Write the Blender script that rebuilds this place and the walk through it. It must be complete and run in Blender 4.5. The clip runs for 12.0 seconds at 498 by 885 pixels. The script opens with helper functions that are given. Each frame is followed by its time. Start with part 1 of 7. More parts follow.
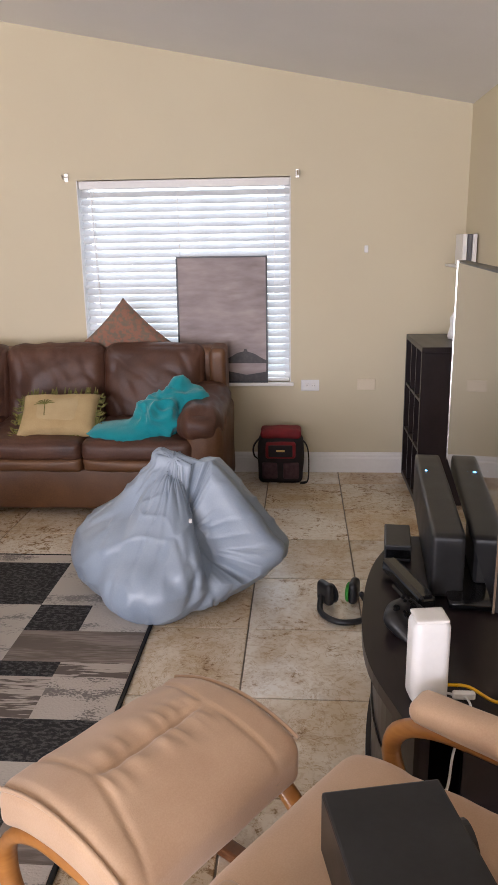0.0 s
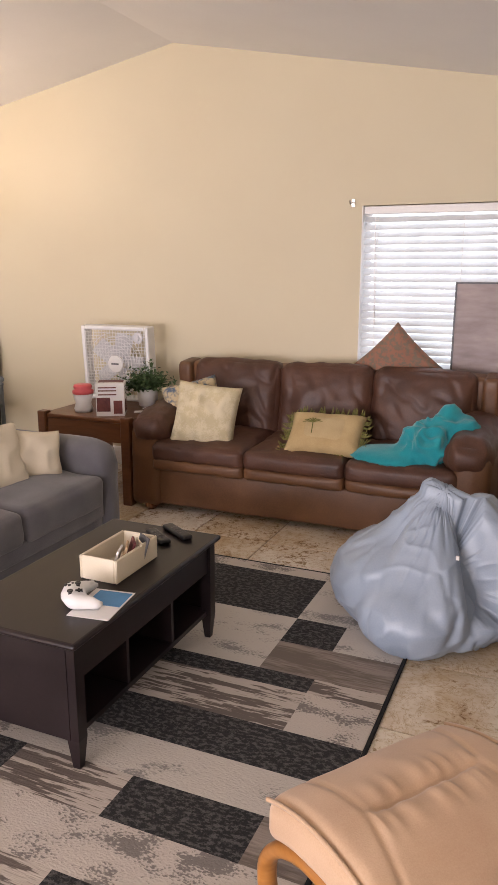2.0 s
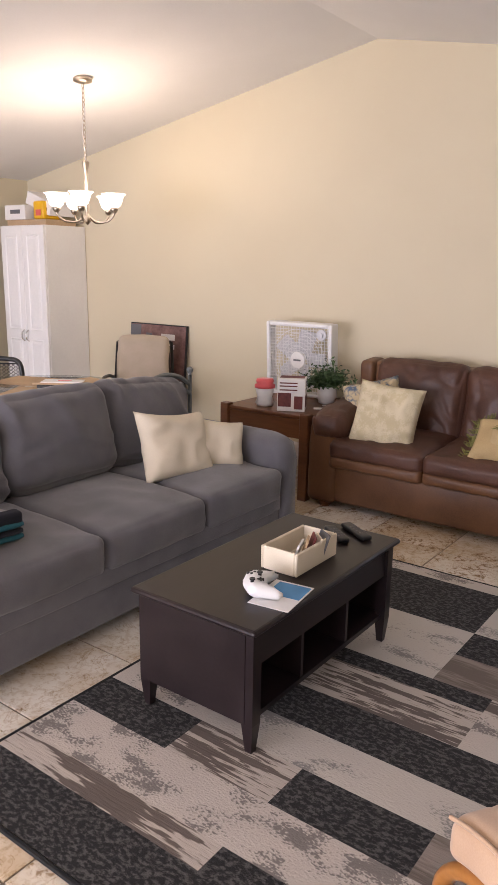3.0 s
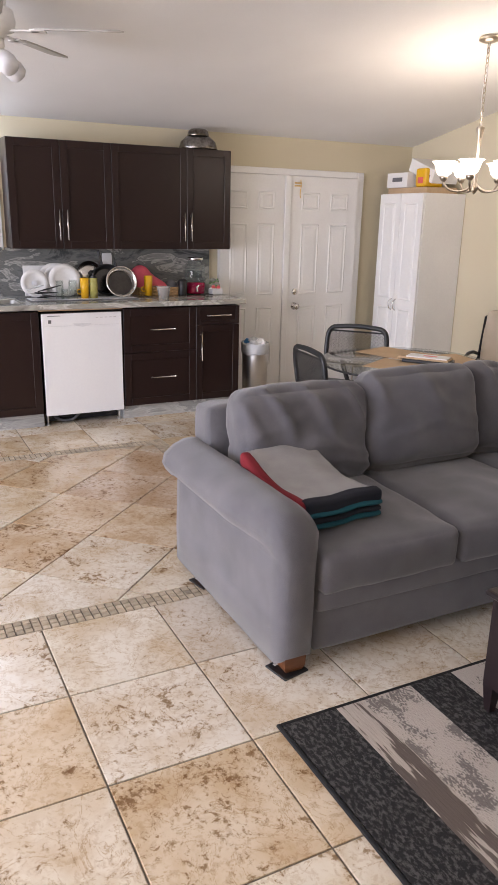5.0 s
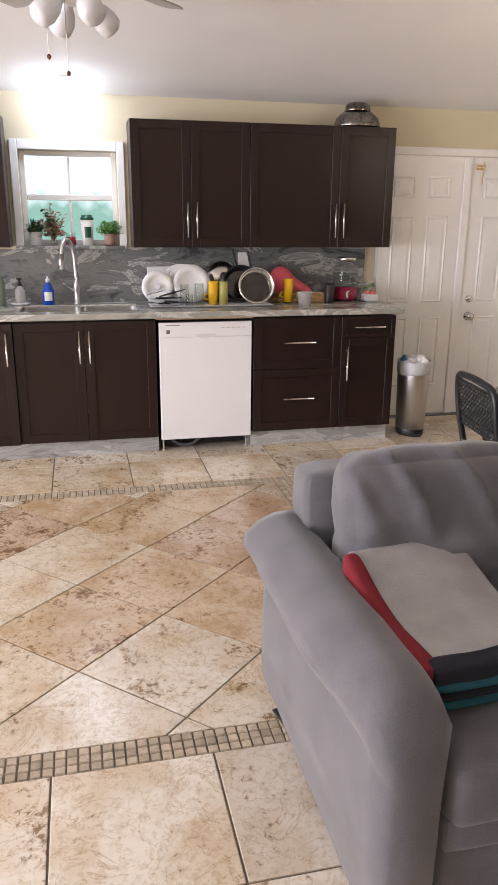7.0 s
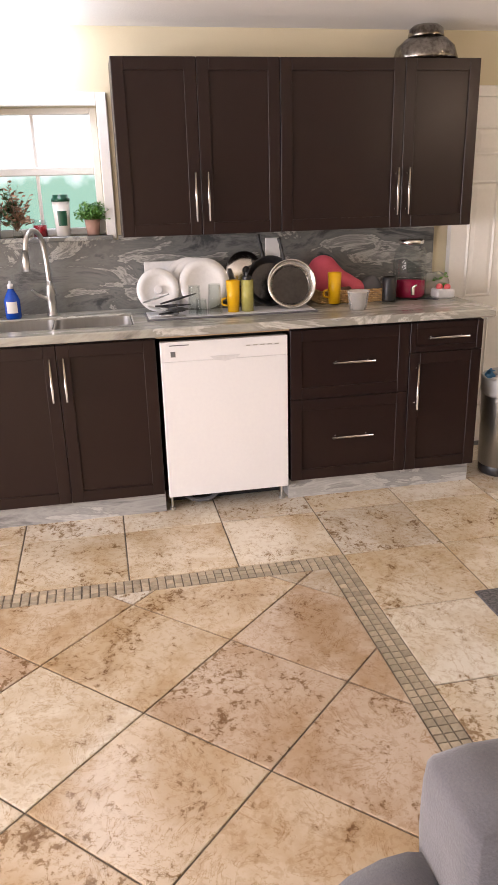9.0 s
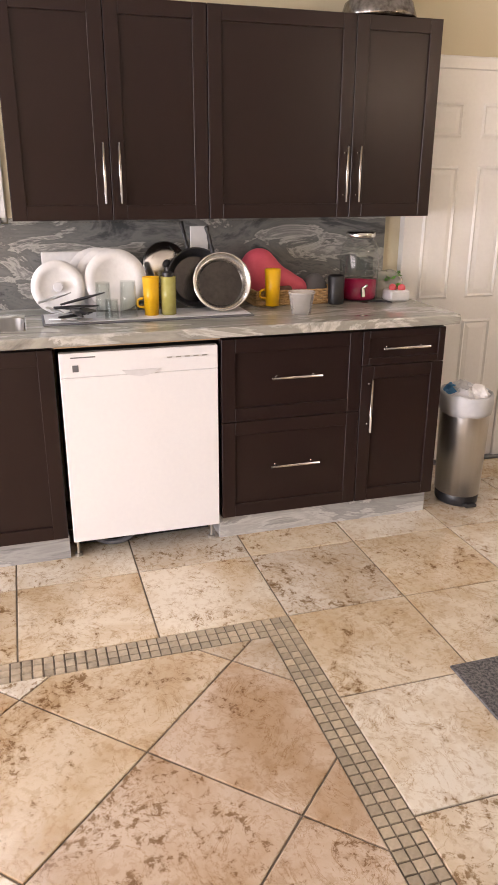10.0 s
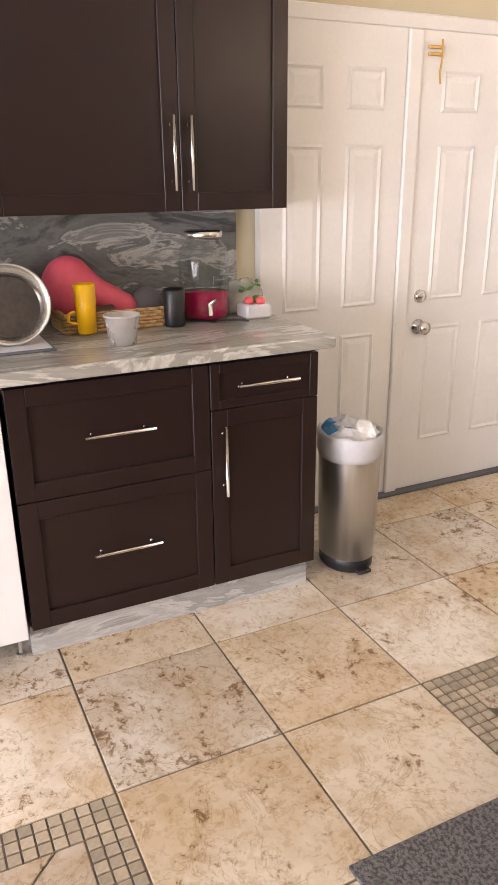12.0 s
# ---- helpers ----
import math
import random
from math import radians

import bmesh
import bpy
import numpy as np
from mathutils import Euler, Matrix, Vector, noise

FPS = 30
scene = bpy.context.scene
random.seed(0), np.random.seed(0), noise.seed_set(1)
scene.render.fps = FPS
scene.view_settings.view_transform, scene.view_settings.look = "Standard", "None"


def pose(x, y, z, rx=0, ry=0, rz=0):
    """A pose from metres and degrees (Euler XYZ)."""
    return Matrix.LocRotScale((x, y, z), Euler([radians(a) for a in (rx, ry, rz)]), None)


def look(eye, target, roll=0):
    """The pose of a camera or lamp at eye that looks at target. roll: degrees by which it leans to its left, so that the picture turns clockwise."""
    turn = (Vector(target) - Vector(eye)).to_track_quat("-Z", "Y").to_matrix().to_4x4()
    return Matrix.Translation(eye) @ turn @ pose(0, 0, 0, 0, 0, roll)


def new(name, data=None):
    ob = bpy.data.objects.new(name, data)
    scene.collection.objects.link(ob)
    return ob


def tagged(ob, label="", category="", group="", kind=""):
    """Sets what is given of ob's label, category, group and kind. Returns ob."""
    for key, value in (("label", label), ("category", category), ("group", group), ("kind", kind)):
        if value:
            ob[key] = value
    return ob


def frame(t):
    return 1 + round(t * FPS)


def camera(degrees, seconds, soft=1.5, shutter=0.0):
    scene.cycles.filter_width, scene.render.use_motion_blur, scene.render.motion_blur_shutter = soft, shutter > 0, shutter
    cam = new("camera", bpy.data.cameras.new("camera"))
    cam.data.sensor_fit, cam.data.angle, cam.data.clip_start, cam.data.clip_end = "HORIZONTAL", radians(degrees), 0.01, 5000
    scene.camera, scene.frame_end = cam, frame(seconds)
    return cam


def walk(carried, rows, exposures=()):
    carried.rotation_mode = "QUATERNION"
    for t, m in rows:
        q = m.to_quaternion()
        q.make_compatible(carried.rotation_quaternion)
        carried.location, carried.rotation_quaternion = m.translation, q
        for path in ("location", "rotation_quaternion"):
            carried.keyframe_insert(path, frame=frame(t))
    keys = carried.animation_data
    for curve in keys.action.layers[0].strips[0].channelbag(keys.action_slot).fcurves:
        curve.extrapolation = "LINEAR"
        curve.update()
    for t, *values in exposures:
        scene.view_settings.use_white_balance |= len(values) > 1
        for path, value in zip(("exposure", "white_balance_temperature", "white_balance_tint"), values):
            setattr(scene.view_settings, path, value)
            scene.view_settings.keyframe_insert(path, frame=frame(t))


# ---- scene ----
cam = camera(37.4, 12.0)
PATH = [
    (0, (-0.2, 0.021, 1.458), (-0.338, 1.947, 0.938), -0.9),
    (0.5, (-0.189, 0.027, 1.46), (-0.328, 1.957, 0.954), -0.8),
    (1, (-0.217, 0.034, 1.464), (-0.504, 1.951, 0.971), -0.5),
    (1.5, (-0.27, 0.029, 1.468), (-0.802, 1.898, 0.994), -0.4),
    (1.6, (-0.274, 0.018, 1.469), (-0.855, 1.875, 1.005), -0.8),
    (2, (-0.327, 0.015, 1.479), (-1.095, 1.802, 1.015), 0.0),
    (2.5, (-0.363, -0.001, 1.479), (-1.333, 1.686, 1.016), 0.5),
    (3, (-0.4, -0.018, 1.471), (-1.553, 1.547, 1.001), 0.9),
    (3.5, (-0.433, -0.04, 1.471), (-1.761, 1.372, 0.982), 1.1),
    (3.7, (-0.446, -0.044, 1.467), (-1.834, 1.306, 0.97), 1.1),
    (5.3, (-0.584, -0.054, 1.534), (-2.337, 0.708, 0.946), 0.9),
    (5.5, (-0.646, -0.012, 1.535), (-2.424, 0.69, 0.947), 0.5),
    (6, (-0.859, 0.148, 1.529), (-2.68, 0.745, 0.957), -0.5),
    (6.5, (-1.083, 0.371, 1.519), (-2.93, 0.877, 0.945), 0.3),
    (7, (-1.351, 0.528, 1.48), (-3.215, 0.957, 0.894), 0.5),
    (7.2, (-1.483, 0.57, 1.461), (-3.354, 0.978, 0.883), 0.1),
    (8.8, (-2.534, 0.742, 1.526), (-4.396, 1.074, 0.877), -1.1),
    (9, (-2.654, 0.764, 1.506), (-4.508, 1.123, 0.846), -1.5),
    (9.5, (-2.958, 0.839, 1.477), (-4.79, 1.261, 0.795), -0.4),
    (10, (-3.263, 0.904, 1.453), (-5.061, 1.453, 0.771), 0.2),
    (10.5, (-3.565, 0.929, 1.441), (-5.278, 1.709, 0.766), -0.4),
    (11, (-3.747, 1.006, 1.428), (-5.395, 1.898, 0.728), -0.6),
    (11.5, (-3.861, 1.18, 1.42), (-5.504, 2.088, 0.729), -0.6),
    (12, (-3.964, 1.391, 1.394), (-5.661, 2.2, 0.711), -0.6),
]
walk(cam, [(t, look(eye, target, roll)) for t, eye, target, roll in PATH],
     exposures=[(0.0, 0.65, 5950, 20), (2.0, 0.7, 6350, 24), (3.5, 0.7, 5750, 24), (5.5, 0.6, 5700, 18), (9.0, 0.92, 6400, 22), (12.0, 1.3, 6150, 21)])

# ---- world and light ----
world = bpy.data.worlds.new("world")
scene.world = world
world.use_nodes = True
_nt = world.node_tree
_sky = _nt.nodes.new("ShaderNodeTexSky")
_sky.sky_type = "NISHITA"
_sky.sun_disc = False
_sky.sun_elevation, _sky.sun_rotation = radians(50), radians(60)
_nt.links.new(_sky.outputs[0], _nt.nodes["Background"].inputs[0])
_nt.nodes["Background"].inputs[1].default_value = 0.1

CHANDELIER_W, SINK_LIGHT_W, SOUTH_LIGHT_W, WINDOW_W, BACKDROP = 2.6, 2.2, 280.0, 2.0, 2.0


def lamp(name, kind, m, watts, colour, size=0.1, size_y=None):
    d = bpy.data.lights.new(name, kind)
    d.energy, d.color = watts, colour
    if kind == "AREA":
        d.shape, d.size, d.size_y = "RECTANGLE", size, size_y or size
    else:
        d.shadow_soft_size = size
    ob = new(name, d)
    ob.matrix_world = m
    return ob


# ---- the plan, in metres ----
XW, XE, YN, YS = -6.56, 0.79, 4.69, -5.0
RIDGE_X, RIDGE_Z, EAVE_Z = -2.88, 2.91, 2.22


def ceil_z(x):
    if x < RIDGE_X:
        return EAVE_Z + (x - XW) / (RIDGE_X - XW) * (RIDGE_Z - EAVE_Z)
    return EAVE_Z + (XE - x) / (XE - RIDGE_X) * (RIDGE_Z - EAVE_Z)


# added area lamp: daylight from an unseen opening behind the walker
lamp("patio_daylight", "AREA", look((-2.9, YS - 0.1, 1.05), (-2.9, 2.0, -0.4)), SOUTH_LIGHT_W, (1.0, 0.96, 0.93), 5.0, 2.0)


# sky light in the living-room window, behind its blind
lamp("window_daylight", "AREA", look((-0.915, YN + 0.078, 1.22), (-0.915, 0.0, 1.22)), WINDOW_W, (0.93, 0.98, 1.0), 1.2, 1.14)


# ---- materials ----
def mat(name, c1, c2=None, rough=0.5, metal=0.0, scale=6.0, fine=60.0, bump=0.1, stretch=(1, 1, 1), rand=0.0, spec=0.5,
        coat=0.0, sheen=0.0, transmission=0.0, alpha=1.0, emit=None, rough_var=0.1, blend=(0.35, 0.65), bump_dist=0.004):
    """Two-scale procedural surface: broad stains and fine grain between two colours, with relief."""
    m = bpy.data.materials.new(name)
    m.use_nodes = True
    nt = m.node_tree
    b = nt.nodes["Principled BSDF"]
    c2 = c2 or tuple(0.85 * v for v in c1)
    tc = nt.nodes.new("ShaderNodeTexCoord")
    mp = nt.nodes.new("ShaderNodeMapping")
    mp.inputs["Scale"].default_value = stretch
    nt.links.new(tc.outputs["Object"], mp.inputs[0])
    n1, n2 = nt.nodes.new("ShaderNodeTexNoise"), nt.nodes.new("ShaderNodeTexNoise")
    for n, s, det in ((n1, scale, 4), (n2, fine, 5)):
        n.inputs["Scale"].default_value = s
        n.inputs["Detail"].default_value = det
        nt.links.new(mp.outputs[0], n.inputs["Vector"])
    add = nt.nodes.new("ShaderNodeMath")
    add.operation = "MULTIPLY_ADD"
    add.inputs[1].default_value = 0.35
    nt.links.new(n2.outputs[0], add.inputs[0])
    sub = nt.nodes.new("ShaderNodeMath")
    sub.operation = "MULTIPLY"
    sub.inputs[1].default_value = 0.65
    nt.links.new(n1.outputs[0], sub.inputs[0])
    nt.links.new(sub.outputs[0], add.inputs[2])
    ramp = nt.nodes.new("ShaderNodeValToRGB")
    ramp.color_ramp.elements[0].position, ramp.color_ramp.elements[1].position = blend
    ramp.color_ramp.elements[0].color, ramp.color_ramp.elements[1].color = (*c1, 1), (*c2, 1)
    nt.links.new(add.outputs[0], ramp.inputs[0])
    col = ramp.outputs[0]
    if rand:
        info, hsv, mr = nt.nodes.new("ShaderNodeObjectInfo"), nt.nodes.new("ShaderNodeHueSaturation"), nt.nodes.new("ShaderNodeMapRange")
        mr.inputs[3].default_value, mr.inputs[4].default_value = 1 - rand, 1 + rand
        isl, fra = nt.nodes.new("ShaderNodeNewGeometry"), nt.nodes.new("ShaderNodeMath")
        fra.operation = "ADD"
        nt.links.new(info.outputs["Random"], fra.inputs[0])
        nt.links.new(isl.outputs["Random Per Island"], fra.inputs[1])
        fr2 = nt.nodes.new("ShaderNodeMath")
        fr2.operation = "FRACT"
        nt.links.new(fra.outputs[0], fr2.inputs[0])
        nt.links.new(fr2.outputs[0], mr.inputs[0])
        nt.links.new(mr.outputs[0], hsv.inputs["Value"])
        nt.links.new(col, hsv.inputs["Color"])
        col = hsv.outputs[0]
    nt.links.new(col, b.inputs["Base Color"])
    b.inputs["Metallic"].default_value = metal
    b.inputs["Specular IOR Level"].default_value = spec
    b.inputs["Coat Weight"].default_value = coat
    b.inputs["Sheen Weight"].default_value = sheen
    b.inputs["Transmission Weight"].default_value = transmission
    b.inputs["Alpha"].default_value = alpha
    rr = nt.nodes.new("ShaderNodeMapRange")
    rr.inputs[3].default_value, rr.inputs[4].default_value = max(0.02, rough - rough_var), min(1, rough + rough_var)
    nt.links.new(n1.outputs[0], rr.inputs[0])
    nt.links.new(rr.outputs[0], b.inputs["Roughness"])
    if bump:
        bp = nt.nodes.new("ShaderNodeBump")
        bp.inputs["Strength"].default_value, bp.inputs["Distance"].default_value = bump, bump_dist
        nt.links.new(n2.outputs[0], bp.inputs["Height"])
        nt.links.new(bp.outputs[0], b.inputs["Normal"])
    if emit:
        b.inputs["Emission Color"].default_value = (*emit[0], 1)
        b.inputs["Emission Strength"].default_value = emit[1]
    return m


def travertine(name, tones, rough=0.22):
    """Honed travertine: a tone per tile, clouds, veins and filled pits."""
    m = mat(name, (0.5, 0.42, 0.31), (0.7, 0.62, 0.5), rough=rough, bump=0.15, fine=90, rough_var=0.12)
    nt = m.node_tree
    b = nt.nodes["Principled BSDF"]
    info = nt.nodes.new("ShaderNodeObjectInfo")
    geo = nt.nodes.new("ShaderNodeNewGeometry")
    tone = nt.nodes.new("ShaderNodeValToRGB")
    tone.color_ramp.interpolation = "CONSTANT"
    els = tone.color_ramp.elements
    while len(els) < len(tones):
        els.new(0.5)
    for i, c in enumerate(tones):
        els[i].position, els[i].color = i / len(tones), (*c, 1)
    nt.links.new(info.outputs["Random"], tone.inputs[0])
    offs = nt.nodes.new("ShaderNodeVectorMath")
    offs.operation = "MULTIPLY_ADD"
    offs.inputs[1].default_value = (37, 53, 11)
    nt.links.new(info.outputs["Random"], offs.inputs[0])
    nt.links.new(geo.outputs["Position"], offs.inputs[2])
    cloud, vein, pit, crack = [nt.nodes.new("ShaderNodeTexNoise") for _ in range(4)]
    for n, s, d, dist, ro in ((cloud, 3.6, 9, 0.35, 0.62), (vein, 7.0, 11, 0.7, 0.72), (pit, 42, 8, 0.4, 0.7), (crack, 5.5, 12, 1.1, 0.68)):
        n.inputs["Scale"].default_value, n.inputs["Detail"].default_value, n.inputs["Distortion"].default_value = s, d, dist
        n.inputs["Roughness"].default_value = ro
        nt.links.new(offs.outputs[0], n.inputs["Vector"])

    def mixed(fac_from, lo, hi, kind, colour, base):
        mr = nt.nodes.new("ShaderNodeMapRange")
        mr.inputs[1].default_value, mr.inputs[2].default_value = lo, hi
        nt.links.new(fac_from, mr.inputs[0])
        mx = nt.nodes.new("ShaderNodeMix")
        mx.data_type, mx.blend_type = "RGBA", kind
        nt.links.new(mr.outputs[0], mx.inputs[0])
        nt.links.new(base, mx.inputs[6])
        mx.inputs[7].default_value = (*colour, 1)
        return mx.outputs[2]

    # how worn each tile is: some smooth, some deeply pitted
    worn = nt.nodes.new("ShaderNodeMath")
    worn.operation, worn.inputs[1].default_value = "MULTIPLY", 7.31
    nt.links.new(info.outputs["Random"], worn.inputs[0])
    frac = nt.nodes.new("ShaderNodeMath")
    frac.operation = "FRACT"
    nt.links.new(worn.outputs[0], frac.inputs[0])
    c = mixed(cloud.outputs[0], 0.44, 0.64, "MULTIPLY", (0.82, 0.73, 0.61), tone.outputs[0])
    c = mixed(cloud.outputs[0], 0.5, 0.32, "SCREEN", (0.16, 0.15, 0.13), c)
    c = mixed(vein.outputs[0], 0.55, 0.68, "MULTIPLY", (0.68, 0.58, 0.47), c)
    both = nt.nodes.new("ShaderNodeMath")
    both.operation = "MULTIPLY"
    nt.links.new(pit.outputs[0], both.inputs[0])
    nt.links.new(vein.outputs[0], both.inputs[1])
    lift = nt.nodes.new("ShaderNodeMath")
    lift.operation, lift.inputs[1].default_value = "MULTIPLY_ADD", 0.07
    nt.links.new(frac.outputs[0], lift.inputs[0])
    nt.links.new(both.outputs[0], lift.inputs[2])
    c = mixed(lift.outputs[0], 0.345, 0.385, "MULTIPLY", (0.56, 0.48, 0.39), c)
    c = mixed(pit.outputs[0], 0.5, 0.58, "MULTIPLY", (0.87, 0.82, 0.76), c)
    edge = nt.nodes.new("ShaderNodeMath")
    edge.operation, edge.inputs[1].default_value = "SUBTRACT", 0.5
    nt.links.new(crack.outputs[0], edge.inputs[0])
    line = nt.nodes.new("ShaderNodeMath")
    line.operation = "ABSOLUTE"
    nt.links.new(edge.outputs[0], line.inputs[0])
    c = mixed(line.outputs[0], 0.009, 0.002, "MULTIPLY", (0.72, 0.62, 0.5), c)
    nt.links.new(c, b.inputs["Base Color"])
    bp = nt.nodes.new("ShaderNodeBump")
    bp.inputs["Strength"].default_value, bp.inputs["Distance"].default_value, bp.invert = 0.35, 0.003, True
    nt.links.new(both.outputs[0], bp.inputs["Height"])
    nt.links.new(bp.outputs[0], b.inputs["Normal"])
    return m


def veined(name, dark, mid, light, rough=0.15, stretch=(1, 0.55, 2.6)):
    """Polished grey stone with long wavy veins."""
    m = mat(name, dark, light, rough=rough, bump=0.0, rough_var=0.05)
    nt = m.node_tree
    geo, mp = nt.nodes.new("ShaderNodeNewGeometry"), nt.nodes.new("ShaderNodeMapping")
    mp.inputs["Scale"].default_value, mp.inputs["Rotation"].default_value = stretch, (0.12, 0, 0)
    nt.links.new(geo.outputs["Position"], mp.inputs[0])
    n = nt.nodes.new("ShaderNodeTexNoise")
    n.inputs["Scale"].default_value, n.inputs["Detail"].default_value = 3.2, 9
    n.inputs["Roughness"].default_value, n.inputs["Distortion"].default_value = 0.64, 0.85
    nt.links.new(mp.outputs[0], n.inputs["Vector"])
    r = nt.nodes.new("ShaderNodeValToRGB")
    e = r.color_ramp.elements
    e[0].position, e[0].color = 0.36, (*dark, 1)
    e[1].position, e[1].color = 0.66, (*light, 1)
    for p, c in ((0.45, mid), (0.53, tuple(0.75 * v for v in mid)), (0.56, light), (0.6, mid)):
        x = e.new(p)
        x.color = (*c, 1)
    nt.links.new(n.outputs[0], r.inputs[0])
    nt.links.new(r.outputs[0], nt.nodes["Principled BSDF"].inputs["Base Color"])
    return m


M = {}
M["wall"] = mat("wall_paint", (0.63, 0.56, 0.40), (0.665, 0.60, 0.435), rough=0.7, scale=1.2, fine=180, bump=0.12)
M["ceiling"] = mat("ceiling_paint", (0.82, 0.815, 0.81), (0.86, 0.855, 0.85), rough=0.85, scale=2, fine=120, bump=0.25)
M["white"] = mat("white_paint", (0.8, 0.79, 0.77), (0.86, 0.85, 0.83), rough=0.4, scale=3, bump=0.03)
M["appliance"] = mat("white_enamel", (0.83, 0.83, 0.85), (0.87, 0.87, 0.88), rough=0.25, scale=2, bump=0.0)
M["grout"] = mat("grout", (0.13, 0.11, 0.085), (0.24, 0.2, 0.155), rough=0.9, scale=9, bump=0.4)
TONES = [(0.70, 0.61, 0.47), (0.78, 0.72, 0.61), (0.69, 0.57, 0.41), (0.76, 0.68, 0.55), (0.66, 0.60, 0.51), (0.79, 0.73, 0.63), (0.72, 0.62, 0.47)]
M["tile"] = travertine("travertine", TONES)
M["tile_inlay"] = travertine("travertine_inlay", [(0.62, 0.5, 0.36), (0.72, 0.65, 0.53), (0.58, 0.46, 0.35), (0.62, 0.5, 0.35), (0.74, 0.69, 0.6), (0.6, 0.53, 0.44)])
M["mosaic"] = mat("mosaic_stone", (0.39, 0.325, 0.235), (0.52, 0.44, 0.33), rough=0.5, scale=30, rand=0.22)
M["backsplash"] = veined("backsplash_stone", (0.07, 0.075, 0.078), (0.2, 0.205, 0.2), (0.46, 0.46, 0.43), stretch=(1, 0.8, 2.2))
M["counter"] = veined("counter_stone", (0.20, 0.19, 0.17), (0.42, 0.41, 0.36), (0.62, 0.61, 0.57), rough=0.1, stretch=(2.2, 0.5, 2.0))
M["toekick"] = veined("toekick_stone", (0.2, 0.2, 0.2), (0.4, 0.4, 0.39), (0.56, 0.56, 0.54), rough=0.3)
M["espresso"] = mat("espresso_wood", (0.0185, 0.0098, 0.0088), (0.0235, 0.0118, 0.0102), spec=0.32, rough=0.34, scale=5, fine=90, stretch=(1.5, 1.5, 0.25), bump=0.0, rough_var=0.02, blend=(0.1, 0.9))
M["blackwood"] = mat("black_wood", (0.012, 0.008, 0.009), (0.02, 0.013, 0.014), spec=0.3, rough=0.32, scale=3, fine=30, stretch=(3, 0.6, 3), bump=0.0)
M["steel"] = mat("brushed_steel", (0.55, 0.54, 0.52), (0.62, 0.61, 0.6), rough=0.36, metal=1, scale=4, fine=120, stretch=(12, 12, 0.3), bump=0.04)
M["nickel"] = mat("satin_nickel", (0.62, 0.6, 0.57), (0.7, 0.68, 0.65), rough=0.22, metal=1, bump=0.0)
M["bronze"] = mat("brushed_bronze", (0.42, 0.36, 0.29), (0.5, 0.44, 0.36), rough=0.35, metal=1, bump=0.0)
M["brass"] = mat("brass", (0.72, 0.5, 0.2), rough=0.3, metal=1, bump=0.0)
M["leather"] = mat("brown_leather", (0.052, 0.021, 0.013), (0.105, 0.044, 0.025), rough=0.5, scale=4, fine=140, bump=0.3, bump_dist=0.003)
M["leather_worn"] = mat("worn_tan_leather", (0.10, 0.043, 0.018), (0.17, 0.078, 0.032), rough=0.45, scale=5, fine=140, bump=0.2)
M["grey"] = mat("grey_microfibre", (0.088, 0.086, 0.097), (0.142, 0.137, 0.151), rough=0.9, scale=7, fine=260, bump=0.25, sheen=0.35)
M["tan_suede"] = mat("tan_suede", (0.48, 0.31, 0.19), (0.58, 0.40, 0.26), rough=0.85, scale=6, fine=300, bump=0.08, sheen=0.4)
M["honey"] = mat("honey_wood", (0.33, 0.13, 0.03), (0.45, 0.2, 0.05), rough=0.32, scale=3, fine=20, stretch=(1, 1, 6), coat=0.3, bump=0.03)
M["table_wood"] = mat("chestnut_wood", (0.10, 0.034, 0.012), (0.18, 0.068, 0.023), rough=0.35, scale=3, fine=18, stretch=(0.6, 5, 5), bump=0.04)
M["bean"] = mat("blue_vinyl", (0.27, 0.33, 0.41), (0.32, 0.38, 0.46), rough=0.36, scale=5, fine=160, bump=0.12)
M["teal"] = mat("teal_fleece", (0.0, 0.22, 0.26), (0.004, 0.3, 0.34), rough=0.95, scale=8, fine=200, bump=0.4, sheen=0.3)
M["cream"] = mat("cream_cotton", (0.68, 0.6, 0.46), (0.76, 0.68, 0.54), rough=0.9, scale=7, fine=200, bump=0.25)
M["cream_pattern"] = mat("cream_damask", (0.56, 0.48, 0.3), (0.68, 0.6, 0.42), rough=0.9, scale=14, fine=160, bump=0.25, blend=(0.45, 0.55))
M["rust_pattern"] = mat("paisley_cloth", (0.19, 0.15, 0.11), (0.31, 0.15, 0.1), rough=0.9, scale=38, fine=90, bump=0.25, blend=(0.44, 0.54))
M["palm_tan"] = mat("tan_cloth", (0.42, 0.3, 0.14), (0.52, 0.39, 0.2), rough=0.9, scale=9, fine=200, bump=0.25)
M["palm_light"] = mat("pale_gold_cloth", (0.44, 0.33, 0.17), (0.52, 0.4, 0.22), rough=0.9, scale=9, fine=200, bump=0.2)
M["palm_green"] = mat("olive_fringe", (0.1, 0.1, 0.02), (0.22, 0.2, 0.06), rough=0.95, scale=50, bump=0.2)
M["black"] = mat("black_plastic", (0.012, 0.012, 0.013), (0.02, 0.02, 0.022), rough=0.4, scale=10, bump=0.05)
M["gloss_black"] = mat("gloss_black", (0.006, 0.006, 0.007), rough=0.12, bump=0.0, rough_var=0.03)
M["screen"] = mat("tv_screen", (0.012, 0.012, 0.013), rough=0.06, bump=0.0, spec=1.0, coat=1.0, rough_var=0.02)
M["white_plastic"] = mat("white_plastic", (0.78, 0.78, 0.78), (0.83, 0.83, 0.83), rough=0.35, bump=0.0)
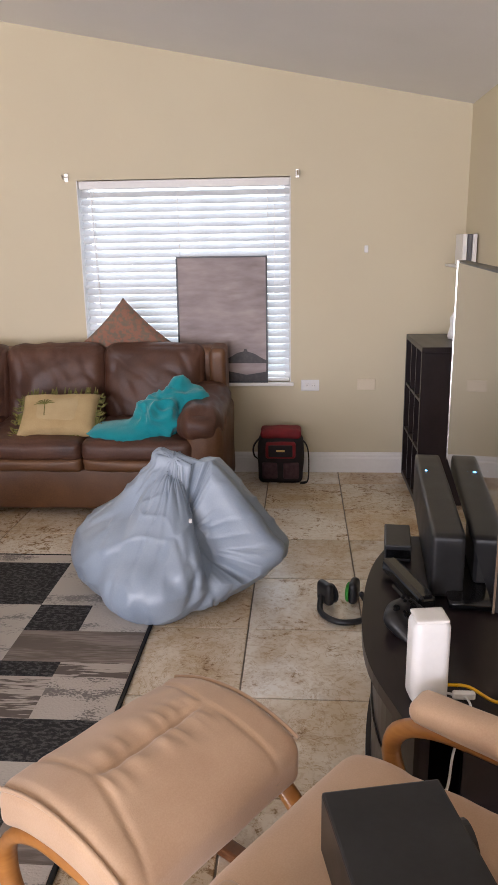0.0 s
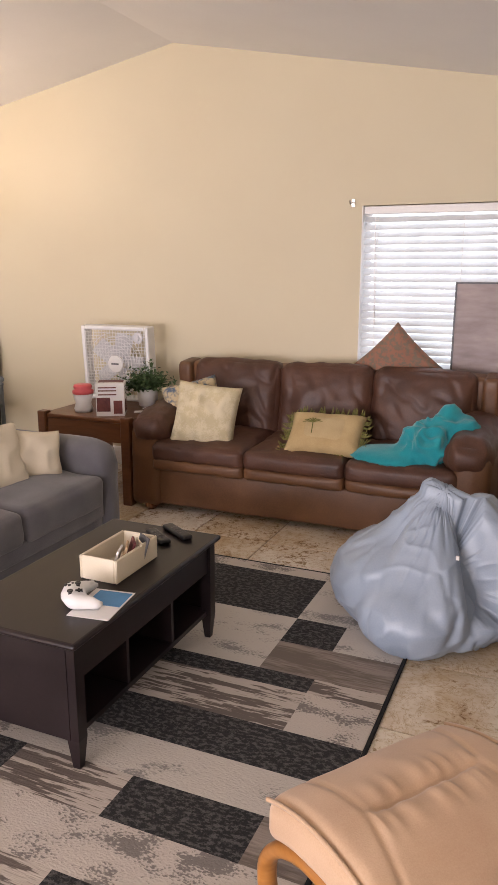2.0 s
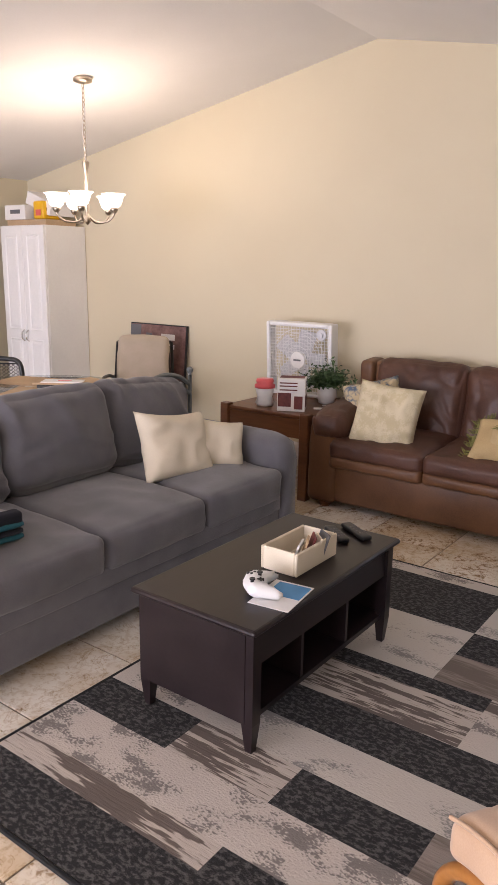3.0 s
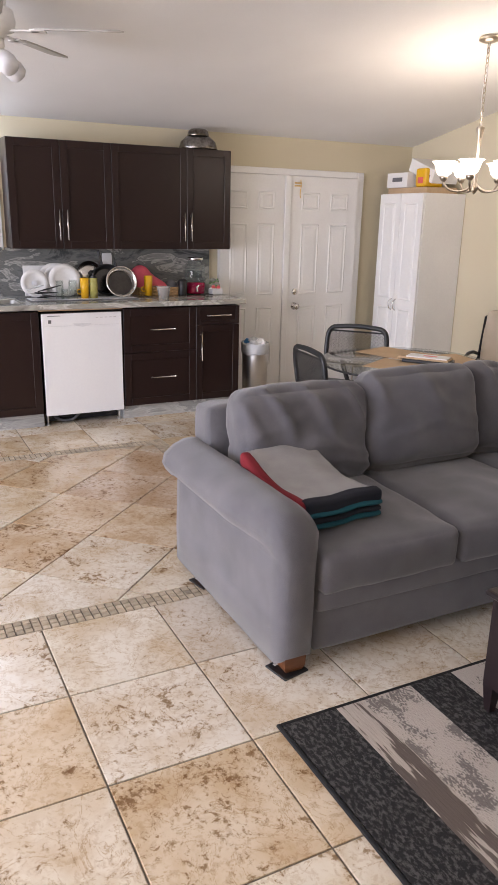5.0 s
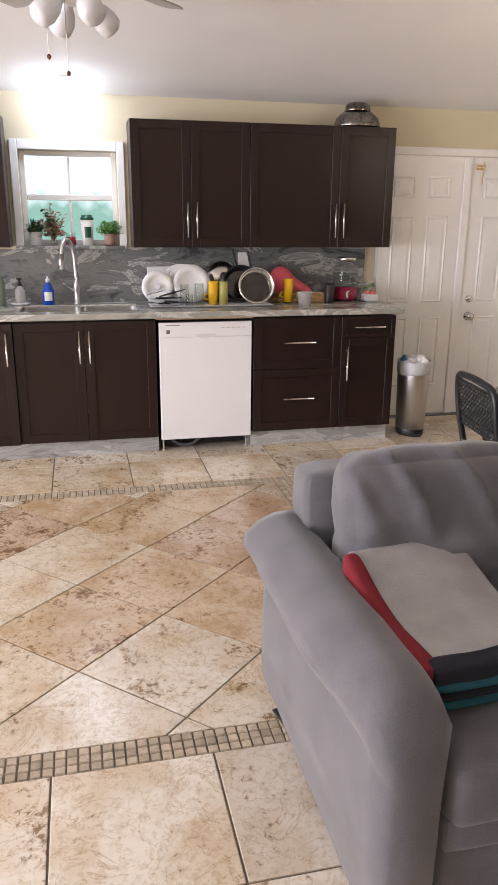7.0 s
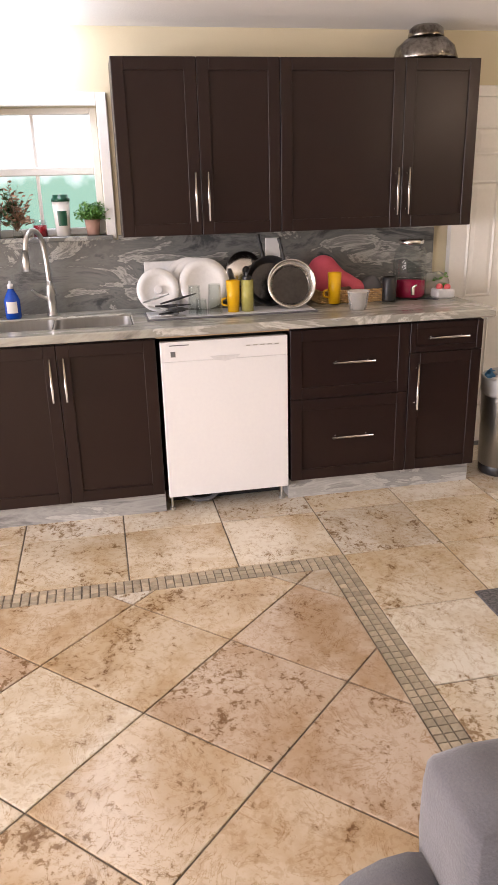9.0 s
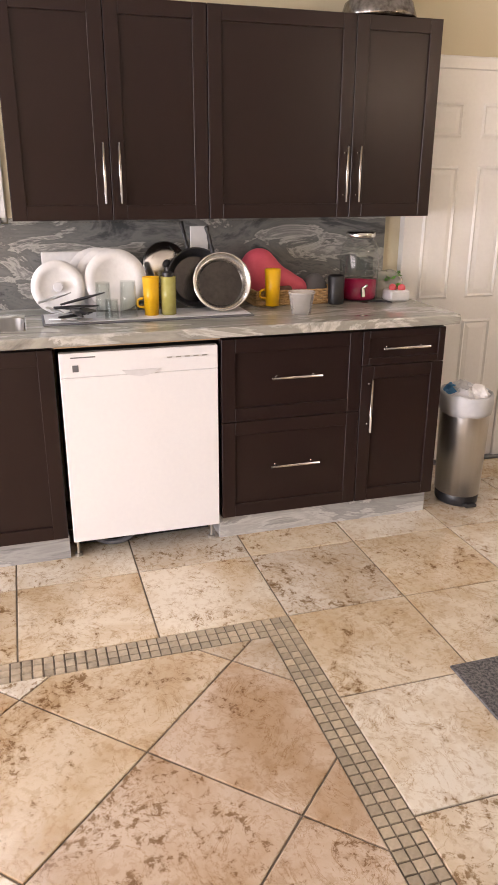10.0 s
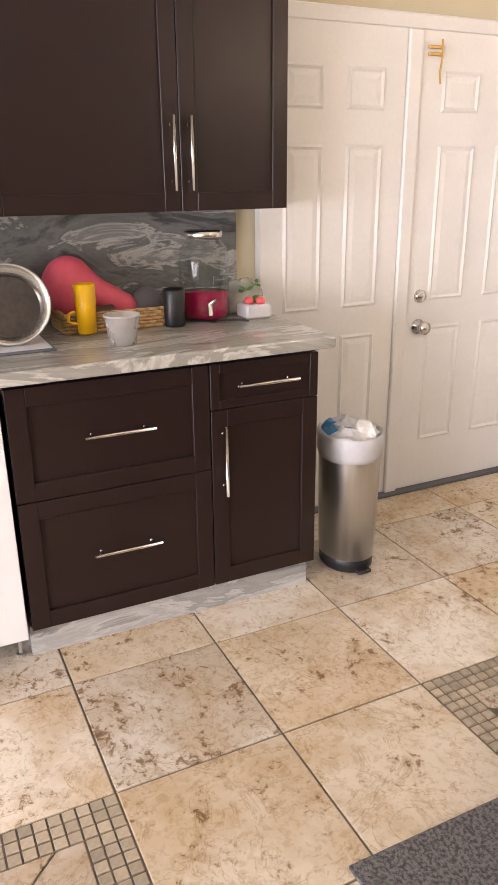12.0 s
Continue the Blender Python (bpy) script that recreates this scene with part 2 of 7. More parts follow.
M["red"] = mat("red_nylon", (0.17, 0.008, 0.014), (0.26, 0.015, 0.022), rough=0.7, scale=20, fine=250, bump=0.3)
M["black_cloth"] = mat("black_nylon", (0.012, 0.011, 0.013), (0.024, 0.02, 0.024), rough=0.8, scale=20, fine=250, bump=0.3)
M["yellow"] = mat("yellow_plastic", (0.75, 0.42, 0.0), (0.82, 0.47, 0.0), rough=0.3, bump=0.0)
M["pink"] = mat("pink_cloth", (0.72, 0.1, 0.16), (0.8, 0.14, 0.2), rough=0.6, scale=8, bump=0.1)
M["coral"] = mat("coral_plastic", (0.75, 0.12, 0.13), rough=0.35, bump=0.0)
M["wicker"] = mat("wicker", (0.34, 0.2, 0.08), (0.52, 0.34, 0.15), rough=0.7, scale=30, fine=120, bump=0.4)
M["leaf"] = mat("leaf", (0.04, 0.085, 0.03), (0.08, 0.14, 0.05), rough=0.55, scale=20, rand=0.2)
M["leaf_bright"] = mat("bright_leaf", (0.07, 0.2, 0.03), (0.13, 0.3, 0.06), rough=0.5, scale=20)
M["dry"] = mat("dried_grass", (0.24, 0.14, 0.09), (0.36, 0.22, 0.14), rough=0.8, scale=30)
M["terracotta"] = mat("pink_clay", (0.5, 0.3, 0.24), rough=0.7, scale=12)
M["soap"] = mat("blue_soap", (0.005, 0.05, 0.38), (0.01, 0.08, 0.45), rough=0.15, bump=0.0)
M["green_lid"] = mat("green_plastic", (0.01, 0.09, 0.05), rough=0.35, bump=0.0)
M["candle"] = mat("red_wax", (0.35, 0.01, 0.02), rough=0.3, bump=0.0)
M["card"] = mat("cardboard", (0.45, 0.31, 0.18), (0.53, 0.38, 0.23), rough=0.85, scale=6, fine=80, bump=0.1)
M["paper"] = mat("paper", (0.78, 0.76, 0.74), (0.82, 0.8, 0.78), rough=0.8, scale=6, bump=0.03)
M["print"] = mat("dark_print", (0.1, 0.02, 0.02), (0.2, 0.05, 0.04), rough=0.6, scale=12)
M["ink"] = mat("grey_ink", (0.14, 0.14, 0.15), rough=0.7, bump=0.0)
M["blue_print"] = mat("blue_print", (0.08, 0.28, 0.55), rough=0.6, bump=0.0)
M["iron"] = mat("grey_iron", (0.16, 0.18, 0.18), (0.22, 0.24, 0.24), rough=0.5, metal=0.4, bump=0.1)
M["beige_cover"] = mat("beige_canvas", (0.42, 0.35, 0.26), (0.5, 0.42, 0.33), rough=0.9, scale=7, fine=180, bump=0.25)
M["mat_grey"] = mat("grey_mat", (0.06, 0.06, 0.065), (0.19, 0.18, 0.175), rough=0.95, scale=110, fine=300, bump=0.6, blend=(0.42, 0.56))
M["throw_grey"] = mat("throw_grey", (0.3, 0.29, 0.29), (0.37, 0.36, 0.36), rough=0.95, scale=12, fine=240, bump=0.3)
M["throw_red"] = mat("throw_red", (0.15, 0.006, 0.012), (0.2, 0.01, 0.018), rough=0.95, fine=240, bump=0.3)
M["throw_navy"] = mat("throw_navy", (0.008, 0.01, 0.018), (0.014, 0.016, 0.026), rough=0.95, fine=240, bump=0.3)
M["throw_teal"] = mat("throw_teal", (0.008, 0.07, 0.095), (0.01, 0.09, 0.12), rough=0.95, fine=240, bump=0.3)
M["rug_dark"] = mat("rug_charcoal", (0.012, 0.012, 0.013), (0.085, 0.08, 0.078), rough=1, scale=85, fine=300, stretch=(0.6, 1, 1), bump=0.6, blend=(0.48, 0.58))
M["rug_light"] = mat("rug_cream", (0.5, 0.45, 0.4), (0.2, 0.18, 0.165), rough=1, scale=9, fine=170, stretch=(0.6, 1, 1), bump=0.6, blend=(0.52, 0.56))
M["rug_pale"] = mat("rug_pale", (0.5, 0.46, 0.41), (0.24, 0.225, 0.21), rough=1, scale=8, fine=170, stretch=(0.5, 1, 1), bump=0.6, blend=(0.54, 0.6))
M["rug_taupe"] = mat("rug_taupe", (0.15, 0.12, 0.1), (0.27, 0.23, 0.2), rough=1, scale=12, fine=120, stretch=(0.12, 1, 1), bump=0.6, blend=(0.44, 0.56))
M["rug_stripe"] = mat("rug_stripe", (0.13, 0.105, 0.09), (0.46, 0.41, 0.36), rough=1, scale=34, fine=150, stretch=(0.1, 1, 1), bump=0.6, blend=(0.49, 0.52))
M["rug_edge"] = mat("rug_binding", (0.012, 0.012, 0.012), rough=0.9, scale=30)
M["shade"] = mat("lamp_glass", (0.85, 0.82, 0.75), rough=0.4, bump=0.0, emit=((1.0, 0.84, 0.62), 2.2))
M["dome"] = mat("dome_glass", (0.9, 0.9, 0.9), rough=0.4, bump=0.0, emit=((0.86, 0.95, 1.0), 6.0))
M["frosted"] = mat("frosted_glass", (0.72, 0.72, 0.74), rough=0.35, bump=0.0)
# grey puts the shade of the blade undersides into the colour
M["fan_blade"] = mat("fan_blade", (0.36, 0.34, 0.31), (0.42, 0.4, 0.37), rough=0.45, bump=0.02)
M["led"] = mat("blue_led", (0.1, 0.4, 1.0), bump=0.0, emit=((0.15, 0.55, 1.0), 8.0))
# near-black metal colour carries the dark reflection inside the pans
M["mirror_dark"] = mat("pan_inside", (0.07, 0.064, 0.06), (0.12, 0.11, 0.10), rough=0.2, metal=1.0, scale=9, bump=0.05)
# dark brown blotches put a shiny pot's reflections into the steel colour
M["pot_steel"] = mat("tarnished_steel", (0.10, 0.085, 0.07), (0.34, 0.32, 0.3), rough=0.2, metal=1, scale=14, fine=60, bump=0.05, blend=(0.4, 0.6))
M["juice"] = mat("red_juice", (0.42, 0.01, 0.07), rough=0.1, bump=0.0, rough_var=0.02)
M["plate"] = mat("white_china", (0.78, 0.78, 0.78), rough=0.15, bump=0.0)
M["art_sky"] = mat("art_mauve_clouds", (0.2, 0.15, 0.15), (0.42, 0.35, 0.34), rough=0.5, scale=4, fine=14, stretch=(0.6, 1, 2), bump=0.0)
M["art_dark"] = mat("art_dark", (0.02, 0.016, 0.018), (0.06, 0.05, 0.05), rough=0.5, scale=40, bump=0.0)
M["art_brick"] = mat("art_brick", (0.12, 0.06, 0.055), (0.26, 0.15, 0.13), rough=0.5, scale=14, bump=0.0)
M["floor_under"] = M["grout"]


def glass(name, tint=(1, 1, 1), rough=0.0, alpha_like=0.88):
    """Thin clear pane: mostly clear, with a real glossy film."""
    m = bpy.data.materials.new(name)
    m.use_nodes = True
    nt = m.node_tree
    nt.nodes.clear()
    out, mix = nt.nodes.new("ShaderNodeOutputMaterial"), nt.nodes.new("ShaderNodeMixShader")
    tr, gl, fr = nt.nodes.new("ShaderNodeBsdfTransparent"), nt.nodes.new("ShaderNodeBsdfGlossy"), nt.nodes.new("ShaderNodeLayerWeight")
    tr.inputs[0].default_value = (*tint, 1)
    gl.inputs["Roughness"].default_value = max(rough, 0.03)
    fr.inputs[0].default_value = 0.5
    pw = nt.nodes.new("ShaderNodeMath")
    pw.operation = "POWER"
    pw.inputs[1].default_value = 3.0
    mr = nt.nodes.new("ShaderNodeMapRange")
    mr.inputs[3].default_value, mr.inputs[4].default_value = 0.03, 0.55
    nt.links.new(fr.outputs["Facing"], pw.inputs[0])
    nt.links.new(pw.outputs[0], mr.inputs[0])
    nt.links.new(mr.outputs[0], mix.inputs[0])
    nt.links.new(tr.outputs[0], mix.inputs[1])
    nt.links.new(gl.outputs[0], mix.inputs[2])
    nt.links.new(mix.outputs[0], out.inputs[0])
    return m


M["glass"] = glass("clear_glass", (0.93, 0.95, 0.94))
M["jar"] = glass("jar_glass", (0.86, 0.88, 0.88), alpha_like=0.8)
M["milky"] = mat("milky_plastic", (0.7, 0.68, 0.66), rough=0.25, bump=0.0, alpha=0.4)
M["liner"] = mat("bin_liner", (0.72, 0.73, 0.75), rough=0.35, bump=0.3, fine=30, alpha=0.75)


def backdrop_mat(name, sky, green, level, horizon, strength):
    """Daylight garden beyond a window: bright sky over blurred green."""
    m = bpy.data.materials.new(name)
    m.use_nodes = True
    nt = m.node_tree
    b = nt.nodes["Principled BSDF"]
    geo, sep, mr = nt.nodes.new("ShaderNodeNewGeometry"), nt.nodes.new("ShaderNodeSeparateXYZ"), nt.nodes.new("ShaderNodeMapRange")
    nt.links.new(geo.outputs["Position"], sep.inputs[0])
    n = nt.nodes.new("ShaderNodeTexNoise")
    n.inputs["Scale"].default_value, n.inputs["Detail"].default_value = 5, 4
    nt.links.new(geo.outputs["Position"], n.inputs["Vector"])
    ma = nt.nodes.new("ShaderNodeMath")
    ma.operation = "MULTIPLY_ADD"
    ma.inputs[1].default_value = 0.5
    nt.links.new(n.outputs[0], ma.inputs[0])
    nt.links.new(sep.outputs[2], ma.inputs[2])
    mr.inputs[1].default_value, mr.inputs[2].default_value = level + 0.25 - horizon, level + 0.25 + horizon
    nt.links.new(ma.outputs[0], mr.inputs[0])
    mx = nt.nodes.new("ShaderNodeMix")
    mx.data_type = "RGBA"
    nt.links.new(mr.outputs[0], mx.inputs[0])
    mx.inputs[6].default_value, mx.inputs[7].default_value = (*green, 1), (*sky, 1)
    b.inputs["Base Color"].default_value = (0, 0, 0, 1)
    nt.links.new(mx.outputs[2], b.inputs["Emission Color"])
    b.inputs["Emission Strength"].default_value = strength
    return m


# ---- building blocks ----
def thing(name, label, category, m=None, group="", kind=""):
    ob = new(name)
    ob.empty_display_size = 0.05
    ob.matrix_world = m or Matrix()
    return tagged(ob, label, category, group, kind)


def part(name, bm, material, parent=None, label="", smooth=False):
    me = bpy.data.meshes.new(name)
    bm.normal_update()
    bm.to_mesh(me)
    bm.free()
    for s in (material if isinstance(material, (list, tuple)) else [material]):
        me.materials.append(s)
    if smooth:
        me.polygons.foreach_set("use_smooth", [True] * len(me.polygons))
    ob = new(name, me)
    if parent:
        ob.parent = parent
    if label:
        ob["label"] = label
    return ob


def structure(name, bm, material, label, category, smooth=False):
    return tagged(part(name, bm, material, None, smooth=smooth), label, category, "", "structure")


def quads(bm, verts, faces, mi=0):
    vs = [bm.verts.new(v) for v in verts]
    for f in faces:
        try:
            bm.faces.new([vs[i] for i in f]).material_index = mi
        except ValueError:
            pass
    return vs


def box(bm, x0, x1, y0, y1, z0, z1, bev=0.0, m=None, seg=1):
    r = bmesh.ops.create_cube(bm, size=1.0)
    vs = r["verts"]
    bmesh.ops.scale(bm, vec=(x1 - x0, y1 - y0, z1 - z0), verts=vs)
    bmesh.ops.translate(bm, vec=((x0 + x1) / 2, (y0 + y1) / 2, (z0 + z1) / 2), verts=vs)
    if bev:
        es = list({e for v in vs for e in v.link_edges})
        o = bmesh.ops.bevel(bm, geom=es, offset=bev, segments=seg, affect="EDGES", profile=0.5)
        vs = list({v for f in o["faces"] for v in f.verts} | {v for v in vs if v.is_valid})
    if m is not None:
        bmesh.ops.transform(bm, matrix=m, verts=vs)
    return bm


def B(x0, x1, y0, y1, z0, z1, bev=0.0, m=None, seg=1):
    return box(bmesh.new(), x0, x1, y0, y1, z0, z1, bev, m, seg)


def lathe(profile, n=24, m=None, bm=None, squash=1.0, arc=None):
    """Turned body from (radius, z) pairs."""
    bm = bm or bmesh.new()
    rings, total = [], arc or 2 * math.pi
    k = n if not arc else n + 1
    for r, z in profile:
        rings.append([bm.verts.new((r * math.cos(total * i / n), squash * r * math.sin(total * i / n), z)) for i in range(k)])
    for a, b in zip(rings, rings[1:]):
        for i in range(n):
            j = (i + 1) % k
            try:
                bm.faces.new((a[i], a[j], b[j], b[i]))
            except ValueError:
                pass
    if not arc:
        for ring, flip in ((rings[0], True), (rings[-1], False)):
            if ring[0].co.xy.length > 1e-5:
                bm.faces.new(ring[::-1] if flip else ring)
    if m is not None:
        bmesh.ops.transform(bm, matrix=m, verts=[v for r in rings for v in r])
    return bm


def tube(points, r, n=8, bm=None, closed=False, flat=1.0):
    """Round bar along a line of points; r is a number or one per point."""
    bm = bm or bmesh.new()
    pts = [Vector(p) for p in points]
    rs = r if isinstance(r, (list, tuple)) else [r] * len(pts)
    rings, up = [], None
    for i, p in enumerate(pts):
        a = pts[i - 1] if i or closed else p
        b = pts[(i + 1) % len(pts)] if i + 1 < len(pts) or closed else p
        d = (b - a).normalized()
        if up is None:
            up = Vector((0, 0, 1)) if abs(d.z) < 0.9 else Vector((0, 1, 0))
        s = d.cross(up).normalized()
        up = s.cross(d).normalized()
        rings.append([bm.verts.new(p + rs[i] * (math.cos(2 * math.pi * k / n) * s + flat * math.sin(2 * math.pi * k / n) * up)) for k in range(n)])
    prs = list(zip(rings, rings[1:])) + ([(rings[-1], rings[0])] if closed else [])
    for a, b in prs:
        for k in range(n):
            bm.faces.new((a[k], a[(k + 1) % n], b[(k + 1) % n], b[k]))
    if not closed:
        bm.faces.new(rings[0])
        bm.faces.new(rings[-1][::-1])
    return bm


def curve_pts(ctrl, n=8):
    """Smooth line through control points."""
    c = [Vector(p) for p in ctrl]
    c = [2 * c[0] - c[1], *c, 2 * c[-1] - c[-2]]
    out = []
    for i in range(1, len(c) - 2):
        p0, p1, p2, p3 = c[i - 1:i + 3]
        for k in range(n):
            t = k / n
            out.append(0.5 * (2 * p1 + (p2 - p0) * t + (2 * p0 - 5 * p1 + 4 * p2 - p3) * t * t + (3 * p1 - p0 - 3 * p2 + p3) * t ** 3))
    return out + [c[-2]]


def ridges(p, s, seed=0.0):
    """Creases: sharp folds in an uneven field."""
    return 1 - 2 * abs(noise.noise(Vector(p) * s + Vector((seed, seed * 1.7, seed * 0.3))))


def soft_box(w, d, h, r, n=14, puff=(0, 0, 0), wrinkle=0.0, wscale=6.0, seed=0.0, m=None, bm=None, dent=None):
    """Upholstered block: rounded, bulging and creased, centred on its middle."""
    bm = bm or bmesh.new()
    half = Vector((w / 2, d / 2, h / 2))
    seen, faces = {}, []

    def vert(u):
        key = tuple(round(c, 5) for c in u)
        if key in seen:
            return seen[key]
        q = Vector([half[i] * u[i] for i in range(3)])
        inner = Vector([max(-half[i] + r, min(half[i] - r, q[i])) for i in range(3)])
        off = q - inner
        p = inner + (off.normalized() * r if off.length > 1e-6 else off)
        for a in range(3):
            if puff[a]:
                b, c = (a + 1) % 3, (a + 2) % 3
                p[a] += puff[a] * u[a] * (1 - u[b] ** 2) * (1 - u[c] ** 2)
        if wrinkle:
            nrm = Vector([u[i] ** 3 for i in range(3)]).normalized()
            p += nrm * wrinkle * (ridges(p, wscale, seed) - 0.5 + 0.5 * noise.noise(p * wscale * 0.4 + Vector((seed, 0, 0))))
        if dent:
            p = Vector(dent(p))
        if m is not None:
            p = m @ p
        seen[key] = bm.verts.new(p)
        return seen[key]

    g = [math.sin((2 * i / n - 1) * math.pi / 2) * 0.5 + (2 * i / n - 1) * 0.5 for i in range(n + 1)]
    for a in range(3):
        for s in (-1, 1):
            for i in range(n):
                for j in range(n):
                    cs = []
                    for di, dj in ((0, 0), (1, 0), (1, 1), (0, 1)):
                        u = [0, 0, 0]
                        u[a], u[(a + 1) % 3], u[(a + 2) % 3] = s, g[i + di], g[j + dj]
                        cs.append(vert(u))
                    bm.faces.new(cs if s > 0 else cs[::-1])
    return bm


def loft(sections, bm=None):
    """Closed skin through rings of equal length, capped at both ends."""
    bm = bm or bmesh.new()
    rings = [[bm.verts.new(p) for p in ring] for ring in sections]
    n = len(rings[0])
    for a, b in zip(rings, rings[1:]):
        for i in range(n):
            bm.faces.new((a[i], a[(i + 1) % n], b[(i + 1) % n], b[i]))
    for ring in (rings[0][::-1], rings[-1]):
        mid = bm.verts.new(sum((v.co for v in ring), Vector()) / n)
        for i in range(n):
            bm.faces.new((ring[i], ring[(i + 1) % n], mid))
    bmesh.ops.recalc_face_normals(bm, faces=bm.faces)
    return bm


def plate(p, a, b, c):
    """Distance to a triangle."""
    a, b, c = Vector(a), Vector(b), Vector(c)
    n = (b - a).cross(c - a)
    for u, v in ((a, b), (b, c), (c, a)):
        if (v - u).cross(p - u).dot(n) < 0:
            return min(cap(p, a, b, 0.0), cap(p, b, c, 0.0), cap(p, c, a, 0.0))
    return abs((p - a).dot(n)) / n.length


def pillow(w, h, t, n=22, wrinkle=0.006, seed=0.0, m=None, pinch=0.06):
    """Throw pillow lying in its own x-z plane, with pinched corners."""
    bm = bmesh.new()
    for s in (-1, 1):
        rows = []
        for i in range(n + 1):
            row = []
            for j in range(n + 1):
                u, v = 2 * i / n - 1, 2 * j / n - 1
                e = (max(0.0, 1 - u ** 4) * max(0.0, 1 - v ** 4)) ** 0.5
                x = w / 2 * u * (1 - pinch * (1 - v * v))
                z = h / 2 * v * (1 - pinch * (1 - u * u))
                y = s * t / 2 * e
                p = Vector((x, y, z))
                p.y += s * wrinkle * e * ridges((x, s, z), 9, seed)
                row.append(bm.verts.new(m @ p if m is not None else p))
            rows.append(row)
        for i in range(n):
            for j in range(n):
                q = (rows[i][j], rows[i + 1][j], rows[i + 1][j + 1], rows[i][j + 1])
                bm.faces.new(q if s < 0 else q[::-1])
    bmesh.ops.remove_doubles(bm, verts=bm.verts, dist=1e-4)
    return bm


def blob(dist, centre, nu=64, nv=40, reach=1.2, floor=0.0, rough=None):
    """Closed body around a centre from a distance field, found along rays; flat where it rests."""
    bm, c, rows = bmesh.new(), Vector(centre), []
    for j in range(nv + 1):
        th, row = math.pi * j / nv, []
        for i in range(nu if 0 < j < nv else 1):
            ph = 2 * math.pi * i / nu
            d = Vector((math.sin(th) * math.cos(ph), math.sin(th) * math.sin(ph), math.cos(th)))
            lo, hi = 0.0, reach
            for _ in range(16):
                mid = (lo + hi) / 2
                if dist(c + d * mid) < 0:
                    lo = mid
                else:
                    hi = mid
            p = c + d * lo
            if rough:
                p += d * rough(p)
            p.z = max(p.z, floor)
            row.append(bm.verts.new(p))
        rows.append(row)
    for a, b in zip(rows, rows[1:]):
        for i in range(nu):
            k = (i + 1) % nu
            f = [a[i % len(a)], b[i % len(b)], b[k % len(b)], a[k % len(a)]]
            f = [v for q, v in enumerate(f) if v not in f[:q]]
            if len(f) > 2:
                bm.faces.new(f)
    return bm


def smin(a, b, k):
    h = max(0.0, min(1.0, 0.5 + 0.5 * (b - a) / k))
    return b + (a - b) * h - k * h * (1 - h)


def ell(p, c, r):
    q = Vector([(p[i] - c[i]) / r[i] for i in range(3)])
    return (q.length - 1) * min(r)


def cap(p, a, b, r):
    a, b = Vector(a), Vector(b)
    t = max(0, min(1, (p - a).dot(b - a) / (b - a).length_squared))
    return (p - a - (b - a) * t).length - r


def prism(bm, poly, axis, lo, hi):
    """Solid from a flat outline, pushed along an axis."""
    def at(p, v):
        q = list(p)
        q.insert(axis, v)
        return q
    n = len(poly)
    vs = [bm.verts.new(at(p, lo)) for p in poly] + [bm.verts.new(at(p, hi)) for p in poly]
    bm.faces.new(vs[:n])
    bm.faces.new(vs[n:][::-1])
    for i in range(n):
        bm.faces.new((vs[i], vs[(i + 1) % n], vs[n + (i + 1) % n], vs[n + i]))
    bmesh.ops.recalc_face_normals(bm, faces=bm.faces)
    return bm


# ---- structure ----
WT = 0.14
WIN = (-1.57, -0.26, 0.60, 1.85)
KW = (0.20, 0.82, 1.29, 1.88)


def gable(x0, x1, z0):
    p = [(x0, z0), (x1, z0), (x1, ceil_z(x1))]
    if x0 < RIDGE_X < x1:
        p.append((RIDGE_X, RIDGE_Z))
    return p + [(x0, ceil_z(x0))]


bm = bmesh.new()
prism(bm, gable(XW - WT, WIN[0], -0.02), 1, YN, YN + WT)
prism(bm, gable(WIN[1], XE + WT, -0.02), 1, YN, YN + WT)
prism(bm, [(WIN[0], -0.02), (WIN[1], -0.02), (WIN[1], WIN[2]), (WIN[0], WIN[2])], 1, YN, YN + WT)
prism(bm, gable(WIN[0], WIN[1], WIN[3]), 1, YN, YN + WT)
structure("wall_north", bm, M["wall"], "cream painted gable wall with a blind-covered window", "wall")

bm = bmesh.new()
box(bm, XW - WT, XW, YS, KW[0], -0.02, EAVE_Z)
box(bm, XW - WT, XW, KW[1], YN, -0.02, EAVE_Z)
box(bm, XW - WT, XW, KW[0], KW[1], -0.02, KW[2])
box(bm, XW - WT, XW, KW[0], KW[1], KW[3], EAVE_Z)
structure("wall_west", bm, M["wall"], "cream painted kitchen wall with window and doors", "wall")
structure("wall_east", B(XE, XE + WT, YS, YN, -0.02, EAVE_Z), M["wall"], "cream painted wall behind the television", "wall")
# unseen wall; its wide opening is added to let the daylight lamp in
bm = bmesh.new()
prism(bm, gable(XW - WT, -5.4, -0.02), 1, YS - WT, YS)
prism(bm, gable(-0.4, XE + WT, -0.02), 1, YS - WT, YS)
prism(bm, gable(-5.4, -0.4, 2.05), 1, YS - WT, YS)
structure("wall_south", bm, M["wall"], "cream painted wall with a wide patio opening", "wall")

for nm, xa, xb in (("ceiling", XW - WT, RIDGE_X), ("ceiling", RIDGE_X, XE + WT)):
    bm = bmesh.new()
    prism(bm, [(xa, ceil_z(xa)), (xb, ceil_z(xb)), (xb, ceil_z(xb) + 0.1), (xa, ceil_z(xa) + 0.1)], 1, YS - WT, YN + WT)
    structure(nm, bm, M["ceiling"], "white textured sloping ceiling", "ceiling")

floor = structure("floor", B(XW - WT, XE + WT, YS - WT, YN + WT, -0.12, -0.005), M["grout"], "travertine tile floor with dark grout and mosaic borders", "floor")

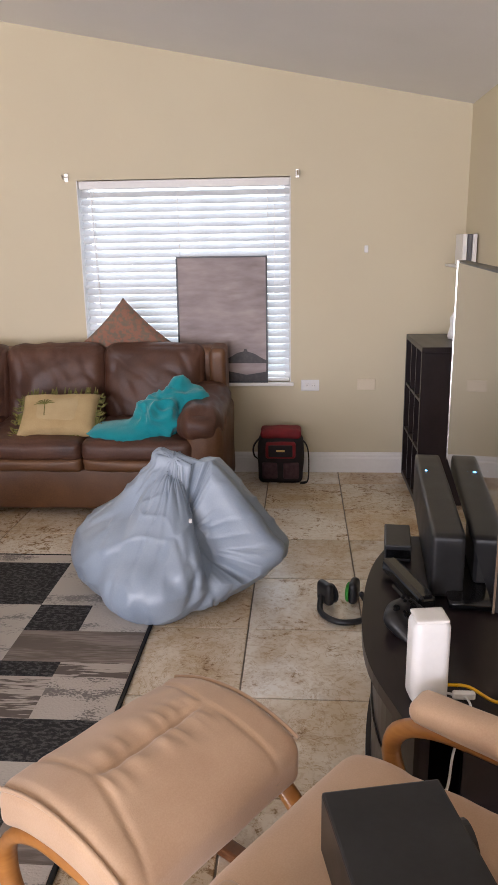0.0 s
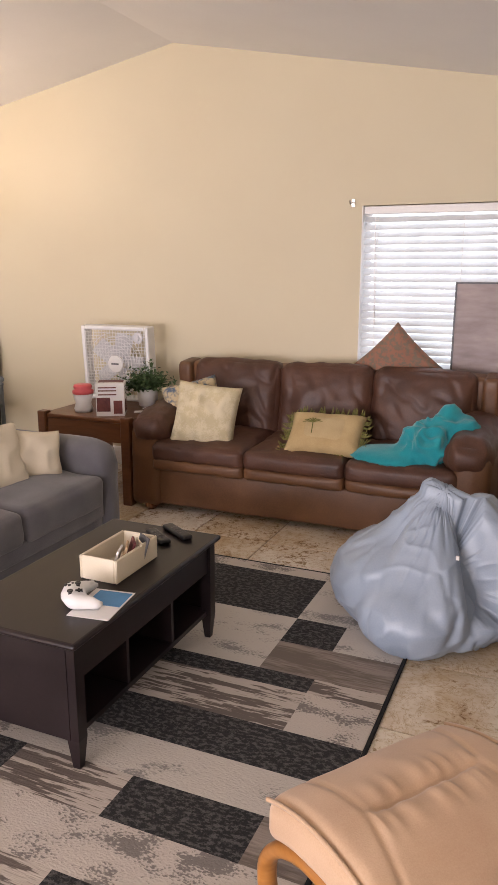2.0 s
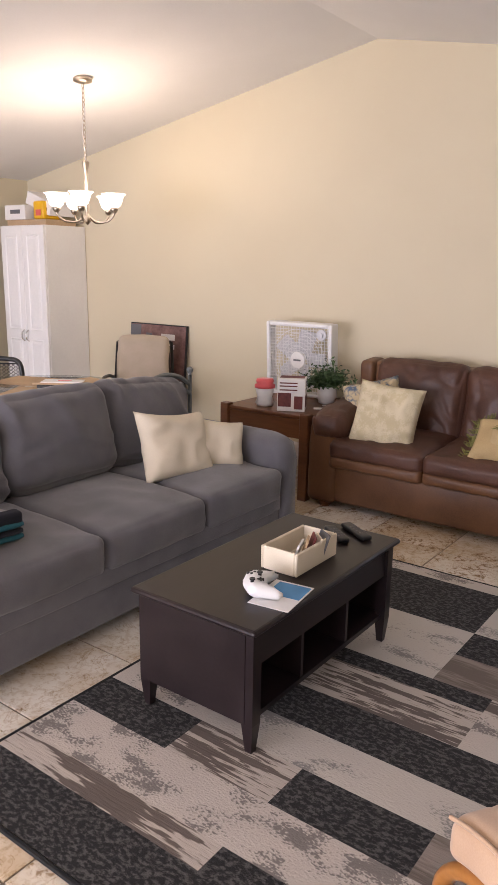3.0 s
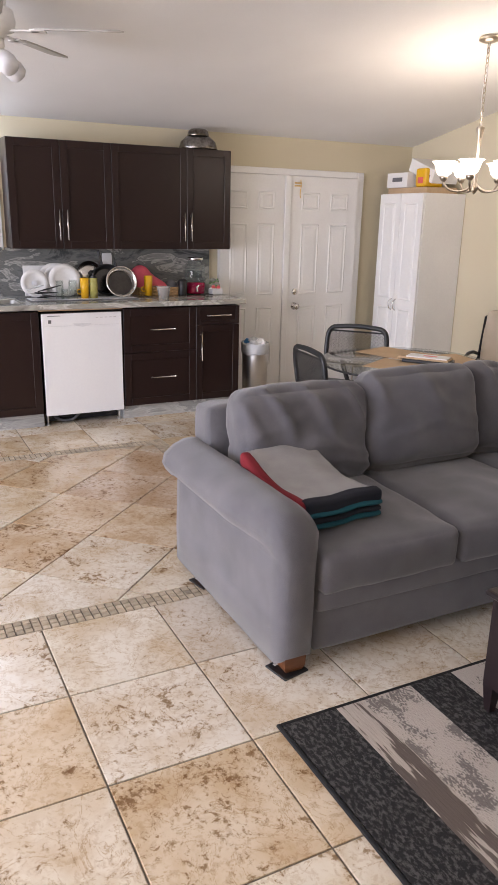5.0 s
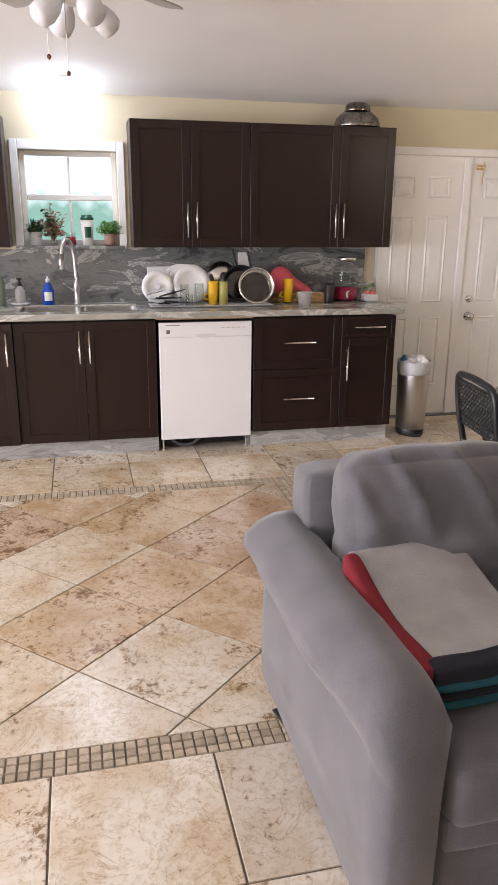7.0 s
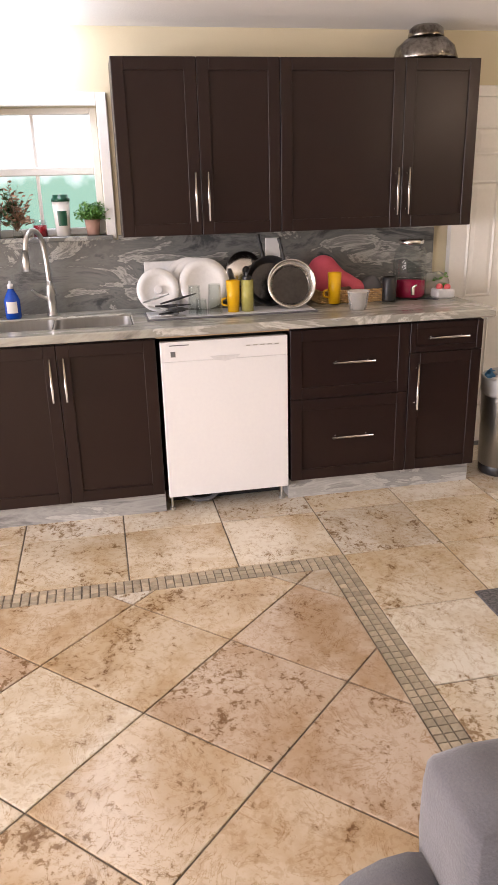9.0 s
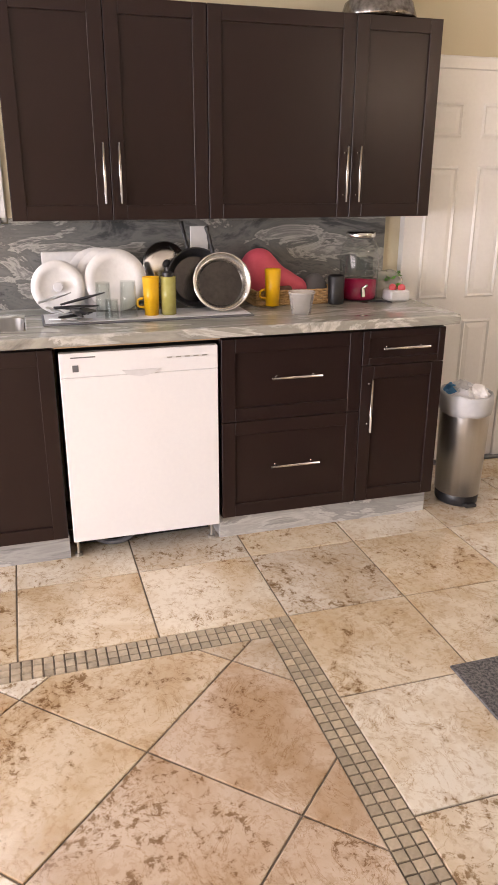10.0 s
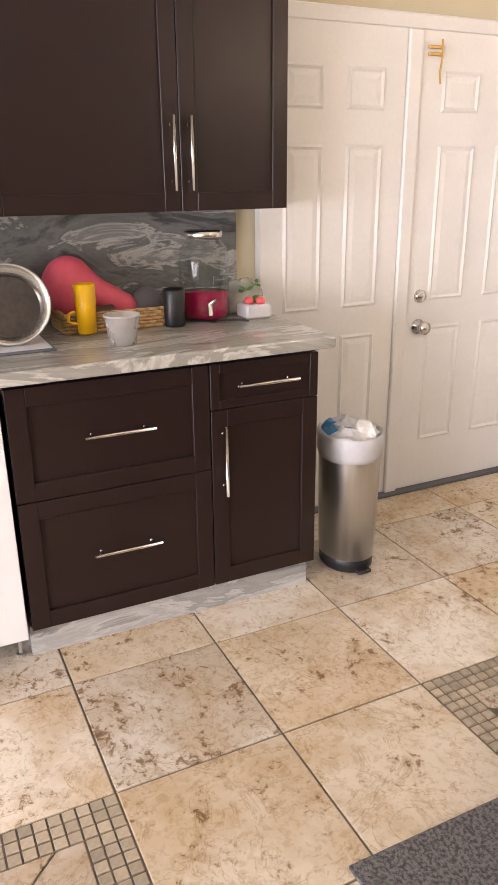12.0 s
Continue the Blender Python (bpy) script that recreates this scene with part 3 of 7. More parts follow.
# baseboards: a tall moulded skirting
def baseboard(x0, x1, y):
    bm = bmesh.new()
    prof = [(0, 0), (-0.016, 0), (-0.016, 0.095), (-0.011, 0.105), (-0.011, 0.118), (-0.005, 0.132), (0, 0.135)]
    prism(bm, [(y + a, b) for a, b in prof], 0, x0, x1)
    return bm


structure("baseboard", baseboard(XW, XE, YN), M["white"], "white moulded baseboard", "baseboard")
structure("baseboard", B(XE - 0.014, XE, YS, YN - 0.02, 0, 0.13, 0.003), M["white"], "white moulded baseboard", "baseboard")
structure("baseboard", B(XW, XW + 0.014, 4.16, YN - 0.02, 0, 0.13, 0.003), M["white"], "white moulded baseboard", "baseboard")

# garden beyond the windows
def backdrop(verts, material):
    bm = bmesh.new()
    quads(bm, verts, [(0, 1, 2, 3)])
    structure("backdrop", bm, material, "bright overcast garden outside the window", "backdrop")


backdrop([(-3.2, 6.2, -0.5), (1.4, 6.2, -0.5), (1.4, 6.2, 3.4), (-3.2, 6.2, 3.4)],
         backdrop_mat("garden_north", (0.95, 1.0, 1.0), (0.62, 0.74, 0.66), 0.7, 0.35, BACKDROP))
backdrop([(-8.6, 3.2, -0.3), (-8.6, -2.4, -0.3), (-8.6, -2.4, 3.6), (-8.6, 3.2, 3.6)],
         backdrop_mat("garden_west", (0.95, 1.0, 1.0), (0.2, 0.35, 0.27), 1.66, 0.14, BACKDROP * 0.6))
bm = bmesh.new()
quads(bm, [(-60, -60, -0.15), (60, -60, -0.15), (60, 60, -0.15), (-60, 60, -0.15)], [(0, 1, 2, 3)])
structure("ground", bm, mat("lawn", (0.05, 0.09, 0.03), (0.1, 0.14, 0.05), rough=0.9, scale=3), "green lawn outside the house", "ground")

# living-room window with its blind
w = thing("window_1", "white window with a lowered slatted blind", "window", pose(0, YN, 0), kind="structure")
x0, x1, z0, z1 = WIN
bm = bmesh.new()
for a in ((x0, x0 + 0.04, z0, z1), (x1 - 0.04, x1, z0, z1), (x0 + 0.04, x1 - 0.04, z0, z0 + 0.04), (x0 + 0.04, x1 - 0.04, z1 - 0.04, z1), (x0 + 0.04, x1 - 0.04, 1.2, 1.24)):
    box(bm, a[0], a[1], 0.085, 0.125, a[2], a[3], 0.004)
part("window_frame", bm, M["white"], w)
ob = part("pane", B(x0 + 0.03, x1 - 0.03, 0.103, 0.107, z0 + 0.03, z1 - 0.03), M["glass"], w)
ob.visible_shadow = False
for xa in (x0 + 0.0005, x1 - 0.0065):
    part("jamb", B(xa, xa + 0.006, 0.001, 0.084, z0, z1 - 0.001), M["white"], w)
part("window_sill", B(x0 - 0.02, x1 + 0.02, -0.03, 0.085, z0 - 0.022, z0, 0.005), M["white"], w)
bl = thing("window_blind", "white horizontal slatted blind with cords", "blind", pose(0, YN + 0.045, 0))
part("headrail", B(x0 + 0.008, x1 - 0.008, -0.028, 0.03, z1 - 0.052, z1 - 0.004, 0.004), M["white"], bl)
slat_bm = bmesh.new()
prism(slat_bm, [(-0.024, -0.004), (0, 0.002), (0.024, 0.0055), (0.024, 0.0085), (0, 0.005), (-0.024, -0.001)], 0, x0 + 0.012, x1 - 0.012)
bmesh.ops.rotate(slat_bm, cent=(0, 0, 0), matrix=Matrix.Rotation(radians(32), 3, "X"), verts=slat_bm.verts)
slat = part("slat", slat_bm, mat("blind_slat", (0.78, 0.8, 0.82), rough=0.4, bump=0.0), bl)
nsl = 25
for i in range(nsl):
    s = slat if i == 0 else new("slat", slat.data)
    s.parent, s.location = bl, (0, 0, z1 - 0.085 - i * (z1 - z0 - 0.12) / nsl)
part("bottom_rail", B(x0 + 0.012, x1 - 0.012, -0.025, 0.025, z0 + 0.004, z0 + 0.022, 0.003), M["white"], bl)
for x in (x0 + 0.1, x0 + 0.62, x1 - 0.14):
    part("ladder_cord", tube([(x, -0.027, z0 + 0.02), (x, -0.027, z1 - 0.05)], 0.002, 5), M["white"], bl)
part("tilt_wand", tube([(x0 + 0.085, -0.036, z1 - 0.06), (x0 + 0.10, -0.036, z1 - 0.75)], 0.004, 6), M["white_plastic"], bl)
part("pull_cord", tube([(x1 - 0.1, -0.034, z1 - 0.06), (x1 - 0.098, -0.034, z1 - 0.78)], 0.002, 5), M["white"], bl)


def bracket(x, z):
    b = thing("curtain_rod_bracket", "small metal curtain rod bracket on the wall", "bracket", pose(x, YN, z), group="curtain brackets")
    part("plate", B(-0.012, 0.012, -0.005, 0, -0.025, 0.025, 0.002), M["nickel"], b)
    part("hook", tube(curve_pts([(0, -0.004, 0), (0, -0.05, 0.0), (0, -0.065, -0.012), (0, -0.08, 0.01)], 4), 0.006, 6), M["nickel"], b)


bracket(-1.627, 1.867)
bracket(-0.219, 1.863)
hk = thing("wall_hook", "small white adhesive wall hook", "hook", pose(0.2, YN, 1.42))
part("body", B(-0.012, 0.012, -0.01, 0, -0.022, 0.022, 0.004), M["white_plastic"], hk)


def wall_plate(x, z, sockets, y=YN):
    p = thing("wall_outlet" if sockets else "blank_wall_plate", "ivory wall plate" + (" with two sockets" if sockets else ", blank"), "outlet", pose(x, y, z))
    part("plate", B(-0.058, 0.058, -0.007, 0, -0.036, 0.036, 0.003), M["cream"] if not sockets else M["white_plastic"], p)
    if sockets:
        for s in (-0.021, 0.021):
            part("socket", lathe([(0.016, 0), (0.0155, 0.002), (0.014, 0.003)], 14, pose(s, -0.007, 0, 90)), M["white"], p)
            # no holes are cut: raised dark bars stand for the shade in them
            part("slots", box(B(s - 0.006, s - 0.004, -0.0112, -0.0104, -0.005, 0.004), s + 0.004, s + 0.006, -0.0112, -0.0104, -0.005, 0.004), M["ink"], p)


wall_plate(-0.135, 0.58, True)
wall_plate(0.22, 0.585, False)

# kitchen window
w = thing("window_2", "white sash window above the sink", "window", pose(XW, 0, 0), kind="structure")
y0, y1, z0, z1 = KW
bm = bmesh.new()
for a in ((y0 - 0.05, y0, z0 - 0.02, z1 + 0.06), (y1, y1 + 0.05, z0 - 0.02, z1 + 0.06), (y0, y1, z1, z1 + 0.06)):
    box(bm, 0, 0.018, a[0], a[1], a[2], a[3], 0.004)
part("casing", bm, M["white"], w)
bm = bmesh.new()
ym = (y0 + y1) / 2
for a in ((y0, y0 + 0.035, z0, z1), (y1 - 0.035, y1, z0, z1), (y0 + 0.035, y1 - 0.035, z0, z0 + 0.035), (y0 + 0.035, y1 - 0.035, z1 - 0.03, z1), (y0 + 0.035, y1 - 0.035, 1.575, 1.612)):
    box(bm, -0.10, -0.06, a[0], a[1], a[2], a[3], 0.004)
part("window_frame", bm, M["white"], w)
part("mullion", B(-0.092, -0.07, ym - 0.008, ym + 0.008, z0 + 0.03, z1 - 0.03), M["white"], w)
ob = part("pane", B(-0.082, -0.079, y0 + 0.03, y1 - 0.03, z0 + 0.03, z1 - 0.03), M["glass"], w)
ob.visible_shadow = False
part("window_sill", B(-0.06, 0.05, y0 - 0.05, y1 + 0.03, z0 - 0.024, z0, 0.004), M["backsplash"], w, "grey stone sill")

# entrance double doors
DZ = 1.905
def door_leaf(name, ya, yb, label):
    d = thing(name, label, "door", pose(XW, 0, 0), kind="structure")
    part("leaf", B(0.005, 0.05, ya, yb, 0.015, DZ), M["white"], d)
    wd = yb - ya
    for c0, c1 in ((0.15, 0.42), (0.58, 0.85)):
        for za, zb in ((1.62, 1.77), (0.88, 1.50), (0.24, 0.77)):
            p0, p1 = ya + c0 * wd, ya + c1 * wd
            bm = bmesh.new()
            prev = None
            for ins, h in ((0, 0.0502), (0.010, 0.058), (0.020, 0.0512), (0.042, 0.056)):
                cur = [bm.verts.new((h, y, z)) for y, z in ((p0 + ins, za + ins), (p1 - ins, za + ins), (p1 - ins, zb - ins), (p0 + ins, zb - ins))]
                if prev:
                    for i in range(4):
                        bm.faces.new((prev[i], prev[(i + 1) % 4], cur[(i + 1) % 4], cur[i]))
                prev = cur
            bm.faces.new(prev)
            part("panel", bm, M["white"], d)
    return d


door_leaf("door_1", 2.66, 3.285, "white six-panel door leaf, closed")
d2 = door_leaf("door_2", 3.355, 4.06, "white six-panel door leaf with knob, closed")
for z, nm, r in ((0.77, "door_knob", 0.028), (0.90, "deadbolt", 0.024)):
    prof = [(0.033, 0), (0.033, 0.006), (0.012, 0.012), (0.012, 0.03), (r, 0.042), (r * 0.95, 0.058), (0.001, 0.066)] if nm == "door_knob" else [(0.029, 0), (0.028, 0.01), (0.02, 0.018), (0.001, 0.02)]
    part(nm, lathe(prof, 18, pose(0.05, 3.42, z, 0, 90, 0)), M["nickel"], d2, "satin nickel", True)
dl = thing("door_latch", "brass security latch on the door head", "latch", pose(XW + 0.05, 3.42, 1.83))
bm = B(0, 0.012, -0.04, 0.03, 0.012, 0.024, 0.002)
box(bm, 0, 0.012, -0.04, 0.03, -0.012, 0.0, 0.002)
part("plate", bm, M["brass"], dl)
part("chain", tube(curve_pts([(0.016, 0.015, 0.045), (0.02, 0.018, 0), (0.018, 0.012, -0.07), (0.02, 0.015, -0.11)], 5), 0.004, 6), M["brass"], dl)
bm = bmesh.new()
box(bm, XW, XW + 0.03, 4.066, 4.135, 0, 1.965, 0.006)
box(bm, XW, XW + 0.03, 2.656, 4.065, 1.908, 1.965, 0.006)
box(bm, XW + 0.004, XW + 0.062, 3.288, 3.352, 0.004, 1.906, 0.006)
structure("door_frame", bm, M["white"], "white painted door casing and centre post", "door frame")
structure("threshold", B(XW + 0.006, XW + 0.09, 2.657, 4.064, 0.0, 0.013, 0.003), M["ink"], "dark metal door threshold", "threshold")

# unseen frame added around the daylight opening behind the walker
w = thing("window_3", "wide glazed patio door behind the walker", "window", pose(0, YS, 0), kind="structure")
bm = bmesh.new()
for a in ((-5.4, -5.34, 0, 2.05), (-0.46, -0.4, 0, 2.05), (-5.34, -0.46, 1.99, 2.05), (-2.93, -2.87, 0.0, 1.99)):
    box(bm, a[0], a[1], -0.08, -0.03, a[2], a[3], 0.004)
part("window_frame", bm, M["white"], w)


# ---- kitchen ----
def shaker(kind, parent, ya, yb, za, zb, x, rail=0.06, t=0.02):
    """Framed cabinet front in the plane of x: a sunk panel between stiles and rails."""
    f = part(kind, B(x - t + 0.002, x - 0.009, ya + rail - 0.004, yb - rail + 0.004, za + rail - 0.004, zb - rail + 0.004), M["espresso"], parent)
    for a, b in ((ya, ya + rail), (yb - rail, yb)):
        part("stile", B(x - t, x, a, b, za, zb, 0.0015), M["espresso"], f)
    for a, b in ((za, za + rail), (zb - rail, zb)):
        part("rail", B(x - t, x, ya + rail, yb - rail, a, b, 0.0015), M["espresso"], f)
    return f


def bar_handle(parent, y, z, length, upright, x):
    bm = bmesh.new()
    d = Vector((0, 0, 1)) if upright else Vector((0, 1, 0))
    c = Vector((x + 0.03, y, z))
    tube([c - d * length / 2, c + d * length / 2], 0.006, 8, bm)
    for s in (-0.38, 0.38):
        a = c + d * length * s
        tube([a - Vector((0.031, 0, 0)), a], 0.0045, 6, bm)
    part("handle", bm, M["nickel"], parent, "brushed metal bar handle", True)


def cabinet(name, label, ya, yb, za, zb, xf, fronts, handles, group, open_body=False):
    c = thing(name, label, "cabinet", pose(0, ya, 0), group=group)
    bm = bmesh.new()
    t = 0.018
    if open_body:
        box(bm, XW + 0.004, xf - 0.022, 0, t, za, zb)
        box(bm, XW + 0.004, xf - 0.022, yb - ya - t, yb - ya, za, zb)
        box(bm, XW + 0.004, xf - 0.022, t, yb - ya - t, za, za + t)
        box(bm, xf - 0.04, xf - 0.022, t, yb - ya - t, zb - 0.05, zb)
    else:
        box(bm, XW + 0.004, xf - 0.022, 0.0005, yb - ya - 0.0005, za, zb, 0.001)
    part("body", bm, M["espresso"], c)
    for (p, q, lo, hi, kind), (hy, hz, hl, up) in zip(fronts, handles):
        f = shaker(kind, c, p - ya + 0.0015, q - ya - 0.0015, lo + 0.0015, hi - 0.0015, xf, 0.055 if hi - lo > 0.25 else 0.03)
        bar_handle(f, hy - ya, hz, hl, up, xf)
    return c


UX, BX = -6.30, -5.955
UB, UT = 1.286, 2.058
ug, bg = "upper kitchen cabinets", "base kitchen cabinets"
cabinet("upper_cabinet", "dark espresso two-door wall cabinet above the counter", 0.892, 1.66, UB, UT, UX,
        [(0.892, 1.272, UB, UT, "door"), (1.272, 1.66, UB, UT, "door")], [(1.245, 1.46, 0.22, True), (1.305, 1.46, 0.22, True)], ug)
cabinet("upper_cabinet", "dark espresso wall cabinet with one wide and one narrow door", 1.661, 2.66, UB, UT, UX,
        [(1.661, 2.275, UB, UT, "door"), (2.275, 2.66, UB, UT, "door")], [(2.247, 1.46, 0.22, True), (2.305, 1.46, 0.22, True)], ug)
cabinet("upper_cabinet", "dark espresso wall cabinet beside the window", -0.62, 0.13, UB, UT, UX,
        [(-0.62, -0.24, UB, UT, "door"), (-0.24, 0.13, UB, UT, "door")], [(-0.27, 1.46, 0.22, True), (-0.21, 1.46, 0.22, True)], ug)
BT = 0.862
cabinet("sink_cabinet", "dark espresso two-door sink cabinet under the counter", 0.13, 0.985, 0.105, BT, BX,
        [(0.13, 0.545, 0.105, BT, "door"), (0.545, 0.985, 0.105, BT, "door")], [(0.515, 0.71, 0.2, True), (0.575, 0.71, 0.2, True)], bg, True)
cabinet("drawer_cabinet", "dark espresso cabinet with two deep drawers", 1.612, 2.21, 0.105, BT, BX,
        [(1.612, 2.21, 0.523, BT, "drawer"), (1.612, 2.21, 0.105, 0.523, "drawer")], [(1.92, 0.70, 0.21, False), (1.92, 0.325, 0.21, False)], bg)
cabinet("base_cabinet", "dark espresso base cabinet with drawer over door", 2.211, 2.592, 0.105, BT, BX,
        [(2.211, 2.592, 0.715, BT, "drawer"), (2.211, 2.592, 0.105, 0.715, "door")], [(2.4, 0.79, 0.21, False), (2.25, 0.55, 0.23, True)], bg)
cabinet("base_cabinet", "dark espresso base cabinet at the far end", -0.62, 0.128, 0.105, BT, BX + 0.02,
        [(-0.62, 0.128, 0.105, BT, "door")], [(0.09, 0.71, 0.2, True)], bg)
for ya, yb in ((-0.62, 0.988), (1.608, 2.58)):
    structure("toe_kick", B(XW + 0.05, BX - 0.035, ya, yb, 0, 0.104), M["toekick"], "grey stone toe kick under the cabinets", "toe kick")

# worktop with a cut-out for the sink
SK = (-6.40, -6.06, 0.17, 0.90)
CT = (XW + 0.006, -5.92, -0.62, 2.635)
bm = bmesh.new()
xs, ys = [CT[0], SK[0], SK[1], CT[1]], [CT[2], SK[2], SK[3], CT[3]]
g = {}
for k, z in enumerate((0.875, 0.915)):
    for i, x in enumerate(xs):
        for j, y in enumerate(ys):
            g[i, j, k] = bm.verts.new((x, y, z))
for i in range(3):
    for j in range(3):
        if (i, j) != (1, 1):
            bm.faces.new([g[a, b, 1] for a, b in ((i, j), (i + 1, j), (i + 1, j + 1), (i, j + 1))])
            bm.faces.new([g[a, b, 0] for a, b in ((i, j), (i, j + 1), (i + 1, j + 1), (i + 1, j))])
for a, b in [((i, 0), (i + 1, 0)) for i in range(3)] + [((3, j), (3, j + 1)) for j in range(3)] + [((i + 1, 3), (i, 3)) for i in range(3)] + [((0, j + 1), (0, j)) for j in range(3)] + [((1, 2), (2, 2)), ((2, 2), (2, 1)), ((2, 1), (1, 1)), ((1, 1), (1, 2))]:
    bm.faces.new((g[*a, 0], g[*b, 0], g[*b, 1], g[*a, 1]))
bmesh.ops.recalc_face_normals(bm, faces=bm.faces)
wt = tagged(part("worktop", bm, M["counter"]), "polished grey-green stone worktop along the wall", "worktop")
md = wt.modifiers.new("edge", "BEVEL")
md.width, md.segments, md.limit_method = 0.006, 2, "ANGLE"
structure("worktop_support", B(-6.05, -5.962, 0.99, 1.61, 0.8625, 0.8745), M["card"], "raw plywood strip under the worktop", "trim")
structure("backsplash", B(XW + 0.001, XW + 0.019, -0.62, 2.575, 0.9155, 1.265), M["backsplash"], "polished grey veined stone backsplash", "backsplash")
bmk = B(XW + 0.001, XW + 0.018, 0.875, 2.575, 1.2655, 1.2855)
structure("backsplash", bmk, M["backsplash"], "polished grey veined stone strip under the cabinets", "backsplash")

sk = thing("kitchen_sink", "undermount stainless double-bowl sink", "sink", pose(0, 0, 0))
for ya, yb in ((SK[2] + 0.004, 0.53), (0.545, SK[3] - 0.004)):
    bm = bmesh.new()
    o = [(SK[0] + 0.004, ya), (SK[1] - 0.004, ya), (SK[1] - 0.004, yb), (SK[0] + 0.004, yb)]
    top = [bm.verts.new((x, y, 0.905)) for x, y in o]
    bot = [bm.verts.new((x, y, 0.72)) for x, y in o]
    for i in range(4):
        bm.faces.new((top[(i + 1) % 4], top[i], bot[i], bot[(i + 1) % 4]))
    bm.faces.new(bot)
    e = [x for x in bm.edges if not x.is_boundary]
    bmesh.ops.bevel(bm, geom=e, offset=0.04, segments=4, affect="EDGES", profile=0.5)
    part("bowl", bm, M["steel"], sk, smooth=True)
part("divider", B(SK[0] + 0.004, SK[1] - 0.004, 0.531, 0.544, 0.75, 0.903, 0.004), M["steel"], sk)

fa = thing("kitchen_faucet", "brushed steel gooseneck faucet with side lever", "faucet", pose(-6.47, 0.52, 0.915))
part("base", lathe([(0.027, 0), (0.026, 0.008), (0.02, 0.014), (0.02, 0.09), (0.024, 0.1), (0.018, 0.14), (0.013, 0.17)], 18), M["steel"], fa, smooth=True)
part("spout", tube(curve_pts([(0, 0, 0.15), (0, -0.005, 0.30), (0.02, -0.02, 0.385), (0.07, -0.05, 0.415), (0.12, -0.075, 0.385), (0.135, -0.085, 0.32)], 7), 0.0125, 12), M["steel"], fa, smooth=True)
part("spray_head", tube([(0.135, -0.085, 0.33), (0.139, -0.088, 0.27), (0.14, -0.09, 0.235)], [0.015, 0.018, 0.020], 14), M["steel"], fa, smooth=True)
part("lever", tube([(0.0, 0.0, 0.075), (0.03, -0.06, 0.11), (0.04, -0.085, 0.135)], [0.011, 0.007, 0.006], 8), M["steel"], fa, smooth=True)

# dishwasher
dw = thing("dishwasher", "white built-in dishwasher with pocket handle", "dishwasher", pose(0, 1.0, 0))
part("body", B(XW + 0.06, BX - 0.03, 0.012, 0.59, 0.10, 0.845), M["black"], dw)
door = part("door", B(BX - 0.03, BX + 0.004, 0.004, 0.598, 0.085, 0.7525, 0.002), M["appliance"], dw)
pan = part("control_panel", B(BX - 0.03, BX + 0.004, 0.004, 0.598, 0.7532, 0.845, 0.002), M["appliance"], dw)
bm = bmesh.new()
prism(bm, [(0.23, 0.77), (0.25, 0.752), (0.30, 0.744), (0.35, 0.752), (0.37, 0.77)], 0, BX + 0.0045, BX + 0.009)
# raised plate; its greyer colour stands for the shade in the hand recess
part("pocket_handle", bm, M["frosted"], pan)
part("badge", B(BX + 0.0045, BX + 0.006, 0.05, 0.072, 0.775, 0.80), M["ink"], pan)
part("vent_slot", B(BX + 0.0045, BX + 0.006, 0.045, 0.135, 0.826, 0.830), M["ink"], pan)
for i in range(5):
    part("button_mark", B(BX + 0.0045, BX + 0.0055, 0.40 + i * 0.034, 0.42 + i * 0.034, 0.806, 0.811), M["steel"], pan)
part("kick_plate", B(BX - 0.14, BX - 0.13, 0.02, 0.58, 0.01, 0.09), M["black"], dw)
for y in (0.02, 0.575):
    part("foot", lathe([(0.015, 0), (0.015, 0.012), (0.006, 0.014), (0.006, 0.09)], 10, pose(BX - 0.05, y, 0)), M["steel"], dw)
part("drain_hose", tube(curve_pts([(BX - 0.11, 0.08, 0.05), (BX - 0.10, 0.14, 0.018), (BX - 0.1, 0.22, 0.02), (BX - 0.12, 0.28, 0.06)], 6), 0.011, 8), M["ink"], dw)

# flush light above the sink
fl = thing("flush_ceiling_light", "round bright flush ceiling light over the sink", "ceiling light", pose(-6.36, 0.5, ceil_z(-6.36) - 0.012))
part("base", lathe([(0.001, 0.02), (0.12, 0.02), (0.122, 0.0), (0.12, -0.01)], 32), M["white"], fl, smooth=True)
ob = part("dome", lathe([(0.12, 0.004), (0.15, 0.0), (0.154, -0.02), (0.14, -0.045), (0.105, -0.066), (0.05, -0.08), (0.001, -0.083)], 32), M["dome"], fl, "lit frosted dome", True)
lamp("sink_light", "POINT", pose(-6.36, 0.5, 2.08), SINK_LIGHT_W, (0.86, 0.95, 1.0), 0.09)

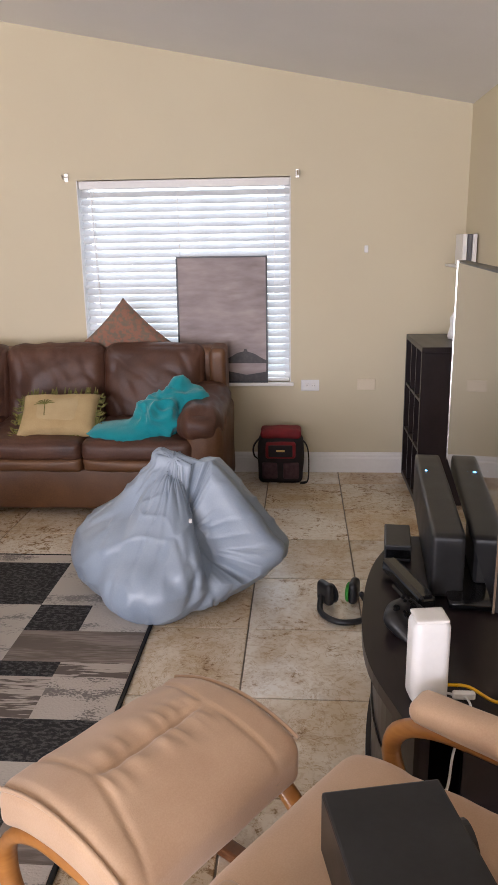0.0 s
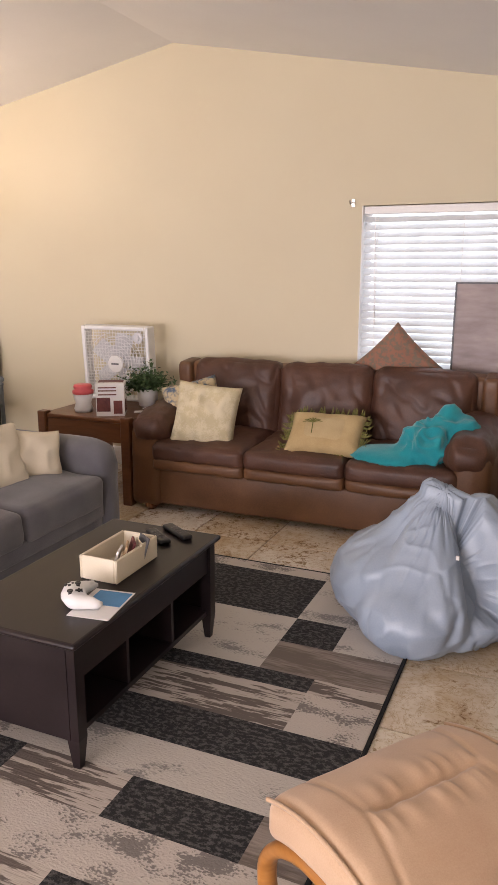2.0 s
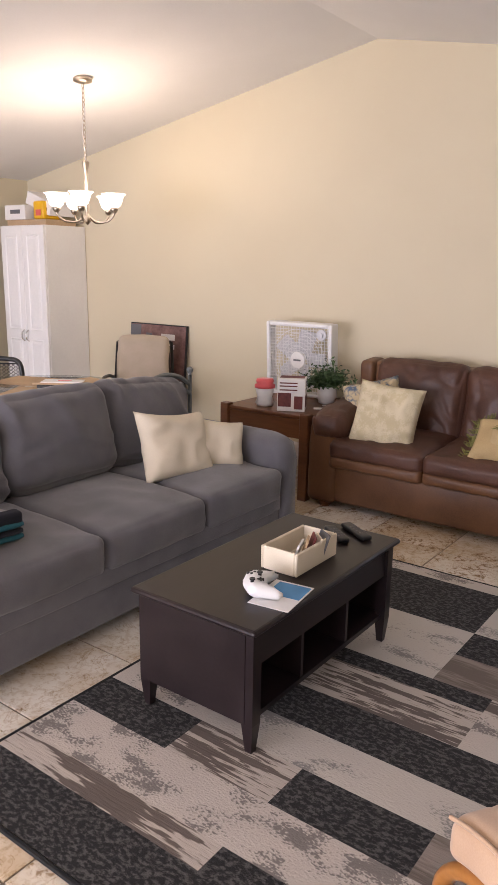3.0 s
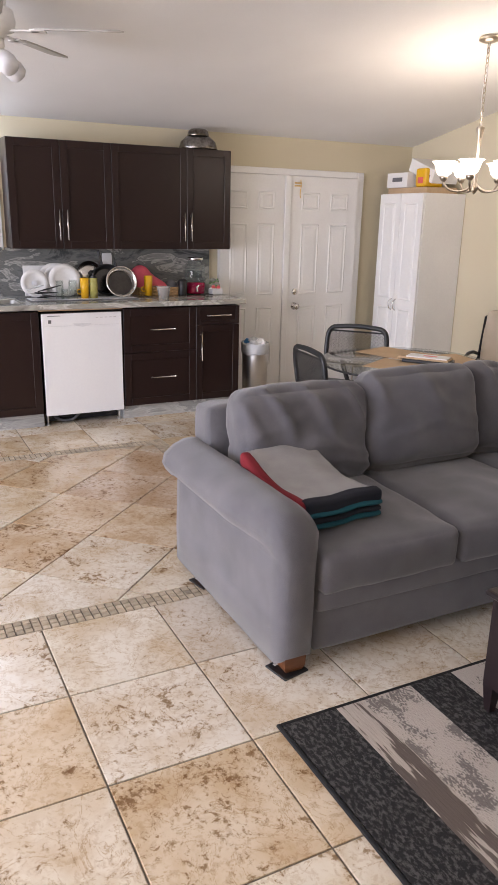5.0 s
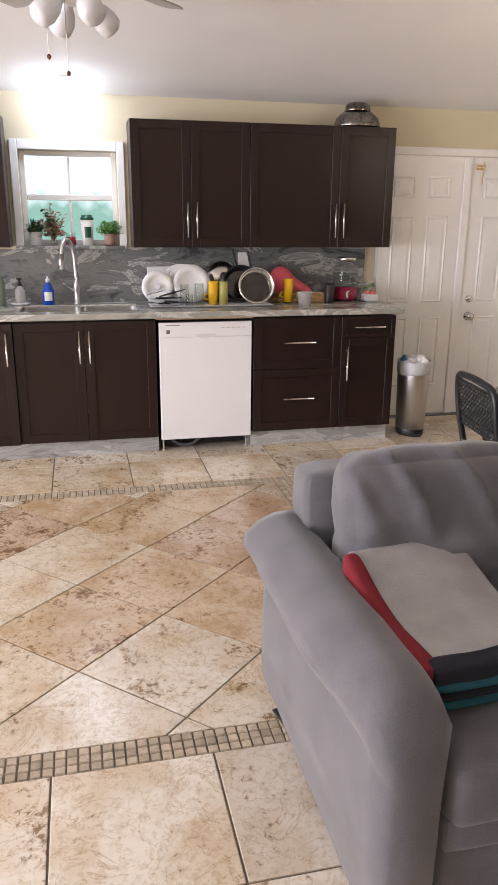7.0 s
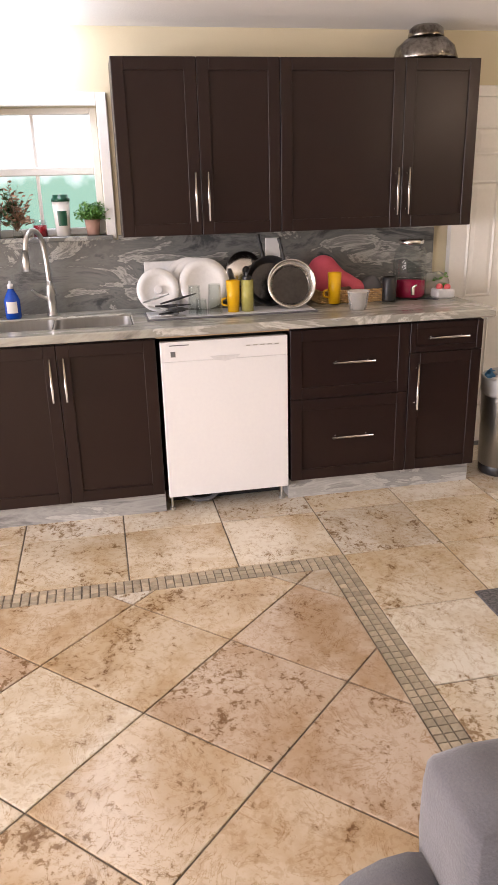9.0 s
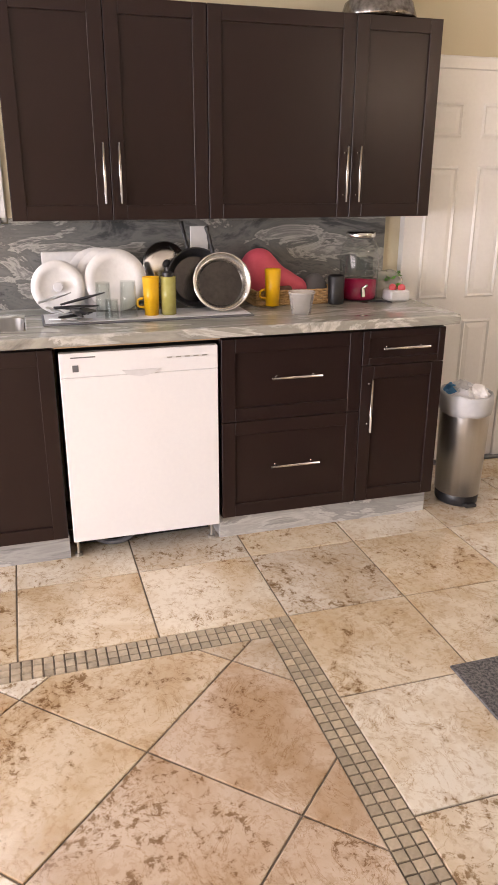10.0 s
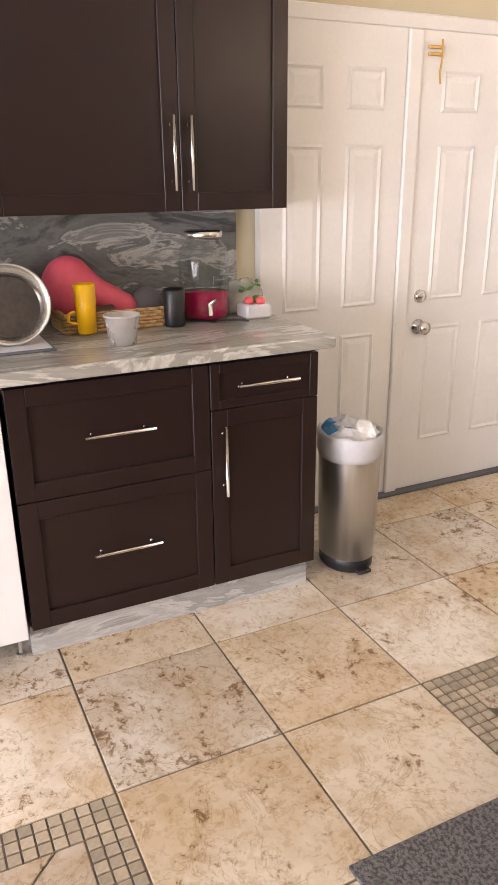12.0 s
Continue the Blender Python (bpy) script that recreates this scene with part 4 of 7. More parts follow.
# ---- large furniture ----
def brown_sofa():
    s = thing("brown_sofa", "worn brown leather three-seat sofa against the window wall", "sofa", pose(-1.685, 4.2, 0))
    W, D = 2.15, 0.84

    def hide(seed, amount, tall):
        """Leather creases: gathered towards the corners, loose across the middle."""
        def f(p):
            a, b = (p.x, p.z) if tall else (p.x, p.y)
            fold = max(0.0, ridges((a * 1.5 + 0.8 * b, seed, b * 0.6 - 0.5 * a), 5.0, seed)) ** 4
            fine = max(0.0, ridges((a * 1.2 - b, seed, b * 1.6), 12.0, seed + 2)) ** 4
            k = amount * (fold + 0.35 * fine)
            return (p.x, p.y + (k if tall else 0), p.z - (0 if tall else k))
        return f

    part("base", soft_box(W - 0.1, D - 0.12, 0.25, 0.025, 16, (0, 0.012, 0), 0.005, 3, 1.0, pose(0, -0.02, 0.165)), M["leather_worn"], s, smooth=True)
    part("back_panel", soft_box(W - 0.12, 0.16, 0.66, 0.05, 14, m=pose(0, 0.32, 0.535, 5)), M["leather_worn"], s, smooth=True)
    for i, x in enumerate((-0.605, 0, 0.605)):
        part("seat_cushion", soft_box(0.606, 0.62, 0.12, 0.04, 34, (0, 0.012, 0.028), 0.004, 7, i * 3.1, pose(x, -0.125, 0.40, 2), dent=hide(2.0 + i * 4, 0.008, False)), M["leather"], s, "creased brown leather", True)
        part("cushion_border", soft_box(0.602, 0.60, 0.085, 0.03, 16, (0, 0.014, 0), 0.006, 9, 5 + i, pose(x, -0.13, 0.312)), M["leather_worn"], s, "stitched front border", True)
        part("back_cushion", soft_box(0.612, 0.2, 0.50, 0.07, 40, (0.004, 0.045, 0.012), 0.006, 6.5, 9 + i * 2.3, pose(x, 0.215, 0.635, -11), dent=hide(7.0 + i * 3, 0.014, True)), M["leather"], s, "creased brown leather", True)
    for sx in (-1, 1):
        part("arm", soft_box(0.2, D - 0.04, 0.5, 0.04, 16, (0, 0.01, 0), 0.006, 5, sx * 4, pose(sx * (W / 2 - 0.105), -0.01, 0.28)), M["leather_worn"], s, smooth=True)
        part("wing", soft_box(0.1, 0.2, 0.58, 0.03, 12, (0.004, 0, 0), 0.004, 6, sx, pose(sx * (W / 2 - 0.085), 0.29, 0.58, 4)), M["leather_worn"], s, "tan leather side of the back", True)
        part("arm_pad", soft_box(0.25, 0.66, 0.2, 0.09, 28, (0.0, 0.02, 0.01), 0.012, 8, sx * 7, pose(sx * (W / 2 - 0.13), -0.09, 0.545, 5), dent=hide(sx * 3.0, 0.011, False)), M["leather"], s, smooth=True)
        for y in (-0.36, 0.34):
            part("leg", lathe([(0.03, 0), (0.04, 0.015), (0.042, 0.05)], 12, pose(sx * (W / 2 - 0.12), y, 0)), M["table_wood"], s)


def sofa_arm(side, y0, y1):
    """Padded arm: upright panel under a roll that overhangs at the back and dies into the front edge."""
    sections, n = [], 26
    for k in range(n + 1):
        t = k / n
        e = min(t, 1 - t) * (y1 - y0)
        r = 0.055
        ins = r - math.sqrt(max(0.0, r * r - (r - min(e, r)) ** 2))
        y = y0 + t * (y1 - y0)
        over = 0.058 * min(1.0, max(0.0, (t - 0.05) / 0.3)) + 0.004
        crease = 0.012 * min(1.0, max(0.0, (t - 0.03) / 0.12))
        drop = 0.05 * max(0.0, 1 - t / 0.16) ** 2
        prof = [(0.002, 0.048), (0.0, 0.2), (0.002, 0.34), (0.004, 0.425)]
        prof += [(crease, 0.452), (-over * 0.55, 0.47), (-over, 0.515), (-over * 0.85, 0.555), (-over * 0.2, 0.592), (0.035, 0.612), (0.07, 0.616), (0.105, 0.606), (0.14, 0.58), (0.155, 0.54), (0.153, 0.48)]
        prof += [(0.15, 0.35), (0.15, 0.2), (0.148, 0.048)]
        cx, cz, ring = 0.065, 0.34, []
        for x, z in prof:
            z -= drop * max(0.0, (z - 0.4) / 0.2)
            x += 0.5 * ins * (1 if x < cx else -1) * min(1, abs(x - cx) / 0.05)
            z += ins * (0.7 if z < cz else -1) * min(1, abs(z - cz) / 0.2)
            p = Vector((x, y, z))
            w = 0.004 * noise.noise(p * 7 + Vector((side, 3, 0))) + 0.0025 * ridges(p, 5, side * 2.0)
            ring.append((side * (1.065 - x - w * (1 if x > cx else -1)), y, z + 0.5 * w))
        sections.append(ring)
    return loft(sections)


def grey_sofa():
    base_m = pose(-2.86, 2.11, 0, 0, 0, 90)
    s = thing("grey_sofa", "grey microfibre three-seat sofa with rolled arms", "sofa", base_m)
    part("base", soft_box(1.84, 0.9, 0.2, 0.02, 12, (0, 0.004, 0), 0.004, 3, 2.0, pose(0, 0.03, 0.165)), M["grey"], s, smooth=True)
    part("front_rail", soft_box(1.83, 0.05, 0.09, 0.014, 14, (0, 0.004, 0), 0.003, 5, 1.0, m=pose(0, -0.41, 0.27)), M["grey"], s, smooth=True)
    part("back_frame", soft_box(1.94, 0.19, 0.69, 0.045, 16, (0, 0.012, 0), 0.006, 3, 1, pose(0, 0.465, 0.43, -3)), M["grey"], s, smooth=True)

    def creased(seed, amount):
        def f(p):
            up = max(0.0, min(1.0, (p.z + 0.08) / 0.2))
            fan = ridges((p.x * 1.1 + 0.5 * p.z, seed, p.z * 0.25), 9.0, seed)
            side = ridges((p.x * 0.3, seed, p.z * 1.3 + 0.35 * abs(p.x)), 8.0, seed + 3)
            return (p.x, p.y - amount * (up * max(0.0, fan) ** 2 + (1 - up) * 0.8 * max(0.0, side) ** 2), p.z + 0.008 * noise.noise(Vector((p.x * 5, seed, 0))))
        return f

    for i, x in enumerate((-0.608, 0, 0.608)):
        part("seat_cushion", soft_box(0.61, 0.68, 0.165, 0.036, 26, (0.0, 0.014, 0.028), 0.006, 6, 20 + i * 3.7, pose(x, -0.105, 0.375, 1.5)), M["grey"], s, smooth=True)
        bm = soft_box(0.625, 0.2, 0.43, 0.075, 34, (0.0, 0.05, 0.018), 0.006, 7, 31 + i * 2.9,
                      pose(x, 0.275 - 0.03 * (i == 1), (0.64, 0.68, 0.655)[i], -14, (0, 0, 6)[i]), dent=creased(4.0 + i * 5.3, (0.036, 0.014, 0.016)[i]))
        part("back_cushion", bm, M["grey"], s, smooth=True)
    for sx in (-1, 1):
        part("arm", sofa_arm(sx, -0.44, 0.565), M["grey"], s, smooth=True)
        for y in (-0.36, 0.36):
            part("leg", lathe([(0.045, 0.008), (0.056, 0.025), (0.06, 0.07)], 4, pose(sx * 0.99, y - 0.02 * (y < 0), 0, 0, 0, 45)), M["table_wood"], s)
            sl = thing("furniture_slider", "black square furniture slider under a sofa foot", "furniture slider",
                       base_m @ pose(sx * 1.0, y - 0.02, 0, 0, 0, 12), group="furniture sliders")
            part("pad", B(-0.055, 0.055, -0.055, 0.055, 0.0, 0.008, 0.002), M["black"], sl)
            part("worn_patch", box(B(-0.03, 0.012, 0.03, 0.044, 0.008, 0.0088), 0.018, 0.04, 0.024, 0.05, 0.008, 0.0088), M["paper"], sl, "scuffed white patch")


def coffee_table():
    t = thing("coffee_table", "black-brown lift-top coffee table with open cubbies on the rug", "coffee table", pose(-1.775, 2.03, 0.012))
    hx, hy, H = 0.235, 0.47, 0.43
    part("tabletop", B(-0.255, 0.255, -0.485, 0.485, H - 0.022, H, 0.012, seg=3), M["blackwood"], t)
    for sx in (-1, 1):
        for sy in (-1, 1):
            part("leg", lathe([(0.017, 0), (0.030, 0.10), (0.030, H - 0.023)], 4, pose(sx * (hx - 0.022), sy * (hy - 0.03), 0, 0, 0, 45)), M["blackwood"], t)
    z0, z1 = 0.10, H - 0.023
    for sy in (-1, 1):
        part("end_panel", B(-hx + 0.03, hx - 0.03, sy * (hy - 0.015) - 0.009, sy * (hy - 0.015) + 0.009, z0, z1), M["blackwood"], t)
    part("bottom_shelf", B(-hx + 0.02, hx - 0.02, -hy + 0.026, hy - 0.026, z0, z0 + 0.018), M["blackwood"], t)
    part("apron", B(hx - 0.03, hx - 0.012, -hy + 0.055, hy - 0.055, z1 - 0.12, z1), M["blackwood"], t)
    part("apron", B(-hx + 0.012, -hx + 0.03, -hy + 0.055, hy - 0.055, z1 - 0.12, z1), M["blackwood"], t)
    part("middle_shelf", B(-hx + 0.03, hx - 0.03, -hy + 0.026, hy - 0.026, z1 - 0.125, z1 - 0.112), M["blackwood"], t)
    part("back_panel", B(-hx + 0.012, -hx + 0.022, -hy + 0.055, hy - 0.055, z0 + 0.018, z1 - 0.125), M["blackwood"], t)
    for y in (-0.15, 0.15):
        part("divider", B(-hx + 0.024, hx - 0.024, y - 0.008, y + 0.008, z0 + 0.018, z1 - 0.125), M["blackwood"], t)
    part("knob", lathe([(0.004, 0), (0.007, 0.006), (0.002, 0.01)], 10, pose(0.02, hy - 0.026, 0.2, 90)), M["nickel"], t)


def rug():
    r = thing("area_rug", "grey and cream geometric area rug with dark binding", "rug", pose(0, 0, 0.001))
    X = [-2.205, -1.78, -1.39, -1.28, -1.06, -0.97, -0.795]
    Y = [0.94, 1.14, 1.24, 1.44, 1.62, 1.80, 2.0, 2.235, 2.33, 2.55, 2.76, 3.175, 3.265]
    names = ["rug_dark", "rug_light", "rug_pale", "rug_taupe", "rug_stripe"]
    key = {"D": 0, "L": 1, "P": 2, "T": 3, "S": 4}
    # order of the bands from the near end
    rows = ["DDDDDD", "SSDDDD", "LLLLLL", "DSDDDT", "LPPPPP", "DDDDDD", "SSSSLL", "DDDDSS", "PPPTTT", "PPPDPP", "DDDPPP", "LLLLLL"]
    bm = bmesh.new()
    for j, row in enumerate(rows):
        for i, ch in enumerate(row):
            quads(bm, [(X[i], Y[j], 0.010), (X[i + 1], Y[j], 0.010), (X[i + 1], Y[j + 1], 0.010), (X[i], Y[j + 1], 0.010)], [(0, 1, 2, 3)], key[ch])
    part("woven_field", bm, [M[n] for n in names], r)
    bm = bmesh.new()
    box(bm, -2.22, -0.78, 0.925, 0.94, 0, 0.0105, 0.003)
    box(bm, -2.22, -0.78, 3.265, 3.28, 0, 0.0105, 0.003)
    box(bm, -2.22, -2.205, 0.9401, 3.2649, 0, 0.0105, 0.003)
    box(bm, -0.795, -0.78, 0.9401, 3.2649, 0, 0.0105, 0.003)
    part("binding", bm, M["rug_edge"], r)
    part("backing", B(-2.2, -0.8, 0.945, 3.26, 0, 0.008), M["rug_edge"], r)


def bean_bag():
    b = thing("bean_bag", "slumped pale blue vinyl bean bag chair", "bean bag", pose(-0.70, 2.93, 0.0))

    def d(p):
        v = ell(p, (-0.16, 0.05, 0.18), (0.33, 0.34, 0.23))
        v = smin(v, plate(p, (-0.08, 0.03, 0.50), (-0.37, 0.0, 0.20), (-0.12, 0.2, 0.2)) - 0.09, 0.05)
        v = smin(v, plate(p, (-0.06, -0.02, 0.46), (-0.20, -0.24, 0.17), (0.04, -0.26, 0.20)) - 0.085, 0.008)
        v = smin(v, ell(p, (-0.09, -0.15, 0.13), (0.24, 0.25, 0.165)), 0.012)
        v = smin(v, plate(p, (-0.08, 0.02, 0.60), (0.13, 0.0, 0.53), (-0.02, 0.1, 0.3)) - 0.042, 0.03)
        v = smin(v, plate(p, (0.12, 0.0, 0.53), (0.37, -0.06, 0.22), (0.15, -0.04, 0.16)) - 0.06, 0.006)
        v = smin(v, plate(p, (0.12, 0.06, 0.5), (0.36, 0.05, 0.2), (0.1, 0.12, 0.15)) - 0.09, 0.02)
        v = smin(v, plate(p, (0.38, -0.07, 0.22), (0.10, -0.20, 0.08), (0.24, -0.02, 0.08)) - 0.06, 0.008)
        return max(v, -p.z)

    seams = [([(-0.10, -0.10, 0.58), (-0.2, -0.2, 0.42), (-0.27, -0.30, 0.25), (-0.30, -0.3, 0.08)], 0.007),
             ([(-0.26, -0.31, 0.27), (-0.12, -0.37, 0.235), (0.04, -0.36, 0.25)], 0.006),
             ([(0.02, -0.06, 0.55), (0.07, -0.18, 0.42), (0.08, -0.3, 0.28), (0.10, -0.32, 0.16), (0.05, -0.36, 0.03)], 0.02),
             ([(-0.1, 0.0, 0.64), (0.06, -0.05, 0.60), (0.17, -0.05, 0.55)], 0.007),
             ([(0.1, -0.22, 0.2), (0.2, -0.24, 0.2), (0.32, -0.17, 0.16)], 0.012)]
    top = Vector((-0.03, 0.0, 0.6))

    def rgh(p):
        g = 0.0
        for line, w in seams:
            for a, e in zip(line, line[1:]):
                h = cap(p, a, e, 0.0)
                if h < 4 * w:
                    g = max(g, math.exp(-(h / w) ** 2) * w * 1.1)
        q = p - top
        turn, far = math.atan2(q.y, q.x), q.length
        pleat = max(0.0, ridges((turn * 2.2, far * 1.2, 0.4), 2.2, 11.0)) ** 3
        slack = max(0.0, ridges((p.x * 1.2 + p.z, p.y, p.z * 2.4 - p.x), 4.0, 5.0)) ** 4
        gather = max(0.0, ridges((turn * 0.9, far * 0.7, 1.4), 4.2, 2.0)) ** 7
        return 0.004 * pleat * math.exp(-(far / 0.4) ** 2) + 0.008 * slack - 0.011 * gather - g + 0.004 * noise.noise(p * 7)

    part("cover", blob(d, (-0.02, -0.02, 0.24), 190, 130, 0.9, 0.0, rgh), M["bean"], b, smooth=True)
    part("label_tab", B(0.064, 0.076, -0.215, -0.205, 0.40, 0.416, 0.001), M["paper"], b, "small white sewn tab")


def ottoman():
    o = thing("ottoman", "tan suede footstool on a curved honey wood frame", "ottoman", pose(-0.505, 1.325, 0, 0, 0, 54))
    HX, HY = 0.258, 0.206

    def bend(y):
        return -0.052 * (y / HY) ** 2

    def saddle(p):
        x, y, z = p
        if z > 0:
            mid = max(0.0, 1 - (abs(x) / 0.15) ** 6) if abs(x) < 0.15 else 0.0
            z -= 0.010 * math.exp(-(y / 0.009) ** 2) * mid
            z -= 0.010 * math.exp(-(y / 0.035) ** 2) * mid
            end = abs(x) - 0.15 - 0.25 * abs(y) * (1 if x * y > 0 else 0.3)
            z -= 0.005 * math.exp(-(end / 0.007) ** 2)
            if abs(x) < 0.15:
                z += 0.007 * max(0.0, ridges((x * 5, 0.3 * abs(y), 2 + (y > 0)), 5.0, 4)) ** 2 * math.exp(-((abs(y) - 0.03) / 0.04) ** 2)
        return (x, y, z + bend(y))

    part("cushion", soft_box(2 * HX, 2 * HY, 0.115, 0.04, 80, (0, 0, 0.016), 0.0025, 6, 2.0, pose(0, 0, 0.405), dent=saddle), M["tan_suede"], o, smooth=True)
    for sx in (-1, 1):
        rim = [(sx * (HX - 0.005), HY * 0.93 * k / 10, 0.405 + 0.048 + bend(HY * 0.93 * k / 10)) for k in range(-10, 11)]
        part("piping", tube(rim, 0.005, 6), M["tan_suede"], o, "sewn edge piping", True)
        x = sx * 0.225
        hoop = curve_pts([(x, -0.13, 0.03), (x, -0.215, 0.10), (x, -0.235, 0.2), (x, -0.19, 0.275), (x, -0.1, 0.325), (x, 0.0, 0.335), (x, 0.1, 0.325), (x, 0.19, 0.275), (x, 0.235, 0.2), (x, 0.215, 0.10), (x, 0.13, 0.03)], 5)
        part("side_frame", tube(hoop, 0.024, 10, flat=0.75), M["honey"], o, "bent honey-stained wood", True)
        part("foot_rail", B(x - 0.022, x + 0.022, -0.2, 0.2, 0.0, 0.03, 0.008, seg=2), M["table_wood"], o)
    part("stretcher", B(-0.205, 0.205, -0.03, 0.03, 0.31, 0.338, 0.006), M["table_wood"], o)


def recliner():
    c = thing("recliner_chair", "tan suede recliner with honey wood arms", "armchair", pose(-0.035, 1.065, 0, 0, 0, -127))
    # faces its own -y
    def seat(p):
        line = 0.007 * (math.exp(-((p.y + 0.1) / 0.01) ** 2)) if p.z > 0 else 0
        return (p.x, p.y, p.z - 0.05 * max(0, (-p.y - 0.12) / 0.2) ** 2 - line)
    part("seat", soft_box(0.50, 0.56, 0.12, 0.055, 26, (0, 0, 0.02), 0.005, 6, 5.0, pose(0, 0.02, 0.37), dent=seat), M["tan_suede"], c, smooth=True)
    part("backrest", soft_box(0.52, 0.15, 0.62, 0.07, 18, (0, 0.03, 0), 0.006, 5, 6.0, pose(0, 0.37, 0.66, -18)), M["tan_suede"], c, smooth=True)
    for sx in (-1, 1):
        part("arm_pad", soft_box(0.085, 0.40, 0.055, 0.026, 14, (0, 0, 0.006), 0.003, 6, sx, pose(sx * 0.315, 0.06, 0.515)), M["tan_suede"], c, smooth=True)
        part("arm_frame", tube(curve_pts([(sx * 0.30, 0.28, 0.03), (sx * 0.315, 0.31, 0.3), (sx * 0.315, 0.22, 0.46), (sx * 0.315, 0.02, 0.482), (sx * 0.315, -0.13, 0.46), (sx * 0.315, -0.19, 0.38), (sx * 0.30, -0.12, 0.2), (sx * 0.30, -0.16, 0.03)], 6), 0.022, 8), M["honey"], c, smooth=True)
        part("foot_rail", B(sx * 0.30 - 0.022, sx * 0.30 + 0.022, -0.24, 0.33, 0, 0.03, 0.008), M["table_wood"], c)
    part("seat_support", B(-0.29, 0.29, -0.03, 0.03, 0.27, 0.312, 0.006), M["table_wood"], c)
    bx = thing("game_console", "matte black rectangular game console lying on the recliner seat", "game console", pose(-0.03, 0.985, 0.438, 0, 0, 12))
    part("case", B(-0.11, 0.10, -0.16, 0.12, 0, 0.12, 0.005, None, 2), M["black"], bx)
    part("foot", lathe([(0.045, 0), (0.045, 0.014), (0.03, 0.015)], 20, pose(0.10, 0.02, 0.065, 0, 90, 0)), M["black"], bx)


def tv_corner():
    t = thing("tv_stand", "dark brown bow-front television stand", "tv stand", pose(0, 0, 0))
    front = [Vector(p) for p in curve_pts([(0.14, 2.46, 0), (0.03, 2.2, 0), (-0.025, 1.9, 0), (-0.03, 1.64, 0), (0.03, 1.40, 0)], 6)]
    back = [(0.74, 1.40), (0.74, 2.46)]
    for nm, lo, hi, ins in (("top", 0.43, 0.462, 0.0), ("base", 0.0, 0.06, 0.02), ("shelf", 0.22, 0.24, 0.03)):
        bm = bmesh.new()
        prism(bm, [(p.x + ins, min(2.455 - ins, max(p.y, 1.4 + ins))) for p in front] + [(0.74, 1.4 + ins), (0.74, 2.46 - ins)], 2, lo, hi)
        part(nm, bm, M["blackwood"], t)
    part("back_panel", B(0.715, 0.738, 1.43, 2.43, 0.061, 0.429), M["blackwood"], t)
    for y in (1.43, 1.93, 2.40):
        part("side_panel", B(0.16, 0.714, y, y + 0.02, 0.061, 0.219), M["blackwood"], t)
        part("side_panel", B(0.16, 0.714, y, y + 0.02, 0.241, 0.429), M["blackwood"], t)
    bm = bmesh.new()
    fr = front[6:]
    prism(bm, [(p.x + 0.035, max(p.y, 1.425)) for p in fr] + [(p.x + 0.055, max(p.y, 1.425)) for p in fr[::-1]], 2, 0.0605, 0.2195)
    part("bowed_front", bm, M["blackwood"], t)
    bm = bmesh.new()
    prism(bm, [(p.x + 0.035, max(p.y, 1.425)) for p in fr] + [(p.x + 0.055, max(p.y, 1.425)) for p in fr[::-1]], 2, 0.2405, 0.4295)
    part("bowed_front", bm, M["blackwood"], t)

    tv = thing("television", "large flat television, switched off, thin black bezel", "television", pose(0.30, 2.16, 0.462, 0, 0, -6))
    part("panel", B(0.0, 0.03, -0.62, 0.62, 0.19, 0.93, 0.004), M["black"], tv)
    part("screen", B(-0.003, 0.001, -0.612, 0.612, 0.198, 0.922), M["screen"], tv, "dark glossy screen")
    for y in (-0.62, 0.613):
        part("rim", B(-0.005, 0.0, y, y + 0.007, 0.19, 0.93), M["nickel"], tv)
    part("neck", B(0.02, 0.06, -0.12, 0.12, 0.02, 0.3, 0.01), M["black"], tv)
    part("stand_base", soft_box(0.24, 0.5, 0.024, 0.01, 8, m=pose(0.06, 0, 0.013)), M["gloss_black"], tv, smooth=True)

    sb = thing("soundbar", "glossy black soundbar with a blue light, below the television", "soundbar", pose(0.262, 2.42, 0.462, 0, 0, -5))
    part("body", soft_box(0.095, 0.86, 0.19, 0.012, 16, (0.006, 0, 0), m=pose(0, 0, 0.095)), M["black"], sb, smooth=True)
    part("light", lathe([(0.004, 0), (0.003, 0.002)], 10, pose(-0.02, 0.2, 0.19)), M["led"], sb)
    kb = thing("sensor_bar", "black sensor bar on the television stand", "sensor", pose(0.115, 2.02, 0.462, 0, 0, 16))
    part("bar", B(-0.025, 0.025, -0.14, 0.14, 0.012, 0.055, 0.012, seg=3), M["gloss_black"], kb)
    part("foot", B(-0.03, 0.03, -0.04, 0.04, 0, 0.0125, 0.003), M["black"], kb)
    bx = thing("set_top_box", "black set-top box on the television stand", "media box", pose(0.135, 2.40, 0.462, 0, 0, -6))
    part("case", B(-0.045, 0.04, -0.16, 0.03, 0, 0.055, 0.004, seg=2), M["black"], bx)
    part("front_strip", B(-0.04, 0.035, -0.1615, -0.160, 0.012, 0.04), M["gloss_black"], bx)

    r = thing("wifi_router", "white upright rounded router", "router", pose(0.085, 1.50, 0.462, 0, 0, 8))
    part("shell", soft_box(0.085, 0.07, 0.205, 0.02, 14, m=pose(0, 0, 0.1025)), M["white_plastic"], r, smooth=True)
    part("top", soft_box(0.074, 0.058, 0.008, 0.0035, 8, m=pose(0, 0, 0.205, 4)), M["white"], r, smooth=True)
    cb = thing("network_cable", "yellow and white cables with plugs behind the router", "cable", pose(0, 0, 0.462))
